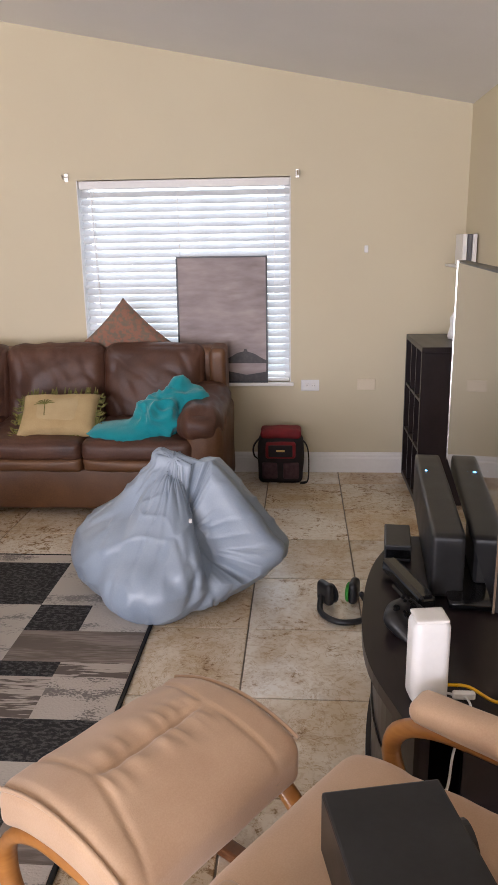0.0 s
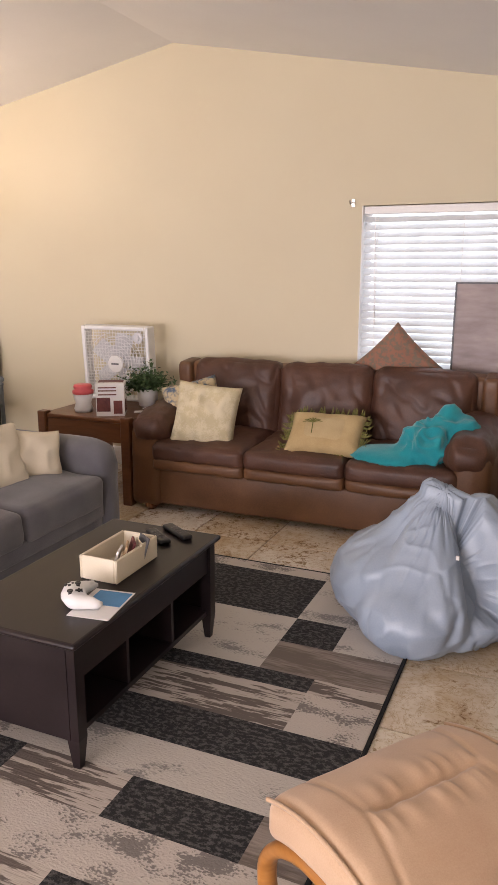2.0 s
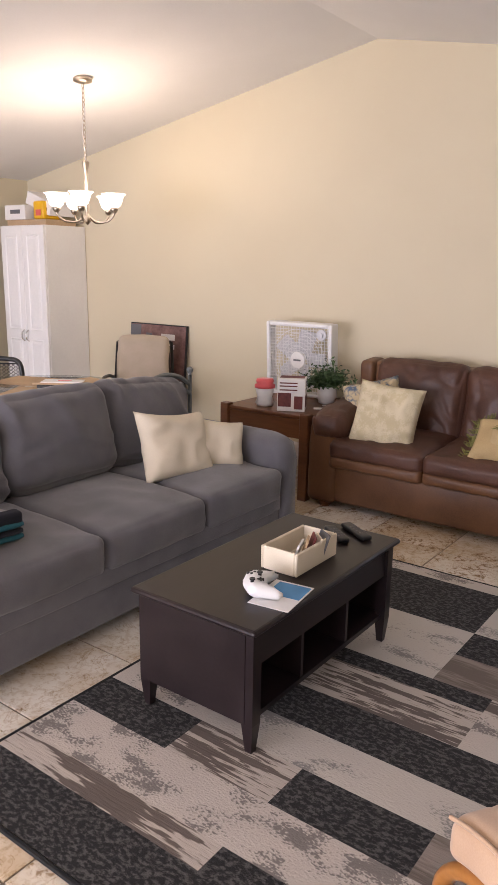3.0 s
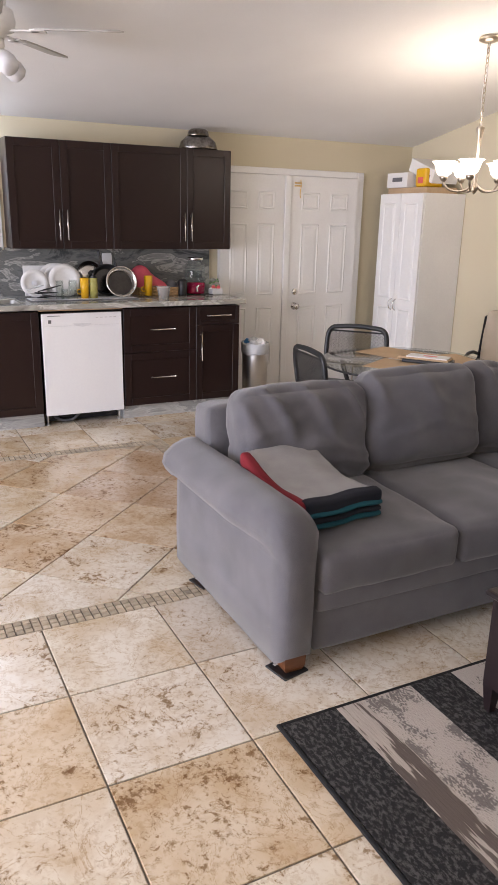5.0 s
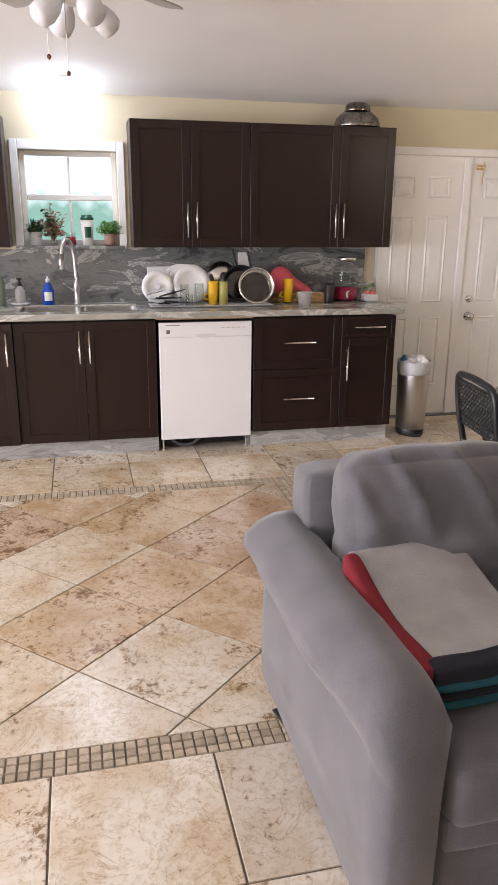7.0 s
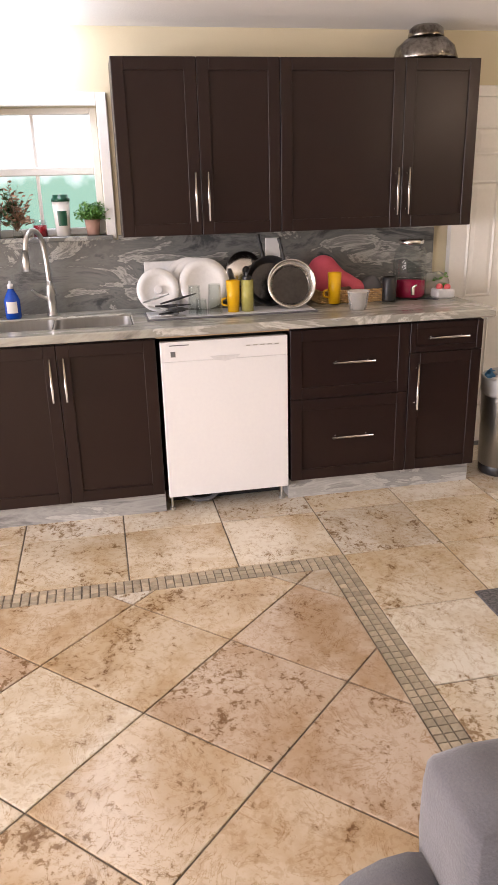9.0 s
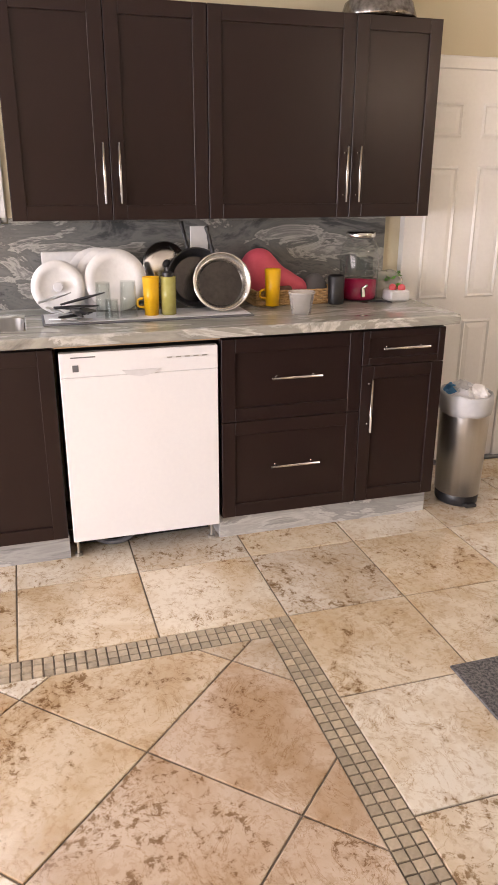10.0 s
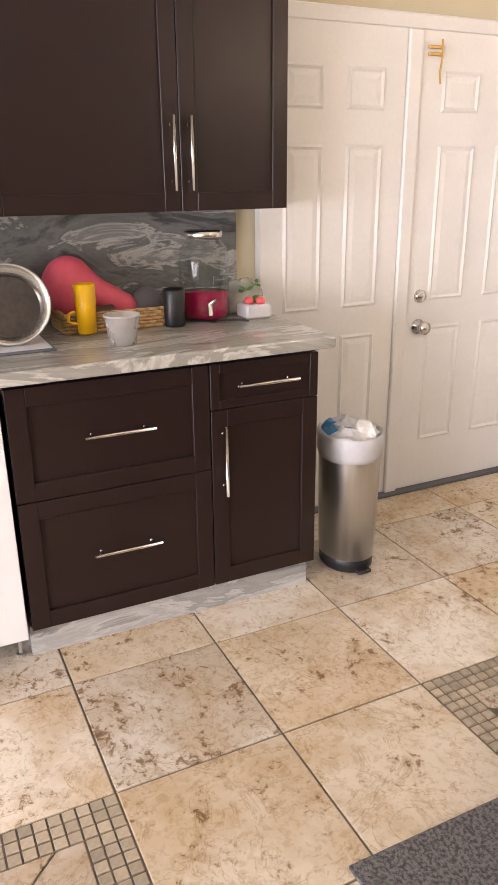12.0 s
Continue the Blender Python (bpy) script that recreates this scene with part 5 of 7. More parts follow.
    part("yellow_lead", tube(curve_pts([(0.13, 1.5, 0.035), (0.18, 1.5, 0.03), (0.24, 1.47, 0.012), (0.33, 1.5, 0.008), (0.5, 1.55, 0.006)], 6), 0.004, 6), M["yellow"], cb, "yellow", True)
    part("white_lead", tube(curve_pts([(0.13, 1.49, 0.02), (0.17, 1.47, 0.02), (0.165, 1.42, 0.01), (0.13, 1.39, -0.05), (0.12, 1.385, -0.14), (0.10, 1.38, -0.2)], 6), 0.003, 6), M["white_plastic"], cb, "white", True)
    part("plug", B(0.14, 0.19, 1.475, 1.49, 0.012, 0.03, 0.003), M["white_plastic"], cb)


def controller(name, label, m, body, dark):
    c = thing(name, label, "game controller", m)

    def d(p):
        v = ell(p, (0, 0.01, 0.028), (0.062, 0.04, 0.024))
        for s in (-1, 1):
            v = smin(v, cap(p, (s * 0.048, 0.01, 0.028), (s * 0.064, -0.055, 0.02), 0.021), 0.02)
        return v
    part("body", blob(d, (0, 0, 0.026), 48, 28, 0.2, 0.0), body, c, smooth=True)
    for x, y in ((-0.035, 0.022), (0.018, -0.006)):
        part("thumbstick", lathe([(0.006, 0.045), (0.006, 0.056), (0.0095, 0.058), (0.009, 0.062), (0.001, 0.061)], 12, pose(x, y, 0)), dark, c)
    for k in range(4):
        part("button", lathe([(0.0055, 0.046), (0.005, 0.053), (0.001, 0.0535)], 10, pose(0.038 + 0.011 * math.cos(k * math.pi / 2), 0.02 + 0.011 * math.sin(k * math.pi / 2), 0)), dark, c)
    part("direction_pad", box(B(-0.03, -0.008, -0.009, -0.003, 0.044, 0.0535), -0.022, -0.016, -0.017, 0.005, 0.044, 0.0535), dark, c)


def bookshelf():
    s = thing("cube_bookshelf", "black-brown cube bookshelf, empty, against the wall", "bookshelf", pose(0.46, 4.05, 0))
    W, D, H = 0.31, 0.62, 0.905
    part("top", B(0, W, 0, D, H - 0.03, H, 0.002), M["blackwood"], s)
    part("bottom", B(0, W, 0.03, D - 0.03, 0, 0.03), M["blackwood"], s)
    for y in (0, D - 0.03):
        part("side", B(0, W, y, y + 0.03, 0, H - 0.0305, 0.001), M["blackwood"], s)
    part("back", B(W - 0.01, W, 0.03, D - 0.03, 0.03, H - 0.03), M["blackwood"], s)
    for z in (0.315, 0.6):
        part("shelf", B(0.004, W - 0.01, 0.03, D - 0.03, z - 0.008, z + 0.008), M["blackwood"], s)
    for y in (0.215, 0.405):
        part("divider", B(0.002, W - 0.011, y - 0.008, y + 0.008, 0.03, H - 0.03), M["blackwood"], s)


brown_sofa()
grey_sofa()
coffee_table()
rug()
bean_bag()
ottoman()
recliner()
tv_corner()
controller("game_controller", "black wireless game controller on the television stand", pose(0.07, 1.84, 0.462, 25, 0, 60), M["black"], M["gloss_black"])
bookshelf()


# ---- living room things ----
art = thing("framed_print", "tall mauve seascape print leaning on the window sill", "picture", pose(-0.69, 4.668, 0.601, -1.6))
part("frame", box(box(box(B(-0.285, -0.275, 0, 0.02, 0, 0.79), 0.275, 0.285, 0, 0.02, 0, 0.79), -0.275, 0.275, 0, 0.02, 0, 0.01), -0.275, 0.275, 0, 0.02, 0.78, 0.79), M["black"], art)
part("sky", B(-0.275, 0.275, 0.006, 0.016, 0.01, 0.78), M["art_sky"], art)
bm = bmesh.new()
prism(bm, [(-0.10, 0.14), (0.02, 0.15), (0.09, 0.19), (0.13, 0.20), (0.135, 0.215), (0.15, 0.215), (0.155, 0.2), (0.2, 0.185), (0.26, 0.15), (0.275, 0.145), (0.275, 0.125), (-0.08, 0.125)], 1, 0.0035, 0.0055)
part("headland", bm, M["art_dark"], art)
bm = bmesh.new()
prism(bm, [(-0.275, 0.01), (0.275, 0.01), (0.275, 0.07), (0.15, 0.05), (-0.02, 0.085), (-0.275, 0.11)], 1, 0.0035, 0.0055)
part("shore", bm, M["art_dark"], art)

pb = thing("throw_pillow", "rust and green paisley pillow standing behind the sofa back", "pillow", pose(-1.27, 4.52, 0.885, 8, 0, 0))
part("cover", pillow(0.39, 0.39, 0.12, 24, 0.005, 1.0, pose(0, 0, 0.0, 0, 45, 0)), M["rust_pattern"], pb, smooth=True)
pp = thing("throw_pillow", "tan palm-tree pillow with olive fringe on the brown sofa", "pillow", pose(-1.55, 3.97, 0.545, -52, 0, 4))
part("cover", pillow(0.44, 0.30, 0.12, 24, 0.005, 2.0), M["palm_tan"], pp, smooth=True)
part("panel", pillow(0.34, 0.23, 0.128, 16, 0.003, 2.0, pose(0, -0.003, 0)), M["palm_light"], pp, "pale woven panel", True)
bm = bmesh.new()
random.seed(8)
for k in range(150):
    e, u = k % 4, random.uniform(-1, 1)
    x, z = ((u * 0.215, 0.148), (u * 0.215, -0.148), (0.212, u * 0.145), (-0.212, u * 0.145))[e]
    o = (random.uniform(-0.01, 0.01), random.uniform(-0.01, 0.01))
    q = Vector((x, 0, z))
    out = Vector(((0, 0, 0.035), (0, 0, -0.035), (0.035, 0, 0), (-0.035, 0, 0))[e])
    tube([q - out * 0.2, q + out * 0.6 + Vector((o[0], 0.01, o[1])), q + out + Vector((2 * o[0], -0.012, 2 * o[1]))], [0.006, 0.005, 0.002], 4, bm)
part("fringe", bm, M["palm_green"], pp, "olive fringe")
bm = bmesh.new()
for k in range(7):
    a = radians(20 + k * 26)
    tube([(-0.07, -0.069, 0.03), (-0.07 + 0.035 * math.cos(a), -0.071, 0.03 + 0.028 * math.sin(a)), (-0.07 + 0.06 * math.cos(a), -0.069, 0.022 + 0.04 * math.sin(a))], [0.003, 0.004, 0.001], 4, bm)
tube([(-0.07, -0.069, 0.03), (-0.062, -0.068, -0.05)], 0.003, 4, bm)
part("palm_motif", bm, M["palm_green"], pp)


def teal_d(p):
    v = ell(p, (0.0, 0.0, 0.10), (0.16, 0.15, 0.12))
    v = smin(v, ell(p, (-0.2, -0.03, 0.03), (0.24, 0.15, 0.055)), 0.04)
    v = smin(v, cap(p, (0.05, 0.03, 0.16), (0.17, 0.06, 0.19), 0.075), 0.03)
    v = smin(v, cap(p, (-0.05, 0.0, 0.1), (0.08, 0.08, 0.25), 0.06), 0.03)
    return max(v, -p.z)


tb = thing("fleece_blanket", "crumpled teal fleece blanket on the brown sofa seat", "blanket", pose(-0.96, 3.97, 0.435))
part("fabric", blob(teal_d, (0, 0, 0.07), 110, 70, 0.6, 0.0, lambda p: 0.034 * ridges(p, 8, 1) + 0.012 * ridges(p, 19, 3) - 0.022), M["teal"], tb, smooth=True)
pw = thing("throw_pillow", "cream damask pillow leaning in the sofa corner", "pillow", pose(-2.31, 3.96, 0.595, -20, 6, 12))
part("cover", pillow(0.40, 0.40, 0.15, 26, 0.022, 5.0), M["cream_pattern"], pw, smooth=True)
pw = thing("throw_pillow", "printed cream and blue pillow behind another pillow", "pillow", pose(-2.46, 4.10, 0.605, -14, -14, 24))
part("cover", pillow(0.36, 0.36, 0.11, 20, 0.006, 6.0), mat("printed_cloth", (0.55, 0.45, 0.28), (0.1, 0.14, 0.2), rough=0.9, scale=16, blend=(0.48, 0.6)), pw, smooth=True)

bag = thing("cooler_bag", "red and black soft cooler bag with shoulder strap", "bag", pose(-0.32, 4.52, 0) @ Matrix.Scale(0.88, 4))
part("body", soft_box(0.31, 0.2, 0.34, 0.04, 14, (0.012, 0.015, 0.01), 0.006, 7, 1, pose(0, 0, 0.17)), M["black_cloth"], bag, smooth=True)
part("lid", soft_box(0.29, 0.19, 0.06, 0.025, 12, (0, 0, 0.012), 0.004, 8, 2, pose(0, 0, 0.355)), M["red"], bag, "dark red lid", True)
part("front_pocket", soft_box(0.21, 0.05, 0.12, 0.018, 10, (0, 0.008, 0), 0.003, 8, 3, pose(0, -0.105, 0.25)), M["red"], bag, "red front pocket", True)
part("pocket_flap", soft_box(0.17, 0.02, 0.085, 0.008, 8, m=pose(0, -0.137, 0.25)), M["black_cloth"], bag, smooth=True)
part("emblem", soft_box(0.06, 0.004, 0.014, 0.0018, 6, m=pose(0, -0.1485, 0.255)), M["brass"], bag)
for sx in (-1, 1):
    part("mesh_pocket", soft_box(0.11, 0.03, 0.12, 0.012, 8, (0, 0.006, 0), 0.003, 8, sx, pose(sx * 0.075, -0.108, 0.10)), mat("mesh_cloth", (0.05, 0.02, 0.03), (0.09, 0.05, 0.06), rough=0.8, scale=40), bag, smooth=True)
part("strap", tube(curve_pts([(-0.13, -0.02, 0.34), (-0.19, -0.05, 0.27), (-0.19, -0.06, 0.2), (-0.15, -0.05, 0.16)], 6), 0.014, 6, flat=0.3), M["black_cloth"], bag)
part("strap", tube(curve_pts([(0.13, -0.02, 0.33), (0.19, -0.03, 0.25), (0.2, -0.06, 0.1), (0.19, -0.1, 0.02), (0.14, -0.12, 0.012)], 6), 0.014, 6, flat=0.3), M["black_cloth"], bag)

hp = thing("gaming_headset", "black gaming headset with green ear pads on the floor", "headphones", pose(-0.02, 2.77, 0.0, 0, 0, 10))
part("headband", tube(curve_pts([(-0.085, 0.05, 0.05), (-0.1, -0.03, 0.022), (-0.06, -0.10, 0.016), (0.0, -0.12, 0.016), (0.06, -0.10, 0.016), (0.1, -0.03, 0.022), (0.085, 0.05, 0.05)], 6), 0.012, 8), M["black"], hp, smooth=True)
for sx in (-1, 1):
    cup = part("ear_cup", soft_box(0.04, 0.09, 0.095, 0.019, 10, m=pose(sx * 0.06, 0.07, 0.055, 0, 0, sx * -25)), M["black"], hp, smooth=True)
    part("ear_pad", lathe([(0.04, 0), (0.042, 0.008), (0.034, 0.014), (0.024, 0.008), (0.001, 0.006)], 16, pose(sx * 0.04, 0.06, 0.055, 0, -sx * 90, sx * -25)), mat("green_pad", (0.02, 0.25, 0.02), rough=0.6) if sx == 1 else M["black"], cup)
part("cable", tube(curve_pts([(0.09, 0.03, 0.02), (0.13, -0.03, 0.006), (0.16, 0.04, 0.005), (0.13, 0.1, 0.005), (0.2, -0.1, 0.005), (0.16, -0.2, 0.005)], 7), 0.003, 5), M["black"], hp)

for i, (x, c) in enumerate(((0.70, M["white"]), (0.727, M["ink"]), (0.754, M["paper"]))):
    bk = thing("binder", "upright thin binder on the wall shelf", "book", pose(x, 4.42, 1.33), group="binders")
    part("cover", B(0, 0.023, -0.1, 0.1, 0, 0.165, 0.002), c, bk)
# shelf is added only to hold up the binders; mostly hidden by the television
sh = thing("wall_shelf", "small white shelf on the wall behind the television", "shelf", pose(0, 0, 1.315))
part("board", B(0.66, XE - 0.001, 4.2, 4.6, 0, 0.0145, 0.002), M["white"], sh)
vs = thing("small_figurine", "small white figurine on the bookshelf", "ornament", pose(0.70, 4.42, 0.905))
part("body", lathe([(0.035, 0), (0.04, 0.02), (0.025, 0.08), (0.03, 0.12), (0.012, 0.15), (0.001, 0.17)], 14), M["white_plastic"], vs, smooth=True)

# on the coffee table
TZ = 0.4425
bk = thing("storage_basket", "cream fabric basket with cards and odds and ends", "basket", pose(-1.71, 2.075, TZ))
bm = bmesh.new()
for a in ((-0.075, -0.065, -0.135, 0.135), (0.065, 0.075, -0.135, 0.135), (-0.065, 0.065, -0.135, -0.125), (-0.065, 0.065, 0.125, 0.135)):
    box(bm, a[0], a[1], a[2], a[3], 0, 0.085, 0.004)
box(bm, -0.065, 0.065, -0.125, 0.125, 0, 0.006)
part("basket", bm, M["cream"], bk)
for i in range(5):
    cd = thing("card_packet", "small card packet standing in the basket", "card", pose(-1.70 + 0.008 * i, 2.02 + 0.028 * i, TZ + 0.012, 0, 18, 20 + 9 * i), group="packets in the basket")
    part("sheet", B(-0.004, 0.004, -0.035, 0.035, 0, 0.085 + 0.006 * (i % 3), 0.001), (M["paper"], M["card"], M["print"], M["cream"], M["ink"])[i], cd)
lf = thing("leaflet", "white and blue printed leaflet under the controller", "paper", pose(-1.60, 1.80, TZ, 0, 0, 8))
part("sheet", B(-0.07, 0.07, -0.10, 0.10, 0, 0.002), M["paper"], lf)
part("blue_print", B(-0.05, 0.065, -0.01, 0.09, 0.002, 0.0026), M["blue_print"], lf)
controller("game_controller", "white wireless game controller on the coffee table", pose(-1.675, 1.775, TZ + 0.002, 0, 0, 130), M["white_plastic"], M["black"])
for x, y, a, n in ((-1.73, 2.375, 53, 0.16), (-1.685, 2.45, 58, 0.175)):
    rc = thing("remote_control", "black television remote on the coffee table", "remote", pose(x, y, TZ, 0, 0, a), group="remotes")
    part("body", soft_box(0.045, n, 0.02, 0.008, 8, m=pose(0, 0, 0.01)), M["black"], rc, smooth=True)
    for i in range(4):
        for j in range(3):
            part("button", B(-0.014 + j * 0.011, -0.007 + j * 0.011, -0.05 + i * 0.024, -0.04 + i * 0.024, 0.0195, 0.0215), M["ink"], rc)

# on the grey sofa
for x, y, a, tz, w, lb in ((-2.78, 2.60, 82, 14, 0.44, "large cream pillow leaning on the grey sofa back"), (-2.74, 2.86, 64, 22, 0.34, "smaller cream pillow beside the sofa arm")):
    pw = thing("throw_pillow", lb, "pillow", pose(x, y, 0.445 + w * 0.34, 0, 0, a) @ pose(0, 0, 0, -24, tz * 0.5, 0))
    part("cover", pillow(w, w * 0.82, 0.14, 26, 0.014, x, pinch=0.12), M["cream"], pw, smooth=True)
bl2 = thing("folded_throw", "folded grey throw with red, navy and teal edging on the sofa", "blanket", pose(-2.79, 1.355, 0.475, 0, 0, 96))


def fold_curve(p):
    return (p.x, p.y, p.z + 0.16 * max(0.0, (p.y + 0.02)) ** 1.3 / 0.3 + 0.008 * noise.noise(Vector((p.x, p.y, 0)) * 9))


for i, (nm, w, d, z, h) in enumerate((("layer", 0.35, 0.42, 0.02, 0.026), ("layer", 0.36, 0.43, 0.05, 0.03), ("layer", 0.34, 0.44, 0.085, 0.034))):
    part(nm, soft_box(w, d, h, h / 2.1, 20, (0, 0, 0.006), 0.004, 7, i, pose(0, 0, z), dent=fold_curve), (M["throw_navy"], M["throw_teal"], M["throw_grey"])[i], bl2, smooth=True)
for y, c, t in ((-0.208, "throw_navy", 0.045),):
    part("edging", soft_box(0.352, t, 0.052, 0.014, 12, m=pose(0, y, 0.085), dent=fold_curve), M[c], bl2, smooth=True)
part("red_edging", soft_box(0.05, 0.42, 0.06, 0.02, 14, m=pose(-0.168, -0.01, 0.082), dent=fold_curve), M["throw_red"], bl2, smooth=True)
for y, z, c in ((-0.222, 0.062, "throw_teal"), (-0.217, 0.036, "throw_navy"), (-0.219, 0.016, "throw_teal")):
    part("hem_fold", soft_box(0.35, 0.03, 0.02, 0.009, 10, (0, 0.004, 0), 0.003, 9, z, m=pose(0, y, z), dent=fold_curve), M[c], bl2, smooth=True)
for y in (0.09, 0.12):
    part("stripe", soft_box(0.33, 0.014, 0.008, 0.003, 10, m=pose(0, y, 0.107), dent=fold_curve), M["throw_navy"], bl2, smooth=True)

# side table and what stands on it
st = thing("side_table", "chestnut wood side table beside the brown sofa", "side table", pose(-3.09, 4.18, 0))
part("tabletop", B(-0.36, 0.31, -0.35, 0.38, 0.525, 0.55, 0.004), M["table_wood"], st)
for x in (-0.345, 0.29):
    for y in (-0.34, 0.36):
        part("leg", B(x - 0.032, x + 0.032, y - 0.032, y + 0.032, 0, 0.566, 0.005), M["table_wood"], st)
for a in ((-0.31, 0.255, -0.352, -0.33, 0.40, 0.524), (-0.31, 0.255, 0.35, 0.372, 0.40, 0.524), (-0.36, -0.338, -0.305, 0.325, 0.40, 0.524), (0.285, 0.307, -0.305, 0.325, 0.40, 0.524)):
    part("apron", B(*a), M["table_wood"], st)
SZ = 0.5505
bxp = thing("appliance_box", "white printed carton with dark product pictures", "box", pose(-3.0, 3.98, SZ, 0, 0, 28))
part("carton", B(-0.09, 0.09, -0.08, 0.08, 0, 0.21, 0.002), M["paper"], bxp)
part("picture", B(-0.085, 0.0, -0.0815, -0.0805, 0.03, 0.12), M["print"], bxp)
part("picture", B(0.02, 0.075, -0.0815, -0.0805, 0.015, 0.10), M["print"], bxp)
part("picture", B(0.0905, 0.0915, -0.06, 0.05, 0.02, 0.10), M["print"], bxp)
for z in (0.135, 0.16, 0.18):
    part("text_bar", B(-0.075, 0.04, -0.0815, -0.0805, z, z + 0.008), M["print"], bxp)
    part("text_bar", B(0.0905, 0.0915, -0.05, 0.03, z, z + 0.008), M["ink"], bxp)
part("top_print", B(-0.08, 0.08, -0.03, 0.07, 0.2105, 0.2115), M["print"], bxp)
cn = thing("food_container", "white tub with a coral lid", "container", pose(-3.22, 3.98, SZ))
part("tub", lathe([(0.055, 0), (0.062, 0.02), (0.05, 0.06), (0.066, 0.12)], 20), M["white_plastic"], cn, smooth=True)
part("lid", lathe([(0.068, 0.12), (0.07, 0.14), (0.055, 0.15), (0.062, 0.165), (0.055, 0.18), (0.001, 0.18)], 20), M["coral"], cn, "coral lid", True)


def leaves(parent, name, n, r, h, base, material, size, seed, droop=0.4):
    """Foliage of many small leaf blades on thin stems."""
    random.seed(seed)
    bm = bmesh.new()
    for _ in range(n):
        a, e, l = random.uniform(0, 2 * math.pi), random.uniform(0.15, 1.35), random.uniform(0.5, 1.0)
        d = Vector((math.cos(a) * math.cos(e), math.sin(a) * math.cos(e), math.sin(e)))
        tip = Vector((d.x * r * l, d.y * r * l, d.z * h * l - droop * r * l * l * math.cos(e) * 0.5))
        mid = tip * 0.5 + Vector((0, 0, 0.1 * h * math.cos(e)))
        tube([Vector((0, 0, base)), mid + Vector((0, 0, base)), tip + Vector((0, 0, base))], [0.0022, 0.0016, 0.001], 3, bm)
        for k in range(7):
            t = 0.35 + 0.65 * k / 6
            c = (mid * 2 * t if t < 0.5 else mid.lerp(tip, (t - 0.5) * 2)) + Vector((0, 0, base))
            s = Vector((random.uniform(-1, 1), random.uniform(-1, 1), random.uniform(-0.4, 0.8))).normalized() * size * random.uniform(0.7, 1.2)
            u = s.cross(Vector((random.uniform(-1, 1), random.uniform(-1, 1), 1))).normalized() * size * 0.28
            quads(bm, [c, c + s * 0.5 + u, c + s, c + s * 0.5 - u], [(0, 1, 2, 3)])
    part(name, bm, material, parent)


pl = thing("fern_plant", "bushy green fern in a white pot", "plant", pose(-2.94, 4.32, SZ))
part("pot", lathe([(0.045, 0), (0.055, 0.005), (0.07, 0.12), (0.066, 0.12), (0.05, 0.1), (0.001, 0.1)], 20), M["white_plastic"], pl, smooth=True)
leaves(pl, "foliage", 150, 0.25, 0.22, 0.1, M["leaf"], 0.034, 3)
ppr = thing("paper_slip", "white paper slip on the side table", "paper", pose(-2.86, 4.12, SZ, 0, 0, 30))
part("sheet", B(-0.05, 0.05, -0.03, 0.03, 0, 0.002), M["paper"], ppr)
cd = thing("power_cord", "white cord lying on the side table", "cable", pose(-2.9, 4.2, SZ))
part("lead", tube(curve_pts([(0.0, 0.0, 0.004), (0.05, -0.04, 0.02), (0.1, 0.05, 0.004), (0.02, 0.12, 0.004)], 6), 0.003, 5), M["white_plastic"], cd)

bf = thing("box_fan", "white square box fan standing behind the side table plant", "fan", pose(-3.24, 4.47, SZ, 3, 0, 0))
bm = bmesh.new()
for a in ((-0.275, -0.245, 0, 0.53), (0.245, 0.275, 0, 0.53), (-0.245, 0.245, 0, 0.03), (-0.245, 0.245, 0.50, 0.53)):
    box(bm, a[0], a[1], -0.05, 0.05, a[2], a[3], 0.012, seg=2)
part("housing", bm, M["white_plastic"], bf)
bm = bmesh.new()
for r in (0.07, 0.1, 0.13, 0.16, 0.19, 0.22):
    tube([(r * math.cos(a), -0.047, 0.265 + r * math.sin(a)) for a in [2 * math.pi * k / 28 for k in range(28)]], 0.0022, 4, bm, True)
for k in range(22):
    x = -0.24 + 0.48 * k / 21
    tube([(x, -0.044, 0.025), (x, -0.044, 0.505)], 0.002, 4, bm)
    tube([(-0.25, -0.041, 0.025 + 0.48 * k / 21), (0.25, -0.041, 0.025 + 0.48 * k / 21)], 0.002, 4, bm)
part("grille", bm, M["white_plastic"], bf)
part("hub_cap", lathe([(0.062, 0), (0.06, 0.008), (0.001, 0.012)], 22, pose(0, -0.045, 0.265, 90)), M["white"], bf)
part("maker_mark", B(-0.03, 0.03, -0.0585, -0.0575, 0.26, 0.272), M["ink"], bf)
part("speed_knob", lathe([(0.04, 0), (0.038, 0.008), (0.02, 0.01), (0.018, 0.022), (0.001, 0.023)], 20, pose(0.195, -0.046, 0.455, 90)), M["frosted"], bf)
for k in range(5):
    a = 2 * math.pi * k / 5
    part("blade", soft_box(0.17, 0.012, 0.12, 0.004, 8, m=pose(0, 0.0, 0.265) @ pose(0, 0, 0, 0, -math.degrees(a), 0) @ pose(0.13, 0, 0, 28)), M["frosted"], bf, smooth=True)

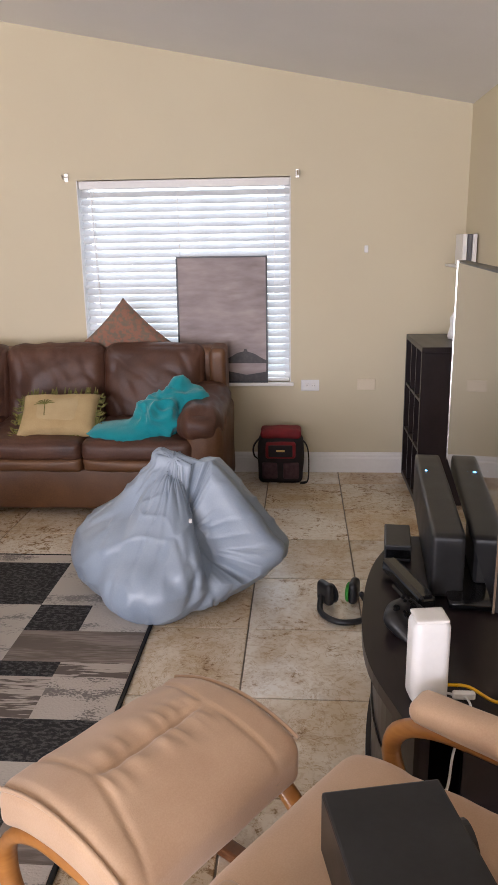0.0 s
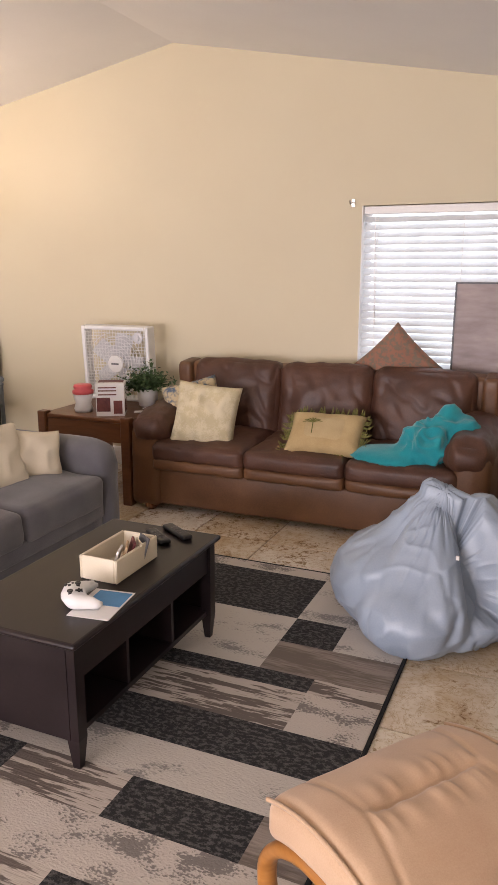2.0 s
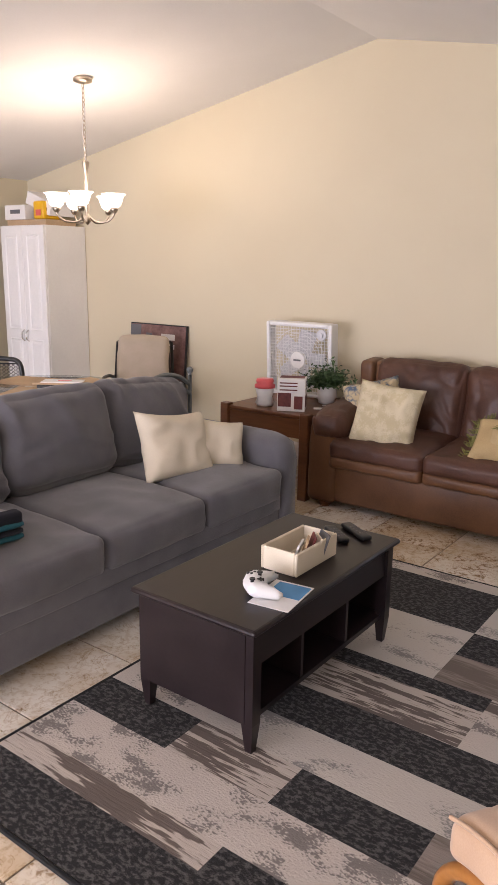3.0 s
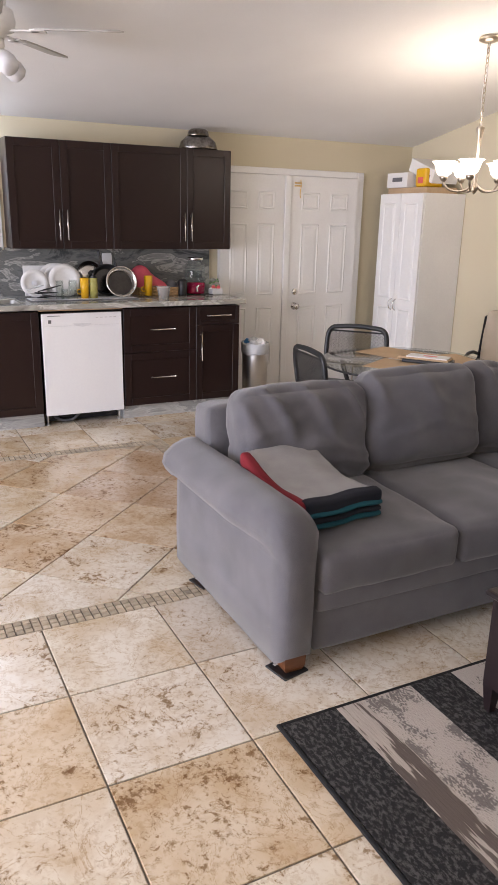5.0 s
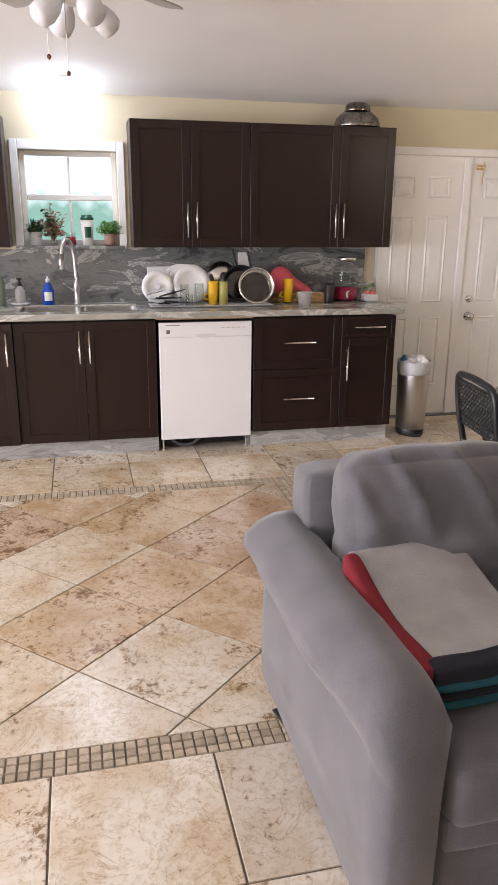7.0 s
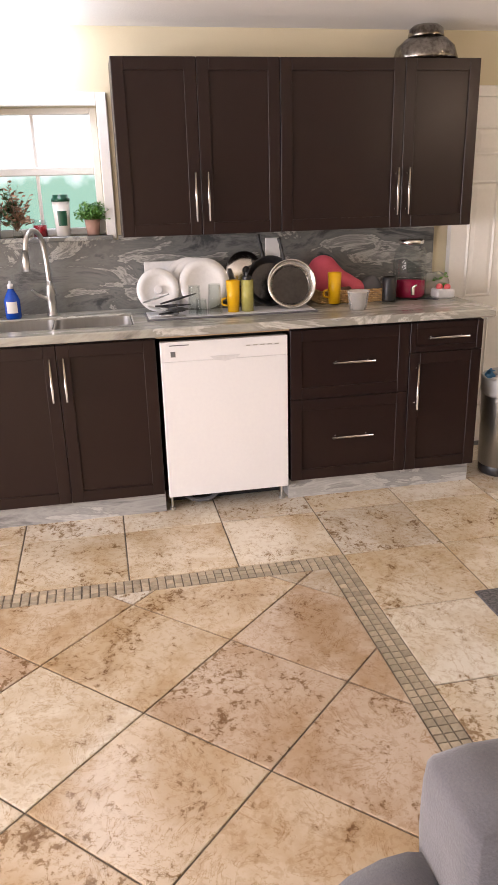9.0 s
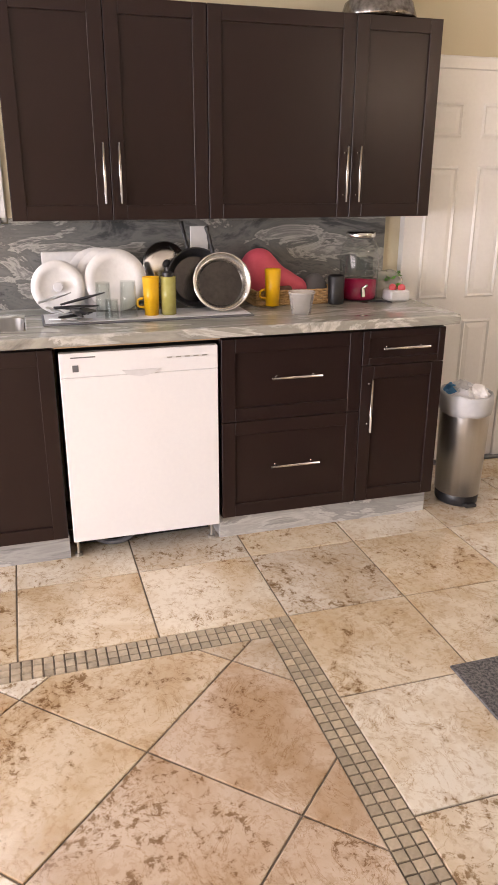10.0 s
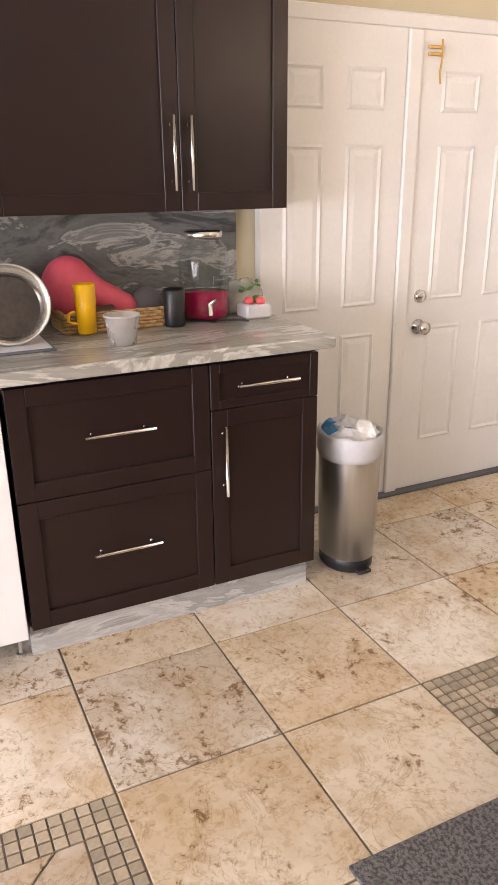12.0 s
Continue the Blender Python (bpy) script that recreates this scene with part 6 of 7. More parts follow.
# dining corner
lp = thing("framed_print", "dark framed brick street print leaning on the wall", "picture", pose(-4.84, 4.58, 0, -5))
part("frame", B(-0.33, 0.33, 0, 0.02, 0, 0.965, 0.002), M["black"], lp)
part("canvas", B(-0.32, 0.32, -0.003, 0.0, 0.5, 0.955), M["art_brick"], lp)
for x, z, w, h in ((-0.10, 0.84, 0.07, 0.09), (0.12, 0.86, 0.16, 0.05), (0.12, 0.78, 0.16, 0.04)):
    part("painted_window", B(x - w / 2, x + w / 2, -0.005, -0.003, z - h / 2, z + h / 2), M["paper"] if w > 0.1 else M["ink"], lp)
part("painted_street", B(-0.32, -0.2, -0.005, -0.003, 0.6, 0.95), M["ink"], lp)
lp = thing("framed_print", "black backed frame leaning in front of another", "picture", pose(-4.92, 4.50, 0, -4))
part("frame", B(-0.3, 0.3, 0, 0.02, 0, 0.80, 0.002), M["black"], lp)
pc = thing("patio_chair", "dark metal patio armchair with beige cushion", "chair", pose(-4.52, 4.12, 0, 0, 0, 38))
for sx in (-1, 1):
    part("side_frame", tube(curve_pts([(sx * 0.25, -0.2, 0), (sx * 0.26, -0.22, 0.35), (sx * 0.27, -0.22, 0.58), (sx * 0.26, 0.0, 0.60), (sx * 0.24, 0.2, 0.56)], 5), 0.013, 7), M["black"], pc, smooth=True)
    part("back_post", tube([(sx * 0.24, 0.26, 0), (sx * 0.24, 0.2, 0.42), (sx * 0.22, 0.3, 0.84)], 0.013, 7), M["black"], pc, smooth=True)
part("top_rail", tube([(-0.22, 0.3, 0.84), (0.22, 0.3, 0.84)], 0.013, 7), M["black"], pc)
part("seat_frame", B(-0.24, 0.24, -0.2, 0.22, 0.36, 0.39, 0.006), M["black"], pc)
part("seat_cushion", soft_box(0.46, 0.42, 0.08, 0.035, 12, (0, 0, 0.02), 0.006, 6, 1, pose(0, 0.0, 0.43)), M["beige_cover"], pc, smooth=True)
part("back_cushion", soft_box(0.42, 0.1, 0.48, 0.045, 14, (0, 0.02, 0.01), 0.01, 6, 4, pose(0, 0.19, 0.66, -12)), M["beige_cover"], pc, smooth=True)
ic = thing("iron_chair", "grey iron chair with arched back and ball finials", "chair", pose(-3.60, 3.14, 0, 0, 0, -84))
for sx in (-1, 1):
    part("post", tube([(sx * 0.27, 0.22, 0), (sx * 0.27, 0.22, 0.79)], 0.013, 8), M["iron"], ic)
    part("finial", lathe([(0.012, 0.79), (0.018, 0.80), (0.01, 0.806), (0.021, 0.82), (0.022, 0.832), (0.012, 0.846), (0.001, 0.848)], 12, pose(sx * 0.27, 0.22, 0)), M["iron"], ic, smooth=True)
    part("front_leg", tube([(sx * 0.25, -0.2, 0), (sx * 0.25, -0.2, 0.42)], 0.012, 8), M["iron"], ic)
for z in (0.0, -0.06):
    part("arch", tube(curve_pts([(-0.265, 0.22, 0.74 + z), (-0.15, 0.22, 0.80 + z), (0, 0.22, 0.825 + z), (0.15, 0.22, 0.80 + z), (0.265, 0.22, 0.74 + z)], 6), 0.014, 8), M["iron"], ic, smooth=True)
part("seat", soft_box(0.52, 0.46, 0.07, 0.03, 12, (0, 0, 0.02), 0.004, 6, 2, pose(0, 0, 0.44)), M["grey"], ic, smooth=True)
part("back_cushion", soft_box(0.48, 0.06, 0.32, 0.028, 12, (0, 0.02, 0), 0.006, 6, 2, pose(0, 0.19, 0.6)), M["grey"], ic, smooth=True)

dt = thing("dining_table", "round glass-topped dining table on dark legs", "dining table", pose(-4.02, 2.78, 0))
ob = part("glass_top", lathe([(0.001, 0.718), (0.515, 0.718), (0.52, 0.724), (0.515, 0.73), (0.001, 0.73)], 48), M["jar"], dt, "clear glass", True)
part("edge_ring", tube([(0.515 * math.cos(a), 0.515 * math.sin(a), 0.712) for a in [2 * math.pi * k / 48 for k in range(48)]], 0.006, 6, closed=True), M["black"], dt, smooth=True)
for k in range(4):
    a = radians(45 + 90 * k)
    part("leg", tube(curve_pts([(0.42 * math.cos(a), 0.42 * math.sin(a), 0), (0.3 * math.cos(a), 0.3 * math.sin(a), 0.35), (0.4 * math.cos(a), 0.4 * math.sin(a), 0.712)], 6), 0.014, 8), M["black"], dt, smooth=True)
for i, (x, y, a) in enumerate(((-0.22, 0.1, 18), (0.17, -0.12, 30), (0.14, 0.24, -8))):
    pm = thing("placemat", "plain tan cardboard-coloured placemat on the glass table", "placemat", pose(-4.02 + x, 2.78 + y, 0.7305 + 0.0032 * i, 0, 0, a), group="placemats")
    part("sheet", B(-0.22, 0.22, -0.16, 0.16, 0, 0.003), M["card"], pm)
tr = thing("paper_stack", "small stack of papers and a dark folder on the table", "papers", pose(-3.90, 2.84, 0.7405, 0, 0, 35))
part("folder", B(-0.14, 0.14, -0.07, 0.07, 0, 0.018, 0.003), M["black"], tr)
part("board", B(-0.17, 0.13, -0.06, 0.06, 0.018, 0.03, 0.002), M["card"], tr)
part("paper", B(-0.12, 0.12, -0.055, 0.055, 0.03, 0.036), M["paper"], tr)
part("red_mark", B(-0.03, 0.05, -0.012, 0.012, 0.0362, 0.0372), M["coral"], tr)


def mesh_chair(m, label):
    c = thing("dining_chair", label, "chair", m, group="dining chairs")
    rim = curve_pts([(-0.22, 0.18, 0.44), (-0.23, 0.22, 0.62), (-0.215, 0.245, 0.80), (-0.1, 0.255, 0.835), (0.1, 0.255, 0.835), (0.215, 0.245, 0.80), (0.23, 0.22, 0.62), (0.22, 0.18, 0.44)], 5)
    part("back_frame", tube(rim, 0.018, 8), M["black"], c, smooth=True)
    bm = bmesh.new()
    for k in range(13):
        x = -0.2 + 0.4 * k / 12
        for s in (-1, 1):
            pts = [(x + s * 0.014 * (1 if j % 2 else -1), 0.205 + 0.0105 * j * 0.42, 0.56 + 0.024 * j) for j in range(11)]
            tube(pts, 0.0042, 4, bm)
    for z in (0.56, 0.60, 0.80):
        tube([(-0.22, 0.205 + (z - 0.56) * 0.18, z), (0.22, 0.205 + (z - 0.56) * 0.18, z)], 0.006, 5, bm)
    part("lattice", bm, M["black"], c, "woven plastic lattice")
    part("seat", soft_box(0.44, 0.42, 0.03, 0.014, 10, (0, 0, -0.01), m=pose(0, -0.02, 0.43)), M["black"], c, smooth=True)
    for sx in (-1, 1):
        part("leg", tube([(sx * 0.22, 0.19, 0.45), (sx * 0.225, -0.2, 0.0)], 0.013, 7), M["black"], c)
        part("leg", tube([(sx * 0.205, -0.16, 0.42), (sx * 0.21, 0.24, 0.0)], 0.013, 7), M["black"], c)


mesh_chair(pose(-4.775, 2.866, 0, 0, 0, 41) @ Matrix.Scale(0.96, 4), "black folding chair with lattice back beyond the table")
mesh_chair(pose(-4.32, 2.51, 0, 0, 0, 174) @ Matrix.Scale(0.93, 4), "black folding chair with lattice back, turned sideways")

wc = thing("storage_cabinet", "tall white two-door storage cabinet in the corner", "cabinet", pose(-6.37, 4.22, 0))
part("body", B(0, 0.61, 0.02, 0.465, 0, 1.78, 0.002), M["white"], wc)
for x0, x1, hx in ((0.003, 0.303, 0.275), (0.307, 0.607, 0.335)):
    d = part("door", B(x0, x1, -0.002, 0.018, 0.06, 1.775, 0.003), M["white"], wc)
    for za, zb in ((0.12, 0.78), (0.86, 1.70)):
        bm = bmesh.new()
        prev = None
        for ins, h in ((0, -0.0022), (0.008, -0.009), (0.018, -0.003), (0.04, -0.008)):
            cur = [bm.verts.new((a, h, z)) for a, z in ((x0 + 0.06 + ins, za + ins), (x1 - 0.06 - ins, za + ins), (x1 - 0.06 - ins, zb - ins), (x0 + 0.06 + ins, zb - ins))]
            if prev:
                for i in range(4):
                    bm.faces.new((prev[i], prev[(i + 1) % 4], cur[(i + 1) % 4], cur[i]))
            prev = cur
        bm.faces.new(prev)
        part("panel", bm, M["white"], d)
    part("handle", tube(curve_pts([(hx, -0.002, 0.76), (hx, -0.028, 0.78), (hx, -0.032, 0.81), (hx, -0.028, 0.84), (hx, -0.002, 0.86)], 4), 0.006, 6), M["nickel"], d, "curved metal handle", True)
bd = thing("wooden_board", "plain pine board lying on the storage cabinet", "board", pose(-6.33, 4.27, 1.78))
part("plank", B(0, 0.54, 0, 0.34, 0, 0.05, 0.003), M["card"], bd)
sb1 = thing("shoe_box", "white printed carton on the storage cabinet", "box", pose(-6.33, 4.25, 1.831))
part("carton", B(0, 0.29, 0, 0.30, 0, 0.125, 0.003), M["paper"], sb1)
part("print_bar", B(0.08, 0.22, -0.0015, -0.0005, 0.05, 0.085), M["ink"], sb1)
sb2 = thing("shoe_box", "white carton tilted on top of another", "box", pose(-6.12, 4.32, 1.975, 0, 20, 0))
part("carton", B(0, 0.34, 0, 0.28, 0, 0.11, 0.003), M["paper"], sb2)
for i in range(3):
    part("print_mark", B(0.17 + 0.05 * i, 0.2 + 0.05 * i, -0.0015, -0.0005, 0.02, 0.055), M["ink"], sb2)
yc = thing("detergent_tub", "yellow plastic tub on the storage cabinet", "container", pose(-5.97, 4.28, 1.831))
part("tub", soft_box(0.14, 0.2, 0.155, 0.02, 8, m=pose(0.07, 0.1, 0.0775)), M["yellow"], yc, smooth=True)
part("print", B(0.04, 0.11, -0.0015, -0.0002, 0.03, 0.08), M["coral"], yc)

# chandelier over the table
CX, CY = -4.38, 3.5
ch = thing("chandelier", "brushed metal five-arm chandelier with lit glass bell shades", "chandelier", pose(CX, CY, 0))
cz = ceil_z(CX)
part("canopy", lathe([(0.001, cz - 0.03), (0.03, cz - 0.03), (0.062, cz - 0.018), (0.066, cz + 0.004)], 24), M["bronze"], ch, smooth=True)
nl = 17
for i in range(nl):
    z = cz - 0.03 - (i + 0.5) * (cz - 0.03 - 2.12) / nl
    a = 90 * (i % 2)
    part("chain_link", tube([Matrix.Rotation(radians(a), 3, "Z") @ Vector((0.009 * math.cos(t), 0, 0.019 * math.sin(t))) + Vector((0, 0, z)) for t in [2 * math.pi * k / 10 for k in range(10)]], 0.0028, 5, closed=True), M["bronze"], ch)
part("loose_wire", tube(curve_pts([(0.006, 0, cz - 0.03), (-0.02, 0.01, cz - 0.12), (0.02, -0.01, cz - 0.2), (-0.015, 0, cz - 0.3), (0.004, 0, 2.12)], 6), 0.0035, 5), M["frosted"], ch)
part("stem", lathe([(0.001, 2.13), (0.024, 2.12), (0.026, 2.11), (0.012, 2.05), (0.009, 1.9), (0.016, 1.82), (0.012, 1.79), (0.022, 1.765), (0.026, 1.745), (0.012, 1.725), (0.001, 1.715)], 18), M["bronze"], ch, smooth=True)
for k in range(5):
    a = radians(72 * k + 20)
    c, s = math.cos(a), math.sin(a)
    arm = part("arm", tube(curve_pts([(0.015 * c, 0.015 * s, 1.77), (0.07 * c, 0.07 * s, 1.735), (0.15 * c, 0.15 * s, 1.738), (0.195 * c, 0.195 * s, 1.775), (0.2 * c, 0.2 * s, 1.80)], 5), 0.007, 8), M["bronze"], ch, smooth=True)
    part("cup", lathe([(0.012, 1.79), (0.024, 1.805), (0.027, 1.82), (0.02, 1.83)], 16, pose(0.2 * c, 0.2 * s, 0)), M["bronze"], arm, smooth=True)
    part("shade", lathe([(0.022, 1.822), (0.045, 1.84), (0.056, 1.87), (0.066, 1.90), (0.082, 1.912), (0.079, 1.914), (0.062, 1.904), (0.05, 1.872), (0.02, 1.835)], 22, pose(0.2 * c, 0.2 * s, 0)), M["shade"], ch, "lit frosted glass bell", True)
    lamp("chandelier_bulb", "POINT", pose(CX + 0.2 * c, CY + 0.2 * s, 1.93), CHANDELIER_W, (1.0, 0.80, 0.55), 0.04)

# ceiling fan
FX, FY = -4.62, 0.58
cf = thing("ceiling_fan", "white five-blade ceiling fan with frosted lamp globes, at rest", "ceiling fan", pose(FX, FY, 0))
part("mount", lathe([(0.001, ceil_z(FX) + 0.01), (0.09, ceil_z(FX) + 0.01), (0.085, 2.485), (0.05, 2.470)], 28), M["white"], cf, smooth=True)
part("motor", lathe([(0.05, 2.475), (0.115, 2.460), (0.125, 2.415), (0.12, 2.375), (0.08, 2.360), (0.07, 2.335)], 32), M["white"], cf, smooth=True)
part("light_kit", lathe([(0.065, 2.345), (0.068, 2.305), (0.055, 2.270), (0.035, 2.255), (0.001, 2.250)], 28), M["white"], cf, smooth=True)
for k in range(5):
    m = pose(0, 0, 2.370, 0, 0, 72 * k + 64)
    bi = part("blade_iron", box(B(0.09, 0.24, -0.014, 0.014, -0.004, 0.004, 0.002, m), 0.2, 0.27, -0.035, 0.035, -0.004, 0.004, 0.002, m), M["white"], cf)
    bm = bmesh.new()
    prism(bm, [(0.23, -0.05), (0.30, -0.062), (0.58, -0.068), (0.635, -0.05), (0.64, 0.04), (0.60, 0.062), (0.30, 0.058), (0.23, 0.045)], 2, 0.0045, 0.012)
    bmesh.ops.transform(bm, matrix=m @ pose(0, 0, 0, 11), verts=bm.verts)
    part("blade", bm, M["fan_blade"], cf)
for k in range(4):
    m = pose(0, 0, 2.275, 0, 0, 90 * k + 25) @ pose(0.055, 0, 0, 0, 40 + 90 - 0, 0)
    part("globe", lathe([(0.018, 0.0), (0.022, 0.02), (0.04, 0.05), (0.05, 0.09), (0.046, 0.125), (0.03, 0.14), (0.001, 0.142)], 22, m), M["frosted"], cf, "unlit frosted glass", True)
for x, y, zb in ((0.03, -0.11, 2.075), (0.03, -0.04, 2.020)):
    part("pull_chain", tube([(x, y, 2.260), (x, y, zb)], 0.002, 5), M["nickel"], cf)
    part("pull_bob", lathe([(0.001, zb - 0.022), (0.009, zb - 0.014), (0.009, zb - 0.006), (0.001, zb)], 10, pose(x, y, 0)), M["table_wood"], cf, smooth=True)

# ---- kitchen things ----
KZ = 0.9153
gm = thing("floor_mat", "dark grey speckled floor mat on the tiles", "mat", pose(0, 0, 0.0005))
part("pad", B(-4.93, -3.9, 2.075, 2.72, 0, 0.008, 0.003), M["mat_grey"], gm)

tc = thing("trash_can", "oval stainless steel step trash can with white liner", "trash can", pose(-6.07, 2.80, 0, 0, 0, 0))
part("base", lathe([(0.105, 0.0), (0.112, 0.01), (0.113, 0.05), (0.11, 0.055)], 32, squash=0.85), M["black"], tc, smooth=True)
part("body", lathe([(0.108, 0.05), (0.116, 0.052), (0.128, 0.50), (0.127, 0.51), (0.122, 0.51), (0.105, 0.06)], 40, squash=0.85), M["steel"], tc, "brushed stainless steel", True)
random.seed(2)
bm = lathe([(0.1275, 0.44), (0.131, 0.46), (0.1335, 0.49), (0.133, 0.525), (0.127, 0.535), (0.118, 0.53), (0.1, 0.45), (0.001, 0.44)], 44, squash=0.85)
for v in bm.verts:
    v.co += Vector((v.co.x, v.co.y, 0)) * 0.03 * ridges(v.co, 22, 1) + Vector((0, 0, 0.008 * noise.noise(v.co * 30)))
part("liner", bm, M["liner"], tc, "crinkled translucent bag", True)
part("pedal", B(0.10, 0.135, -0.03, 0.03, 0.006, 0.02, 0.004), M["black"], tc)
for i, (x, y, z, r, c, lb) in enumerate(((-0.03, 0.0, 0.505, 0.06, "liner", "crumpled clear plastic in the trash can"), (0.045, 0.03, 0.52, 0.045, "paper", "crumpled white tissue in the trash can"), (-0.05, -0.04, 0.51, 0.045, "blue_print", "blue wrapper in the trash can"), (0.04, -0.045, 0.5, 0.05, "frosted", "crushed plastic cup in the trash can"))):
    w_ = thing("litter", lb, "litter", pose(-6.07 + x, 2.80 + y, z))
    part("wad", blob(lambda p, r=r: p.length - r, (0, 0, 0), 24, 14, 0.2, -0.2, lambda p, i=i, r=r: 0.35 * r * ridges(p, 26, i) - 0.1 * r), M[c], w_)

bw = thing("mixing_bowls", "stacked upturned tarnished steel bowls on top of the cabinet", "bowl", pose(-6.42, 2.42, UT + 0.001))
part("bowl", lathe([(0.155, 0.0), (0.158, 0.006), (0.14, 0.06), (0.1, 0.095), (0.07, 0.1)], 32), M["pot_steel"], bw, smooth=True)
part("bowl", lathe([(0.085, 0.1), (0.088, 0.105), (0.08, 0.14), (0.06, 0.155), (0.001, 0.157)], 32), M["pot_steel"], bw, smooth=True)

# dish drainer side
tw = thing("drying_mat", "grey dish drying mat on the worktop", "mat", pose(0, 0, KZ))
part("pad", B(-6.36, -6.12, 0.965, 1.80, 0, 0.006, 0.003), M["ink"], tw)
part("tray", B(-6.34, -6.14, 0.975, 1.79, 0.006, 0.0085, 0.001), M["frosted"], tw)
DZ0 = KZ + 0.0085
for i, (y, x, r, lean, c) in enumerate(((1.04, -6.30, 0.105, 14, "plate"), (1.20, -6.36, 0.125, 12, "plate"), (1.235, -6.33, 0.125, 14, "plate"), (1.27, -6.30, 0.125, 16, "plate"))):
    p = thing("plate", "white round plate standing in the drainer" if i else "small white plate lid with centre knob, standing", "plate", pose(x, y, DZ0 + 0.004, 0, -lean, 0), group="drying plates")
    part("disc", lathe([(0.001, 0.004), (r * 0.6, 0.004), (r * 0.68, 0.012), (r, 0.02), (r, 0.024), (r * 0.66, 0.017), (r * 0.6, 0.01), (0.001, 0.01)], 36, pose(0, 0, r, 0, 90, 0)), M["plate"], p, smooth=True)
    if not i:
        part("knob", lathe([(0.02, 0.02), (0.018, 0.03), (0.001, 0.031)], 16, pose(0, 0, r, 0, 90, 0)), M["frosted"], p)
cbd = thing("cutting_board", "white plastic cutting board leaning on the backsplash", "cutting board", pose(-6.45, 1.15, DZ0, 0, -12, 0))
part("board", B(-0.006, 0.006, -0.16, 0.16, 0, 0.235, 0.004), M["plate"], cbd)


def cup(name, label, x, y, r0, r1, h, material, group="", handle=False, upside=False):
    c = thing(name, label, "cup", pose(x, y, DZ0), group=group)
    prof = [(0.001, 0.001), (r0, 0.0), (r1, h), (r1 - 0.003, h), (r0 - 0.003, 0.006), (0.001, 0.006)]
    if upside:
        prof = [(r, h - z) for r, z in prof]
    part("body", lathe(prof, 24), material, c, smooth=True)
    if handle:
        part("handle", tube(curve_pts([(0, -r1, h * 0.45), (0, -r1 - 0.02, h * 0.4), (0, -r1 - 0.02, h * 0.25), (0, -r0, h * 0.2)], 5), 0.005, 6), material, c)


cup("drinking_glass", "clear upturned drinking glass on the drying mat", -6.22, 1.205, 0.028, 0.033, 0.135, M["glass"], "drying glasses", upside=True)
cup("drinking_glass", "small clear tumbler on the drying mat", -6.17, 1.23, 0.025, 0.028, 0.075, M["glass"], "drying glasses", upside=True)
cup("drinking_glass", "fluted upturned drinking glass on the drying mat", -6.2, 1.30, 0.03, 0.037, 0.14, M["glass"], "drying glasses", upside=True)
cup("yellow_cup", "tall yellow plastic cup", -6.22, 1.395, 0.028, 0.034, 0.15, M["yellow"], "yellow cups", True)
cup("olive_oil_jar", "glass jar with yellowish contents and black cap", -6.22, 1.465, 0.031, 0.031, 0.15, mat("oil", (0.35, 0.33, 0.08), (0.45, 0.42, 0.14), rough=0.12, bump=0.0))
cup("yellow_cup", "tall yellow plastic mug standing by the basket", -6.30, 1.935, 0.029, 0.035, 0.155, M["yellow"], "yellow cups", True)
cy = thing("jar_cap", "black jar cap with pump", "cap", pose(-6.22, 1.465, DZ0 + 0.15))
part("cap", lathe([(0.022, 0), (0.022, 0.014), (0.008, 0.02), (0.008, 0.035), (0.001, 0.036)], 14), M["black"], cy)

ut = thing("cutlery_pile", "black and steel utensils lying on the drying mat", "cutlery", pose(-6.2, 1.07, DZ0))
random.seed(11)
for k in range(9):
    a = random.uniform(0, math.pi)
    l, x, y, z = random.uniform(0.06, 0.10), random.uniform(-0.02, 0.05), random.uniform(-0.06, 0.07), 0.008 + 0.007 * k
    d = Vector((math.cos(a), math.sin(a), random.uniform(-0.1, 0.45 if k > 6 else 0.1)))
    c = Vector((x, y, z + abs(d.z) * l))
    part("utensil", tube([c - d * l, c, c + d * l], [0.009, 0.014, 0.005], 6, flat=0.5), M["black"] if k % 4 else M["steel"], ut)


def pan(x, y, r, lean, turn, material, inner, label):
    p = thing("frying_pan", label, "pan", pose(x, y, DZ0 + 0.002, 0, -lean, turn), group="drying pans")
    part("body", lathe([(r * 0.8, 0.002), (r, 0.055), (r + 0.006, 0.058), (r + 0.006, 0.062), (r - 0.002, 0.06), (r * 0.79, 0.008), (r * 0.78, 0.006)], 44, pose(-0.06, 0, r + 0.006, 0, 90, 0)), material, p, smooth=True)
    part("inside", lathe([(0.001, 0.008), (r * 0.79, 0.0085)], 44, pose(-0.06, 0, r + 0.006, 0, 90, 0)), inner, p)
    part("handle", tube(curve_pts([(-0.01, -0.03, 2 * r), (-0.02, -0.04, 2 * r + 0.06), (-0.03, -0.05, 2 * r + 0.12)], 4), [0.009, 0.013, 0.014] * 3, 8, flat=0.7), M["black"], p, smooth=True)


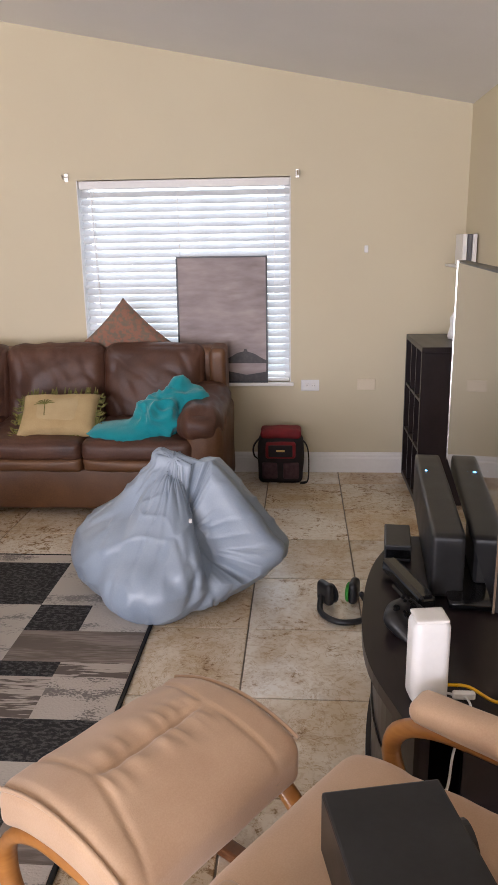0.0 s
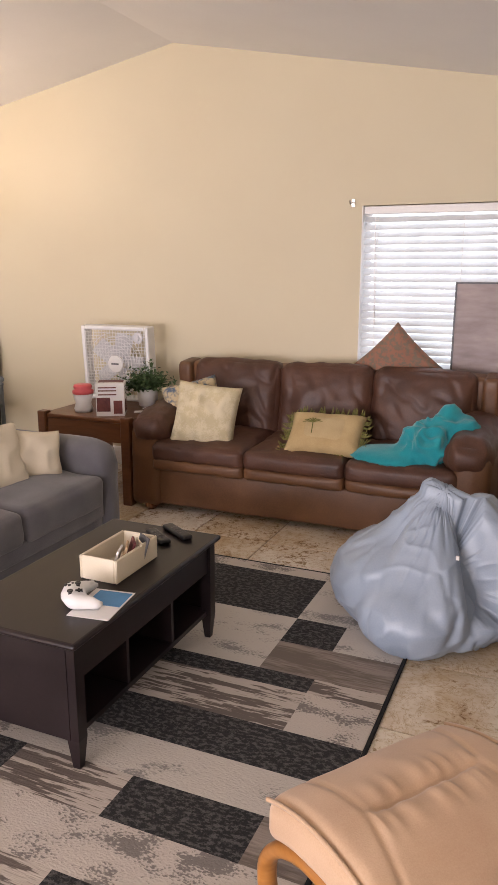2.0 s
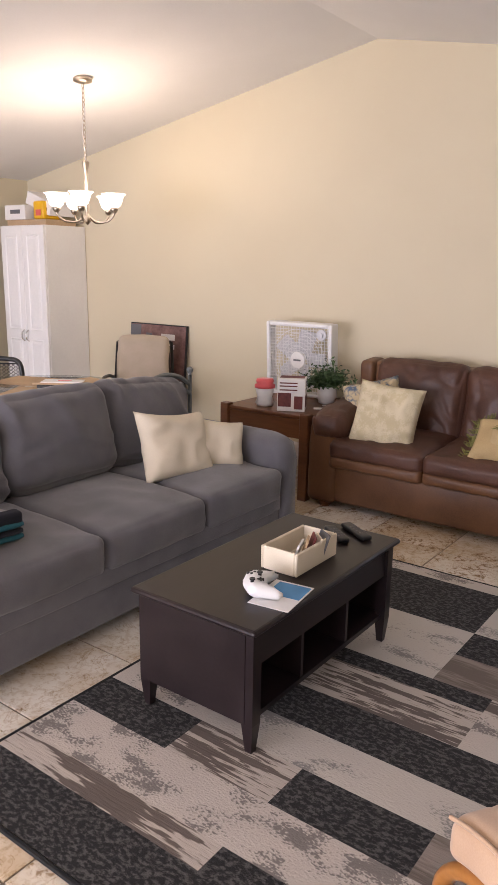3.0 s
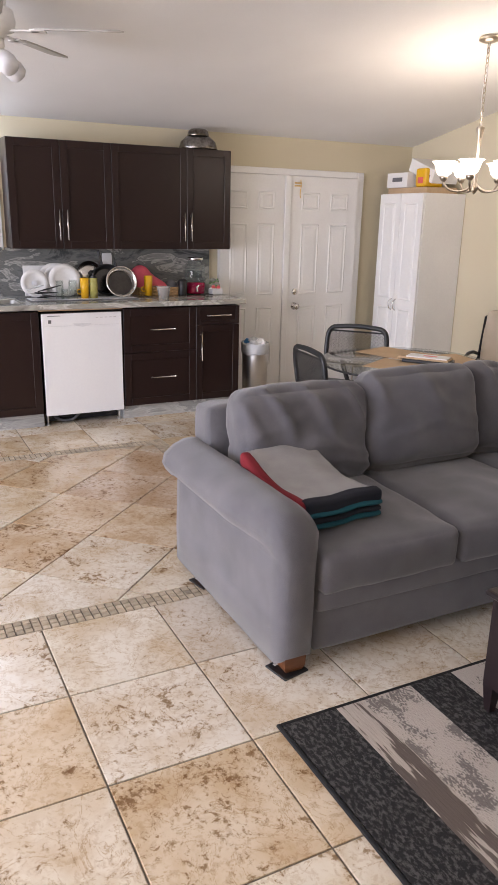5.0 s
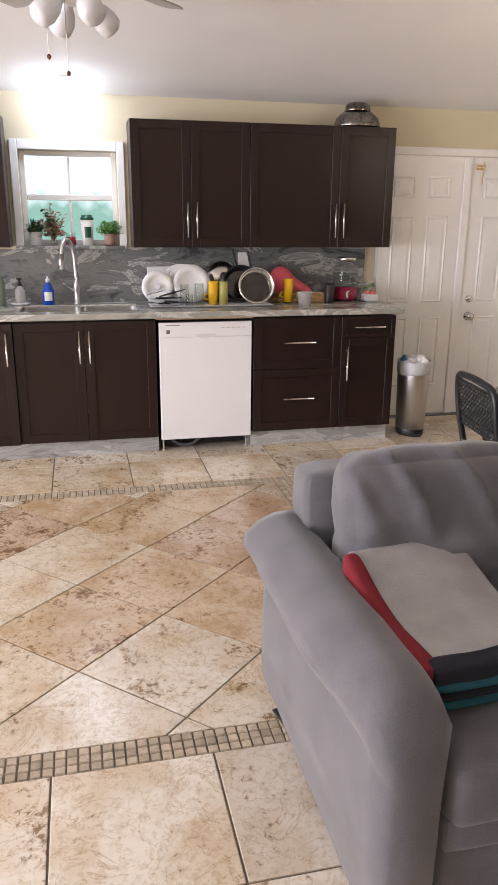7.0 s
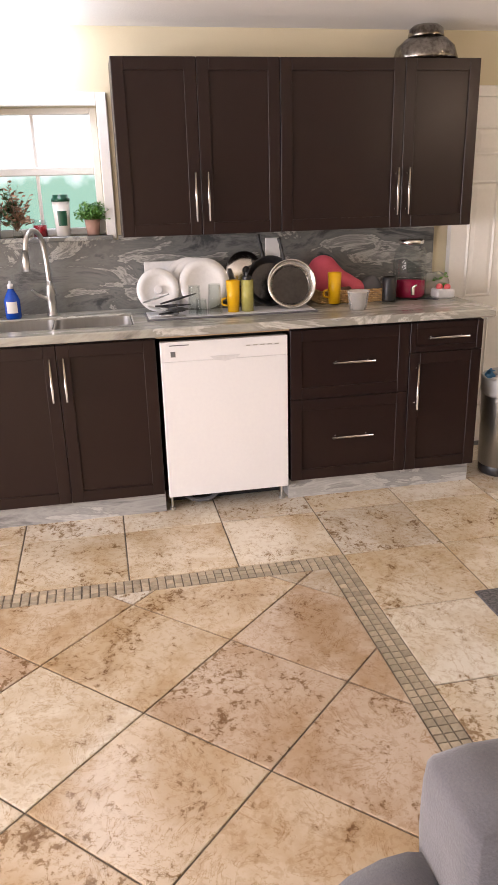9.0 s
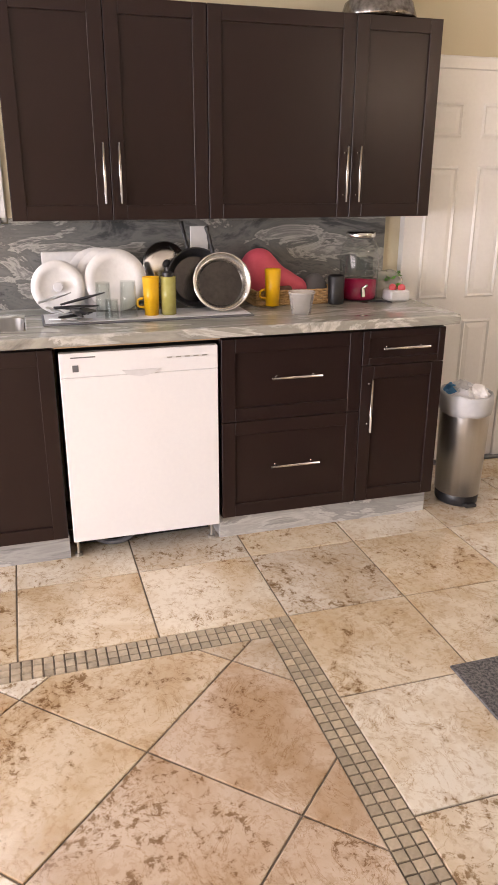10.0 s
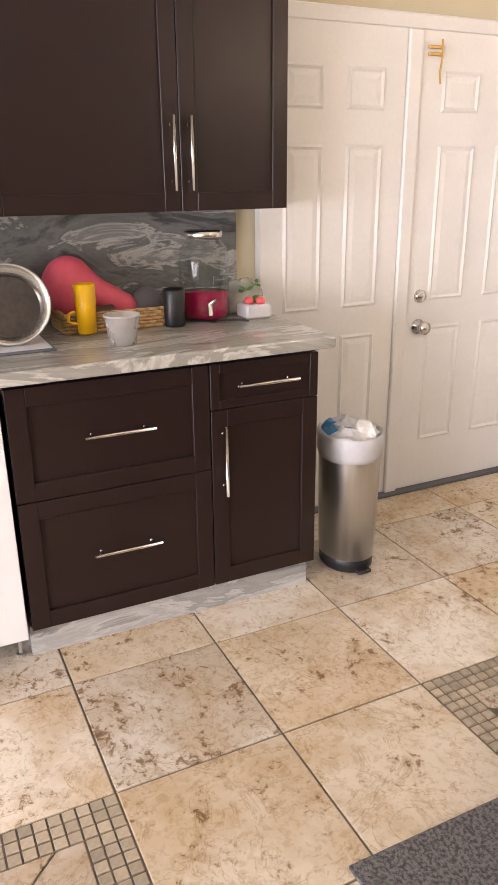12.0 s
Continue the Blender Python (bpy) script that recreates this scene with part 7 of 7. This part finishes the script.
pan(-6.20, 1.69, 0.115, 16, -6, M["nickel"], M["mirror_dark"], "round steel pan standing on edge to dry")
pan(-6.31, 1.61, 0.12, 14, -4, M["black"], M["mirror_dark"], "dark non-stick pan standing behind another")
cl = thing("saucepan_lid", "steel pan lid leaning behind the pans", "lid", pose(-6.43, 1.50, DZ0 + 0.02, 0, -10, 0))
part("disc", lathe([(0.001, 0.03), (0.06, 0.024), (0.095, 0.008), (0.1, 0.0), (0.098, 0.0)], 32, pose(0, 0, 0.15, 0, 90, 0)), M["nickel"], cl, smooth=True)
part("knob", lathe([(0.008, 0.028), (0.008, 0.045), (0.02, 0.05), (0.018, 0.06), (0.001, 0.061)], 16, pose(0, 0, 0.15, 0, 90, 0)), M["black"], cl, smooth=True)

ok = thing("wall_outlet", "white outlet on the stone backsplash", "outlet", pose(XW + 0.0195, 1.67, 1.19))
part("plate", B(0, 0.006, -0.04, 0.04, -0.055, 0.055, 0.002), M["white_plastic"], ok)

pk = thing("pink_pouch", "pink fabric pouch slumped against the backsplash", "pouch", pose(-6.45, 1.97, KZ))
part("body", blob(lambda p: max(smin(ell(p, (0, -0.05, 0.13), (0.06, 0.085, 0.10)), cap(p, (0, 0.0, 0.13), (0, 0.13, 0.06), 0.045), 0.03), -p.z), (0, -0.02, 0.11), 60, 40, 0.4, 0.0, lambda p: 0.008 * ridges(p, 9, 2)), M["pink"], pk, smooth=True)
wb = thing("wicker_basket", "low woven wicker tray basket on the worktop", "basket", pose(-6.42, 2.06, KZ))
bm = bmesh.new()
for j in range(6):
    z = 0.008 + j * 0.011
    pts = []
    for u in range(80):
        t = u / 80 * 4
        s, f = int(t), t - int(t)
        cx = ((-0.09 + 0.18 * f, -0.19), (0.09, -0.19 + 0.38 * f), (0.09 - 0.18 * f, 0.19), (-0.09, 0.19 - 0.38 * f))[s]
        w_ = 0.004 * (1 if (u + j) % 2 else -1)
        pts.append((cx[0] + (w_ if s % 2 else 0), cx[1] + (0 if s % 2 else w_), z))
    tube(pts, 0.0055, 5, bm, True)
part("weave", bm, M["wicker"], wb)
part("bottom", B(-0.085, 0.085, -0.185, 0.185, 0.0, 0.006), M["wicker"], wb)
rl = thing("paper_roll", "brown kraft paper roll lying in the wicker basket", "paper roll", pose(-6.38, 2.0, KZ + 0.055, 0, 0, 20))
part("tube", tube([(0, -0.06, 0), (0, 0.05, 0)], 0.022, 14), mat("kraft", (0.16, 0.09, 0.06), rough=0.8), rl, smooth=True)
# black cap on the solid end, painted as the shade inside the roll
part("bore", lathe([(0.017, 0), (0.001, 0.001)], 14, pose(0, 0.0502, 0, -90)), M["black"], rl)
st_ = thing("river_stone", "smooth dark grey stone-like mortar by the backsplash", "stone", pose(-6.46, 2.19, KZ))
part("body", blob(lambda p: max(ell(p, (0, 0, 0.03), (0.05, 0.065, 0.09)), -p.z), (0, 0, 0.04), 36, 24, 0.3, 0.0), M["ink"], st_, smooth=True)
tb_ = thing("plastic_tub", "translucent empty plastic deli tub", "container", pose(-6.12, 2.0, KZ))
part("tub", lathe([(0.001, 0.001), (0.04, 0), (0.054, 0.085), (0.057, 0.086), (0.057, 0.092), (0.052, 0.09), (0.038, 0.004), (0.001, 0.004)], 28), M["milky"], tb_, smooth=True)
tm = thing("tumbler", "matte black tumbler beside the drink dispenser", "cup", pose(-6.32, 2.24, KZ))
part("body", lathe([(0.001, 0.0), (0.034, 0.0), (0.036, 0.01), (0.037, 0.12), (0.033, 0.125), (0.033, 0.02), (0.001, 0.02)], 26), M["black"], tm, smooth=True)

jd = thing("drink_dispenser", "glass drink dispenser with red juice and metal spigot", "drink dispenser", pose(-6.40, 2.385, KZ))
part("juice", lathe([(0.001, 0.008), (0.078, 0.008), (0.082, 0.02), (0.082, 0.095), (0.001, 0.097)], 32), M["juice"], jd, "dark red juice", True)
part("jar", lathe([(0.001, 0.0), (0.08, 0.0), (0.087, 0.012), (0.088, 0.20), (0.08, 0.245), (0.06, 0.27), (0.058, 0.285)], 36), M["jar"], jd, "clear glass", True)
part("lid", lathe([(0.064, 0.28), (0.066, 0.284), (0.066, 0.30), (0.06, 0.304), (0.001, 0.305)], 30), M["nickel"], jd, "metal lid", True)
part("spigot", tube([(0.082, -0.02, 0.05), (0.115, -0.028, 0.05)], 0.009, 10), M["nickel"], jd, smooth=True)
part("spigot_tap", tube([(0.112, -0.028, 0.03), (0.112, -0.028, 0.068), (0.118, -0.01, 0.083)], [0.01, 0.009, 0.005], 10), M["nickel"], jd, smooth=True)
part("emblem", soft_box(0.006, 0.075, 0.06, 0.0028, 8, m=pose(0.087, -0.015, 0.17, 0, 0, -10)), M["jar"], jd)

gc = thing("produce_tub", "clear tub with red and green produce", "container", pose(-6.33, 2.545, KZ))
part("tub", B(-0.045, 0.045, -0.05, 0.05, 0, 0.05, 0.008), M["frosted"], gc)
for i, (x, y, c) in enumerate(((0.0, -0.02, "coral"), (0.02, 0.015, "coral"), (-0.02, 0.02, "leaf_bright"))):
    t = thing("fruit", "small piece of fresh produce in the tub", "fruit", pose(-6.33 + x, 2.545 + y, KZ + 0.058), group="produce")
    part("flesh", blob(lambda p: p.length - 0.018, (0, 0, 0), 14, 8, 0.05, -1), M[c], t, smooth=True)
gl = thing("bagged_greens", "open plastic bag of green leaves", "greens", pose(-6.44, 2.55, KZ))
part("bag", blob(lambda p: max(ell(p, (0, 0, 0.05), (0.05, 0.07, 0.065)), -p.z), (0, 0, 0.04), 30, 20, 0.3, 0, lambda p: 0.015 * ridges(p, 20, 3)), M["milky"], gl, smooth=True)
leaves(gl, "leaf_tuft", 14, 0.09, 0.09, 0.06, M["leaf_bright"], 0.03, 9)
bk_ = thing("bottle_opener", "black kitchen tool lying on the worktop", "utensil", pose(-6.27, 2.44, KZ, 0, 0, 60))
part("handle", tube([(-0.05, 0, 0.008), (0, 0, 0.01), (0.05, 0, 0.007)], [0.006, 0.009, 0.005], 8, flat=0.6), M["black"], bk_, smooth=True)

# sink side
def bottle(name, label, x, y, z, prof, material, cap_prof, cap_mat, badge=None):
    b = thing(name, label, "bottle", pose(x, y, z))
    part("body", lathe(prof, 22), material, b, smooth=True)
    part("cap", lathe(cap_prof, 14), cap_mat, b, smooth=True)
    if badge:
        part("label_patch", lathe(badge, 10, pose(0, 0, 0, 0, 0, -40), arc=1.4), M["paper"], b, smooth=True)


bottle("dish_soap_bottle", "blue dish soap bottle with clear top", -6.44, 0.335, KZ, [(0.001, 0), (0.036, 0.0), (0.038, 0.01), (0.038, 0.09), (0.03, 0.11), (0.014, 0.14), (0.012, 0.145)], M["soap"],
       [(0.014, 0.145), (0.014, 0.165), (0.006, 0.17), (0.005, 0.182), (0.001, 0.183)], M["frosted"], [(0.0386, 0.03), (0.0386, 0.085)])
bottle("soap_pump", "clear hand soap pump bottle on a small dish", -6.46, 0.155, KZ + 0.012, [(0.001, 0), (0.032, 0.0), (0.034, 0.008), (0.034, 0.085), (0.014, 0.105), (0.012, 0.11)], M["milky"],
       [(0.014, 0.11), (0.014, 0.125), (0.005, 0.13), (0.005, 0.15), (0.02, 0.152), (0.02, 0.158), (0.001, 0.16)], M["black"])
sd = thing("soap_dish", "small white dish under the soap pump", "dish", pose(-6.46, 0.155, KZ))
part("dish", lathe([(0.001, 0), (0.04, 0), (0.05, 0.01), (0.048, 0.012), (0.001, 0.0118)], 24, squash=1.3), M["plate"], sd, smooth=True)
bottle("glass_bottle", "grey-green glass bottle with a cork", -6.44, 0.03, KZ, [(0.001, 0), (0.036, 0.0), (0.038, 0.01), (0.037, 0.14), (0.015, 0.2), (0.013, 0.255)], mat("bottle_green", (0.14, 0.18, 0.13), (0.2, 0.24, 0.18), rough=0.1, bump=0.0),
       [(0.013, 0.255), (0.015, 0.258), (0.015, 0.275), (0.001, 0.276)], M["coral"])

SL = KW[2] + 0.0005
def pot_plant(x, y, r, h, mat_pot, foliage, n, size, spread, high, seed, label):
    p = thing("potted_plant", label, "plant", pose(x, y, SL))
    part("pot", lathe([(0.001, 0), (r * 0.75, 0), (r, h), (r * 0.92, h), (r * 0.85, h * 0.85), (0.001, h * 0.85)], 18), mat_pot, p, smooth=True)
    leaves(p, "foliage", n, spread, high, h * 0.85, foliage, size, seed, 0.1)


pot_plant(XW + 0.0, 0.755, 0.04, 0.075, M["terracotta"], M["leaf_bright"], 150, 0.02, 0.105, 0.11, 21, "small bright green herb in a clay pot on the sill")
pot_plant(XW + 0.0, 0.275, 0.044, 0.085, M["frosted"], M["leaf"], 170, 0.016, 0.07, 0.095, 22, "small dark topiary ball in a pale pot on the sill")
dg = thing("dried_bouquet", "dried brown grasses in a small glass vase", "dried flowers", pose(XW - 0.005, 0.39, SL))
part("vase", lathe([(0.001, 0), (0.022, 0), (0.024, 0.02), (0.015, 0.06), (0.018, 0.075)], 16), M["jar"], dg, smooth=True)
leaves(dg, "stems", 40, 0.13, 0.26, 0.03, M["dry"], 0.03, 23, 0.2)
leaves(dg, "green_stems", 9, 0.14, 0.25, 0.03, M["leaf"], 0.04, 24, 0.2)
cnd = thing("candle_jar", "red candle in a glass jar on the sill", "candle", pose(XW + 0.0, 0.50, SL))
part("wax", lathe([(0.001, 0.002), (0.032, 0.002), (0.032, 0.055), (0.001, 0.056)], 20), M["candle"], cnd, smooth=True)
part("jar", lathe([(0.034, 0.0), (0.035, 0.08)], 20), M["jar"], cnd, smooth=True)
tu = thing("travel_cup", "white printed travel cup with green lid on the sill", "cup", pose(XW + 0.0, 0.61, SL))
part("body", lathe([(0.001, 0), (0.033, 0.0), (0.043, 0.165), (0.001, 0.166)], 22), M["paper"], tu, smooth=True)
part("lid", lathe([(0.045, 0.163), (0.045, 0.178), (0.038, 0.18), (0.037, 0.195), (0.001, 0.196)], 22), M["green_lid"], tu, "green lid", True)
part("print", lathe([(0.0366, 0.05), (0.0403, 0.12)], 10, pose(0, 0, 0, 0, 0, -30), arc=1.2), M["green_lid"], tu, smooth=True)


# ---- floor pieces ----
def clip(poly, axis, value, keep_less):
    out = []
    for i, p in enumerate(poly):
        q = poly[(i + 1) % len(poly)]
        a, b = (p[axis] - value), (q[axis] - value)
        if keep_less:
            a, b = -a, -b
        if a >= 0:
            out.append(p)
        if (a > 0 > b) or (a < 0 < b):
            t = a / (a - b)
            out.append((p[0] + t * (q[0] - p[0]), p[1] + t * (q[1] - p[1])))
    return out


def slab(poly, gap=0.003, bev=0.0025, z=0.0, t=0.005):
    """Tile with eased edges from a convex outline, in its own place."""
    cx, cy = sum(p[0] for p in poly) / len(poly), sum(p[1] for p in poly) / len(poly)
    def inset(k):
        out = []
        for i, p in enumerate(poly):
            a, b = poly[i - 1], poly[(i + 1) % len(poly)]
            e1 = Vector((p[0] - a[0], p[1] - a[1])).normalized()
            e2 = Vector((b[0] - p[0], b[1] - p[1])).normalized()
            n1, n2 = Vector((-e1.y, e1.x)), Vector((-e2.y, e2.x))
            m = (n1 + n2)
            m = m / max(0.35, m.length_squared / 2)
            out.append((p[0] + m.x * k, p[1] + m.y * k))
        return out
    lo, hi = inset(gap), inset(gap + bev)
    bm, n = bmesh.new(), len(poly)
    r0 = [bm.verts.new((x, y, z - t)) for x, y in lo]
    r1 = [bm.verts.new((x, y, z - bev * 0.5)) for x, y in lo]
    r2 = [bm.verts.new((x, y, z)) for x, y in hi]
    for a, b in ((r0, r1), (r1, r2)):
        for i in range(n):
            bm.faces.new((a[i], a[(i + 1) % n], b[(i + 1) % n], b[i]))
    bm.faces.new(r2)
    return bm


PX, PY, GX, GY = 0.45, 0.4555, -2.65, 0.378
INLAYS = [(-5.35, -3.1, -1.25, 1.6865), (-5.35, -3.3, 2.60, 4.3)]


def area(p):
    return abs(sum(p[i - 1][0] * p[i][1] - p[i][0] * p[i - 1][1] for i in range(len(p)))) / 2


full = None
for i in range(-10, 9):
    for j in range(-13, 11):
        x0, y0 = GX + i * PX, GY + j * PY - (0.058 if i < -1 else 0.04 if i > 2 else 0.0)
        sq = [(x0, y0), (x0 + PX, y0), (x0 + PX, y0 + PY), (x0, y0 + PY)]
        if x0 > XE or y0 > YN or x0 + PX < XW or y0 + PY < YS:
            continue
        pieces = [sq]
        for a, b, c, d in INLAYS:
            nxt = []
            for p in pieces:
                inside = p
                for ax, v, less in ((0, a, True), (0, b, False), (1, c, True), (1, d, False)):
                    outp = clip(inside, ax, v, less)
                    inside = clip(inside, ax, v, not less)
                    if len(outp) > 2 and area(outp) > 0.0015:
                        nxt.append(outp)
                    if len(inside) < 3:
                        break
            pieces = nxt
        for p in pieces:
            for ax, v, less in ((0, XW, False), (0, XE, True), (1, YS, False), (1, YN, True)):
                p = clip(p, ax, v, less) if len(p) > 2 else p
            if len(p) < 3 or area(p) < 0.002:
                continue
            whole = abs(area(p) - PX * PY) < 1e-4
            if whole and full:
                t = new("tile", full.data)
                t.parent = floor
            else:
                c = sq[0]
                t = part("tile", slab([(q[0] - c[0], q[1] - c[1]) for q in p]), M["tile"], floor)
                if whole:
                    full = t
            t.location = (sq[0][0], sq[0][1], 0)

BW = 0.10
DX, DY = 0.315, 0.325
for a, b, c, d in INLAYS:
    for m in range(-12, 14):
        for n in range(-14, 16):
            if (m + n) % 2:
                continue
            vx, vy = -4.53 + DX * m, 0.78 + DY * n
            p = [(vx, vy), (vx + DX, vy + DY), (vx, vy + 2 * DY), (vx - DX, vy + DY)]
            for ax, v, less in ((0, a + BW, False), (0, b - BW, True), (1, c + BW, False), (1, d - BW, True)):
                p = clip(p, ax, v, less) if len(p) > 2 else p
            if len(p) > 2 and area(p) > 0.004:
                t = part("tile", slab([(q[0] - vx, q[1] - vy) for q in p]), M["tile_inlay"], floor)
                t.location = (vx, vy, 0)

# mosaic borders of small stones
S = 0.0335
cells = []
for a, b, c, d in INLAYS:
    nx, ny = int(round((b - a) / S)), int(round((d - c) / S))
    for i in range(nx):
        for j in range(ny):
            if i < 3 or j < 3 or i >= nx - 3 or j >= ny - 3:
                cells.append((a + i * (b - a) / nx, c + j * (d - c) / ny))
random.seed(4)
near = [q for q in cells if q[1] > 0.1 and q[1] < 1.75 and q[0] < -3.0]
near = sorted(near, key=lambda q: -q[1])[:295]
chosen = set(near)
small = None
for q in near:
    if small:
        t = new("mosaic_stone", small.data)
        t.parent = floor
    else:
        t = small = part("mosaic_stone", slab([(0, 0), (S, 0), (S, S), (0, S)], 0.0025, 0.0015), M["mosaic"], floor)
    t.location = (q[0], q[1], random.uniform(-0.0006, 0.0004))
bm = bmesh.new()
for q in cells:
    if q not in chosen:
        x, y, z, k = q[0], q[1], random.uniform(-0.0008, 0.0002), 0.0025
        quads(bm, [(x + k, y + k, -0.005), (x + S - k, y + k, -0.005), (x + S - k, y + S - k, -0.005), (x + k, y + S - k, -0.005),
                   (x + k + .002, y + k + .002, z), (x + S - k - .002, y + k + .002, z), (x + S - k - .002, y + S - k - .002, z), (x + k + .002, y + S - k - .002, z)],
              [(4, 5, 6, 7), (0, 1, 5, 4), (1, 2, 6, 5), (2, 3, 7, 6), (3, 0, 4, 7)])
tagged(part("mosaic_border", bm, M["mosaic"], floor), kind="stuff")
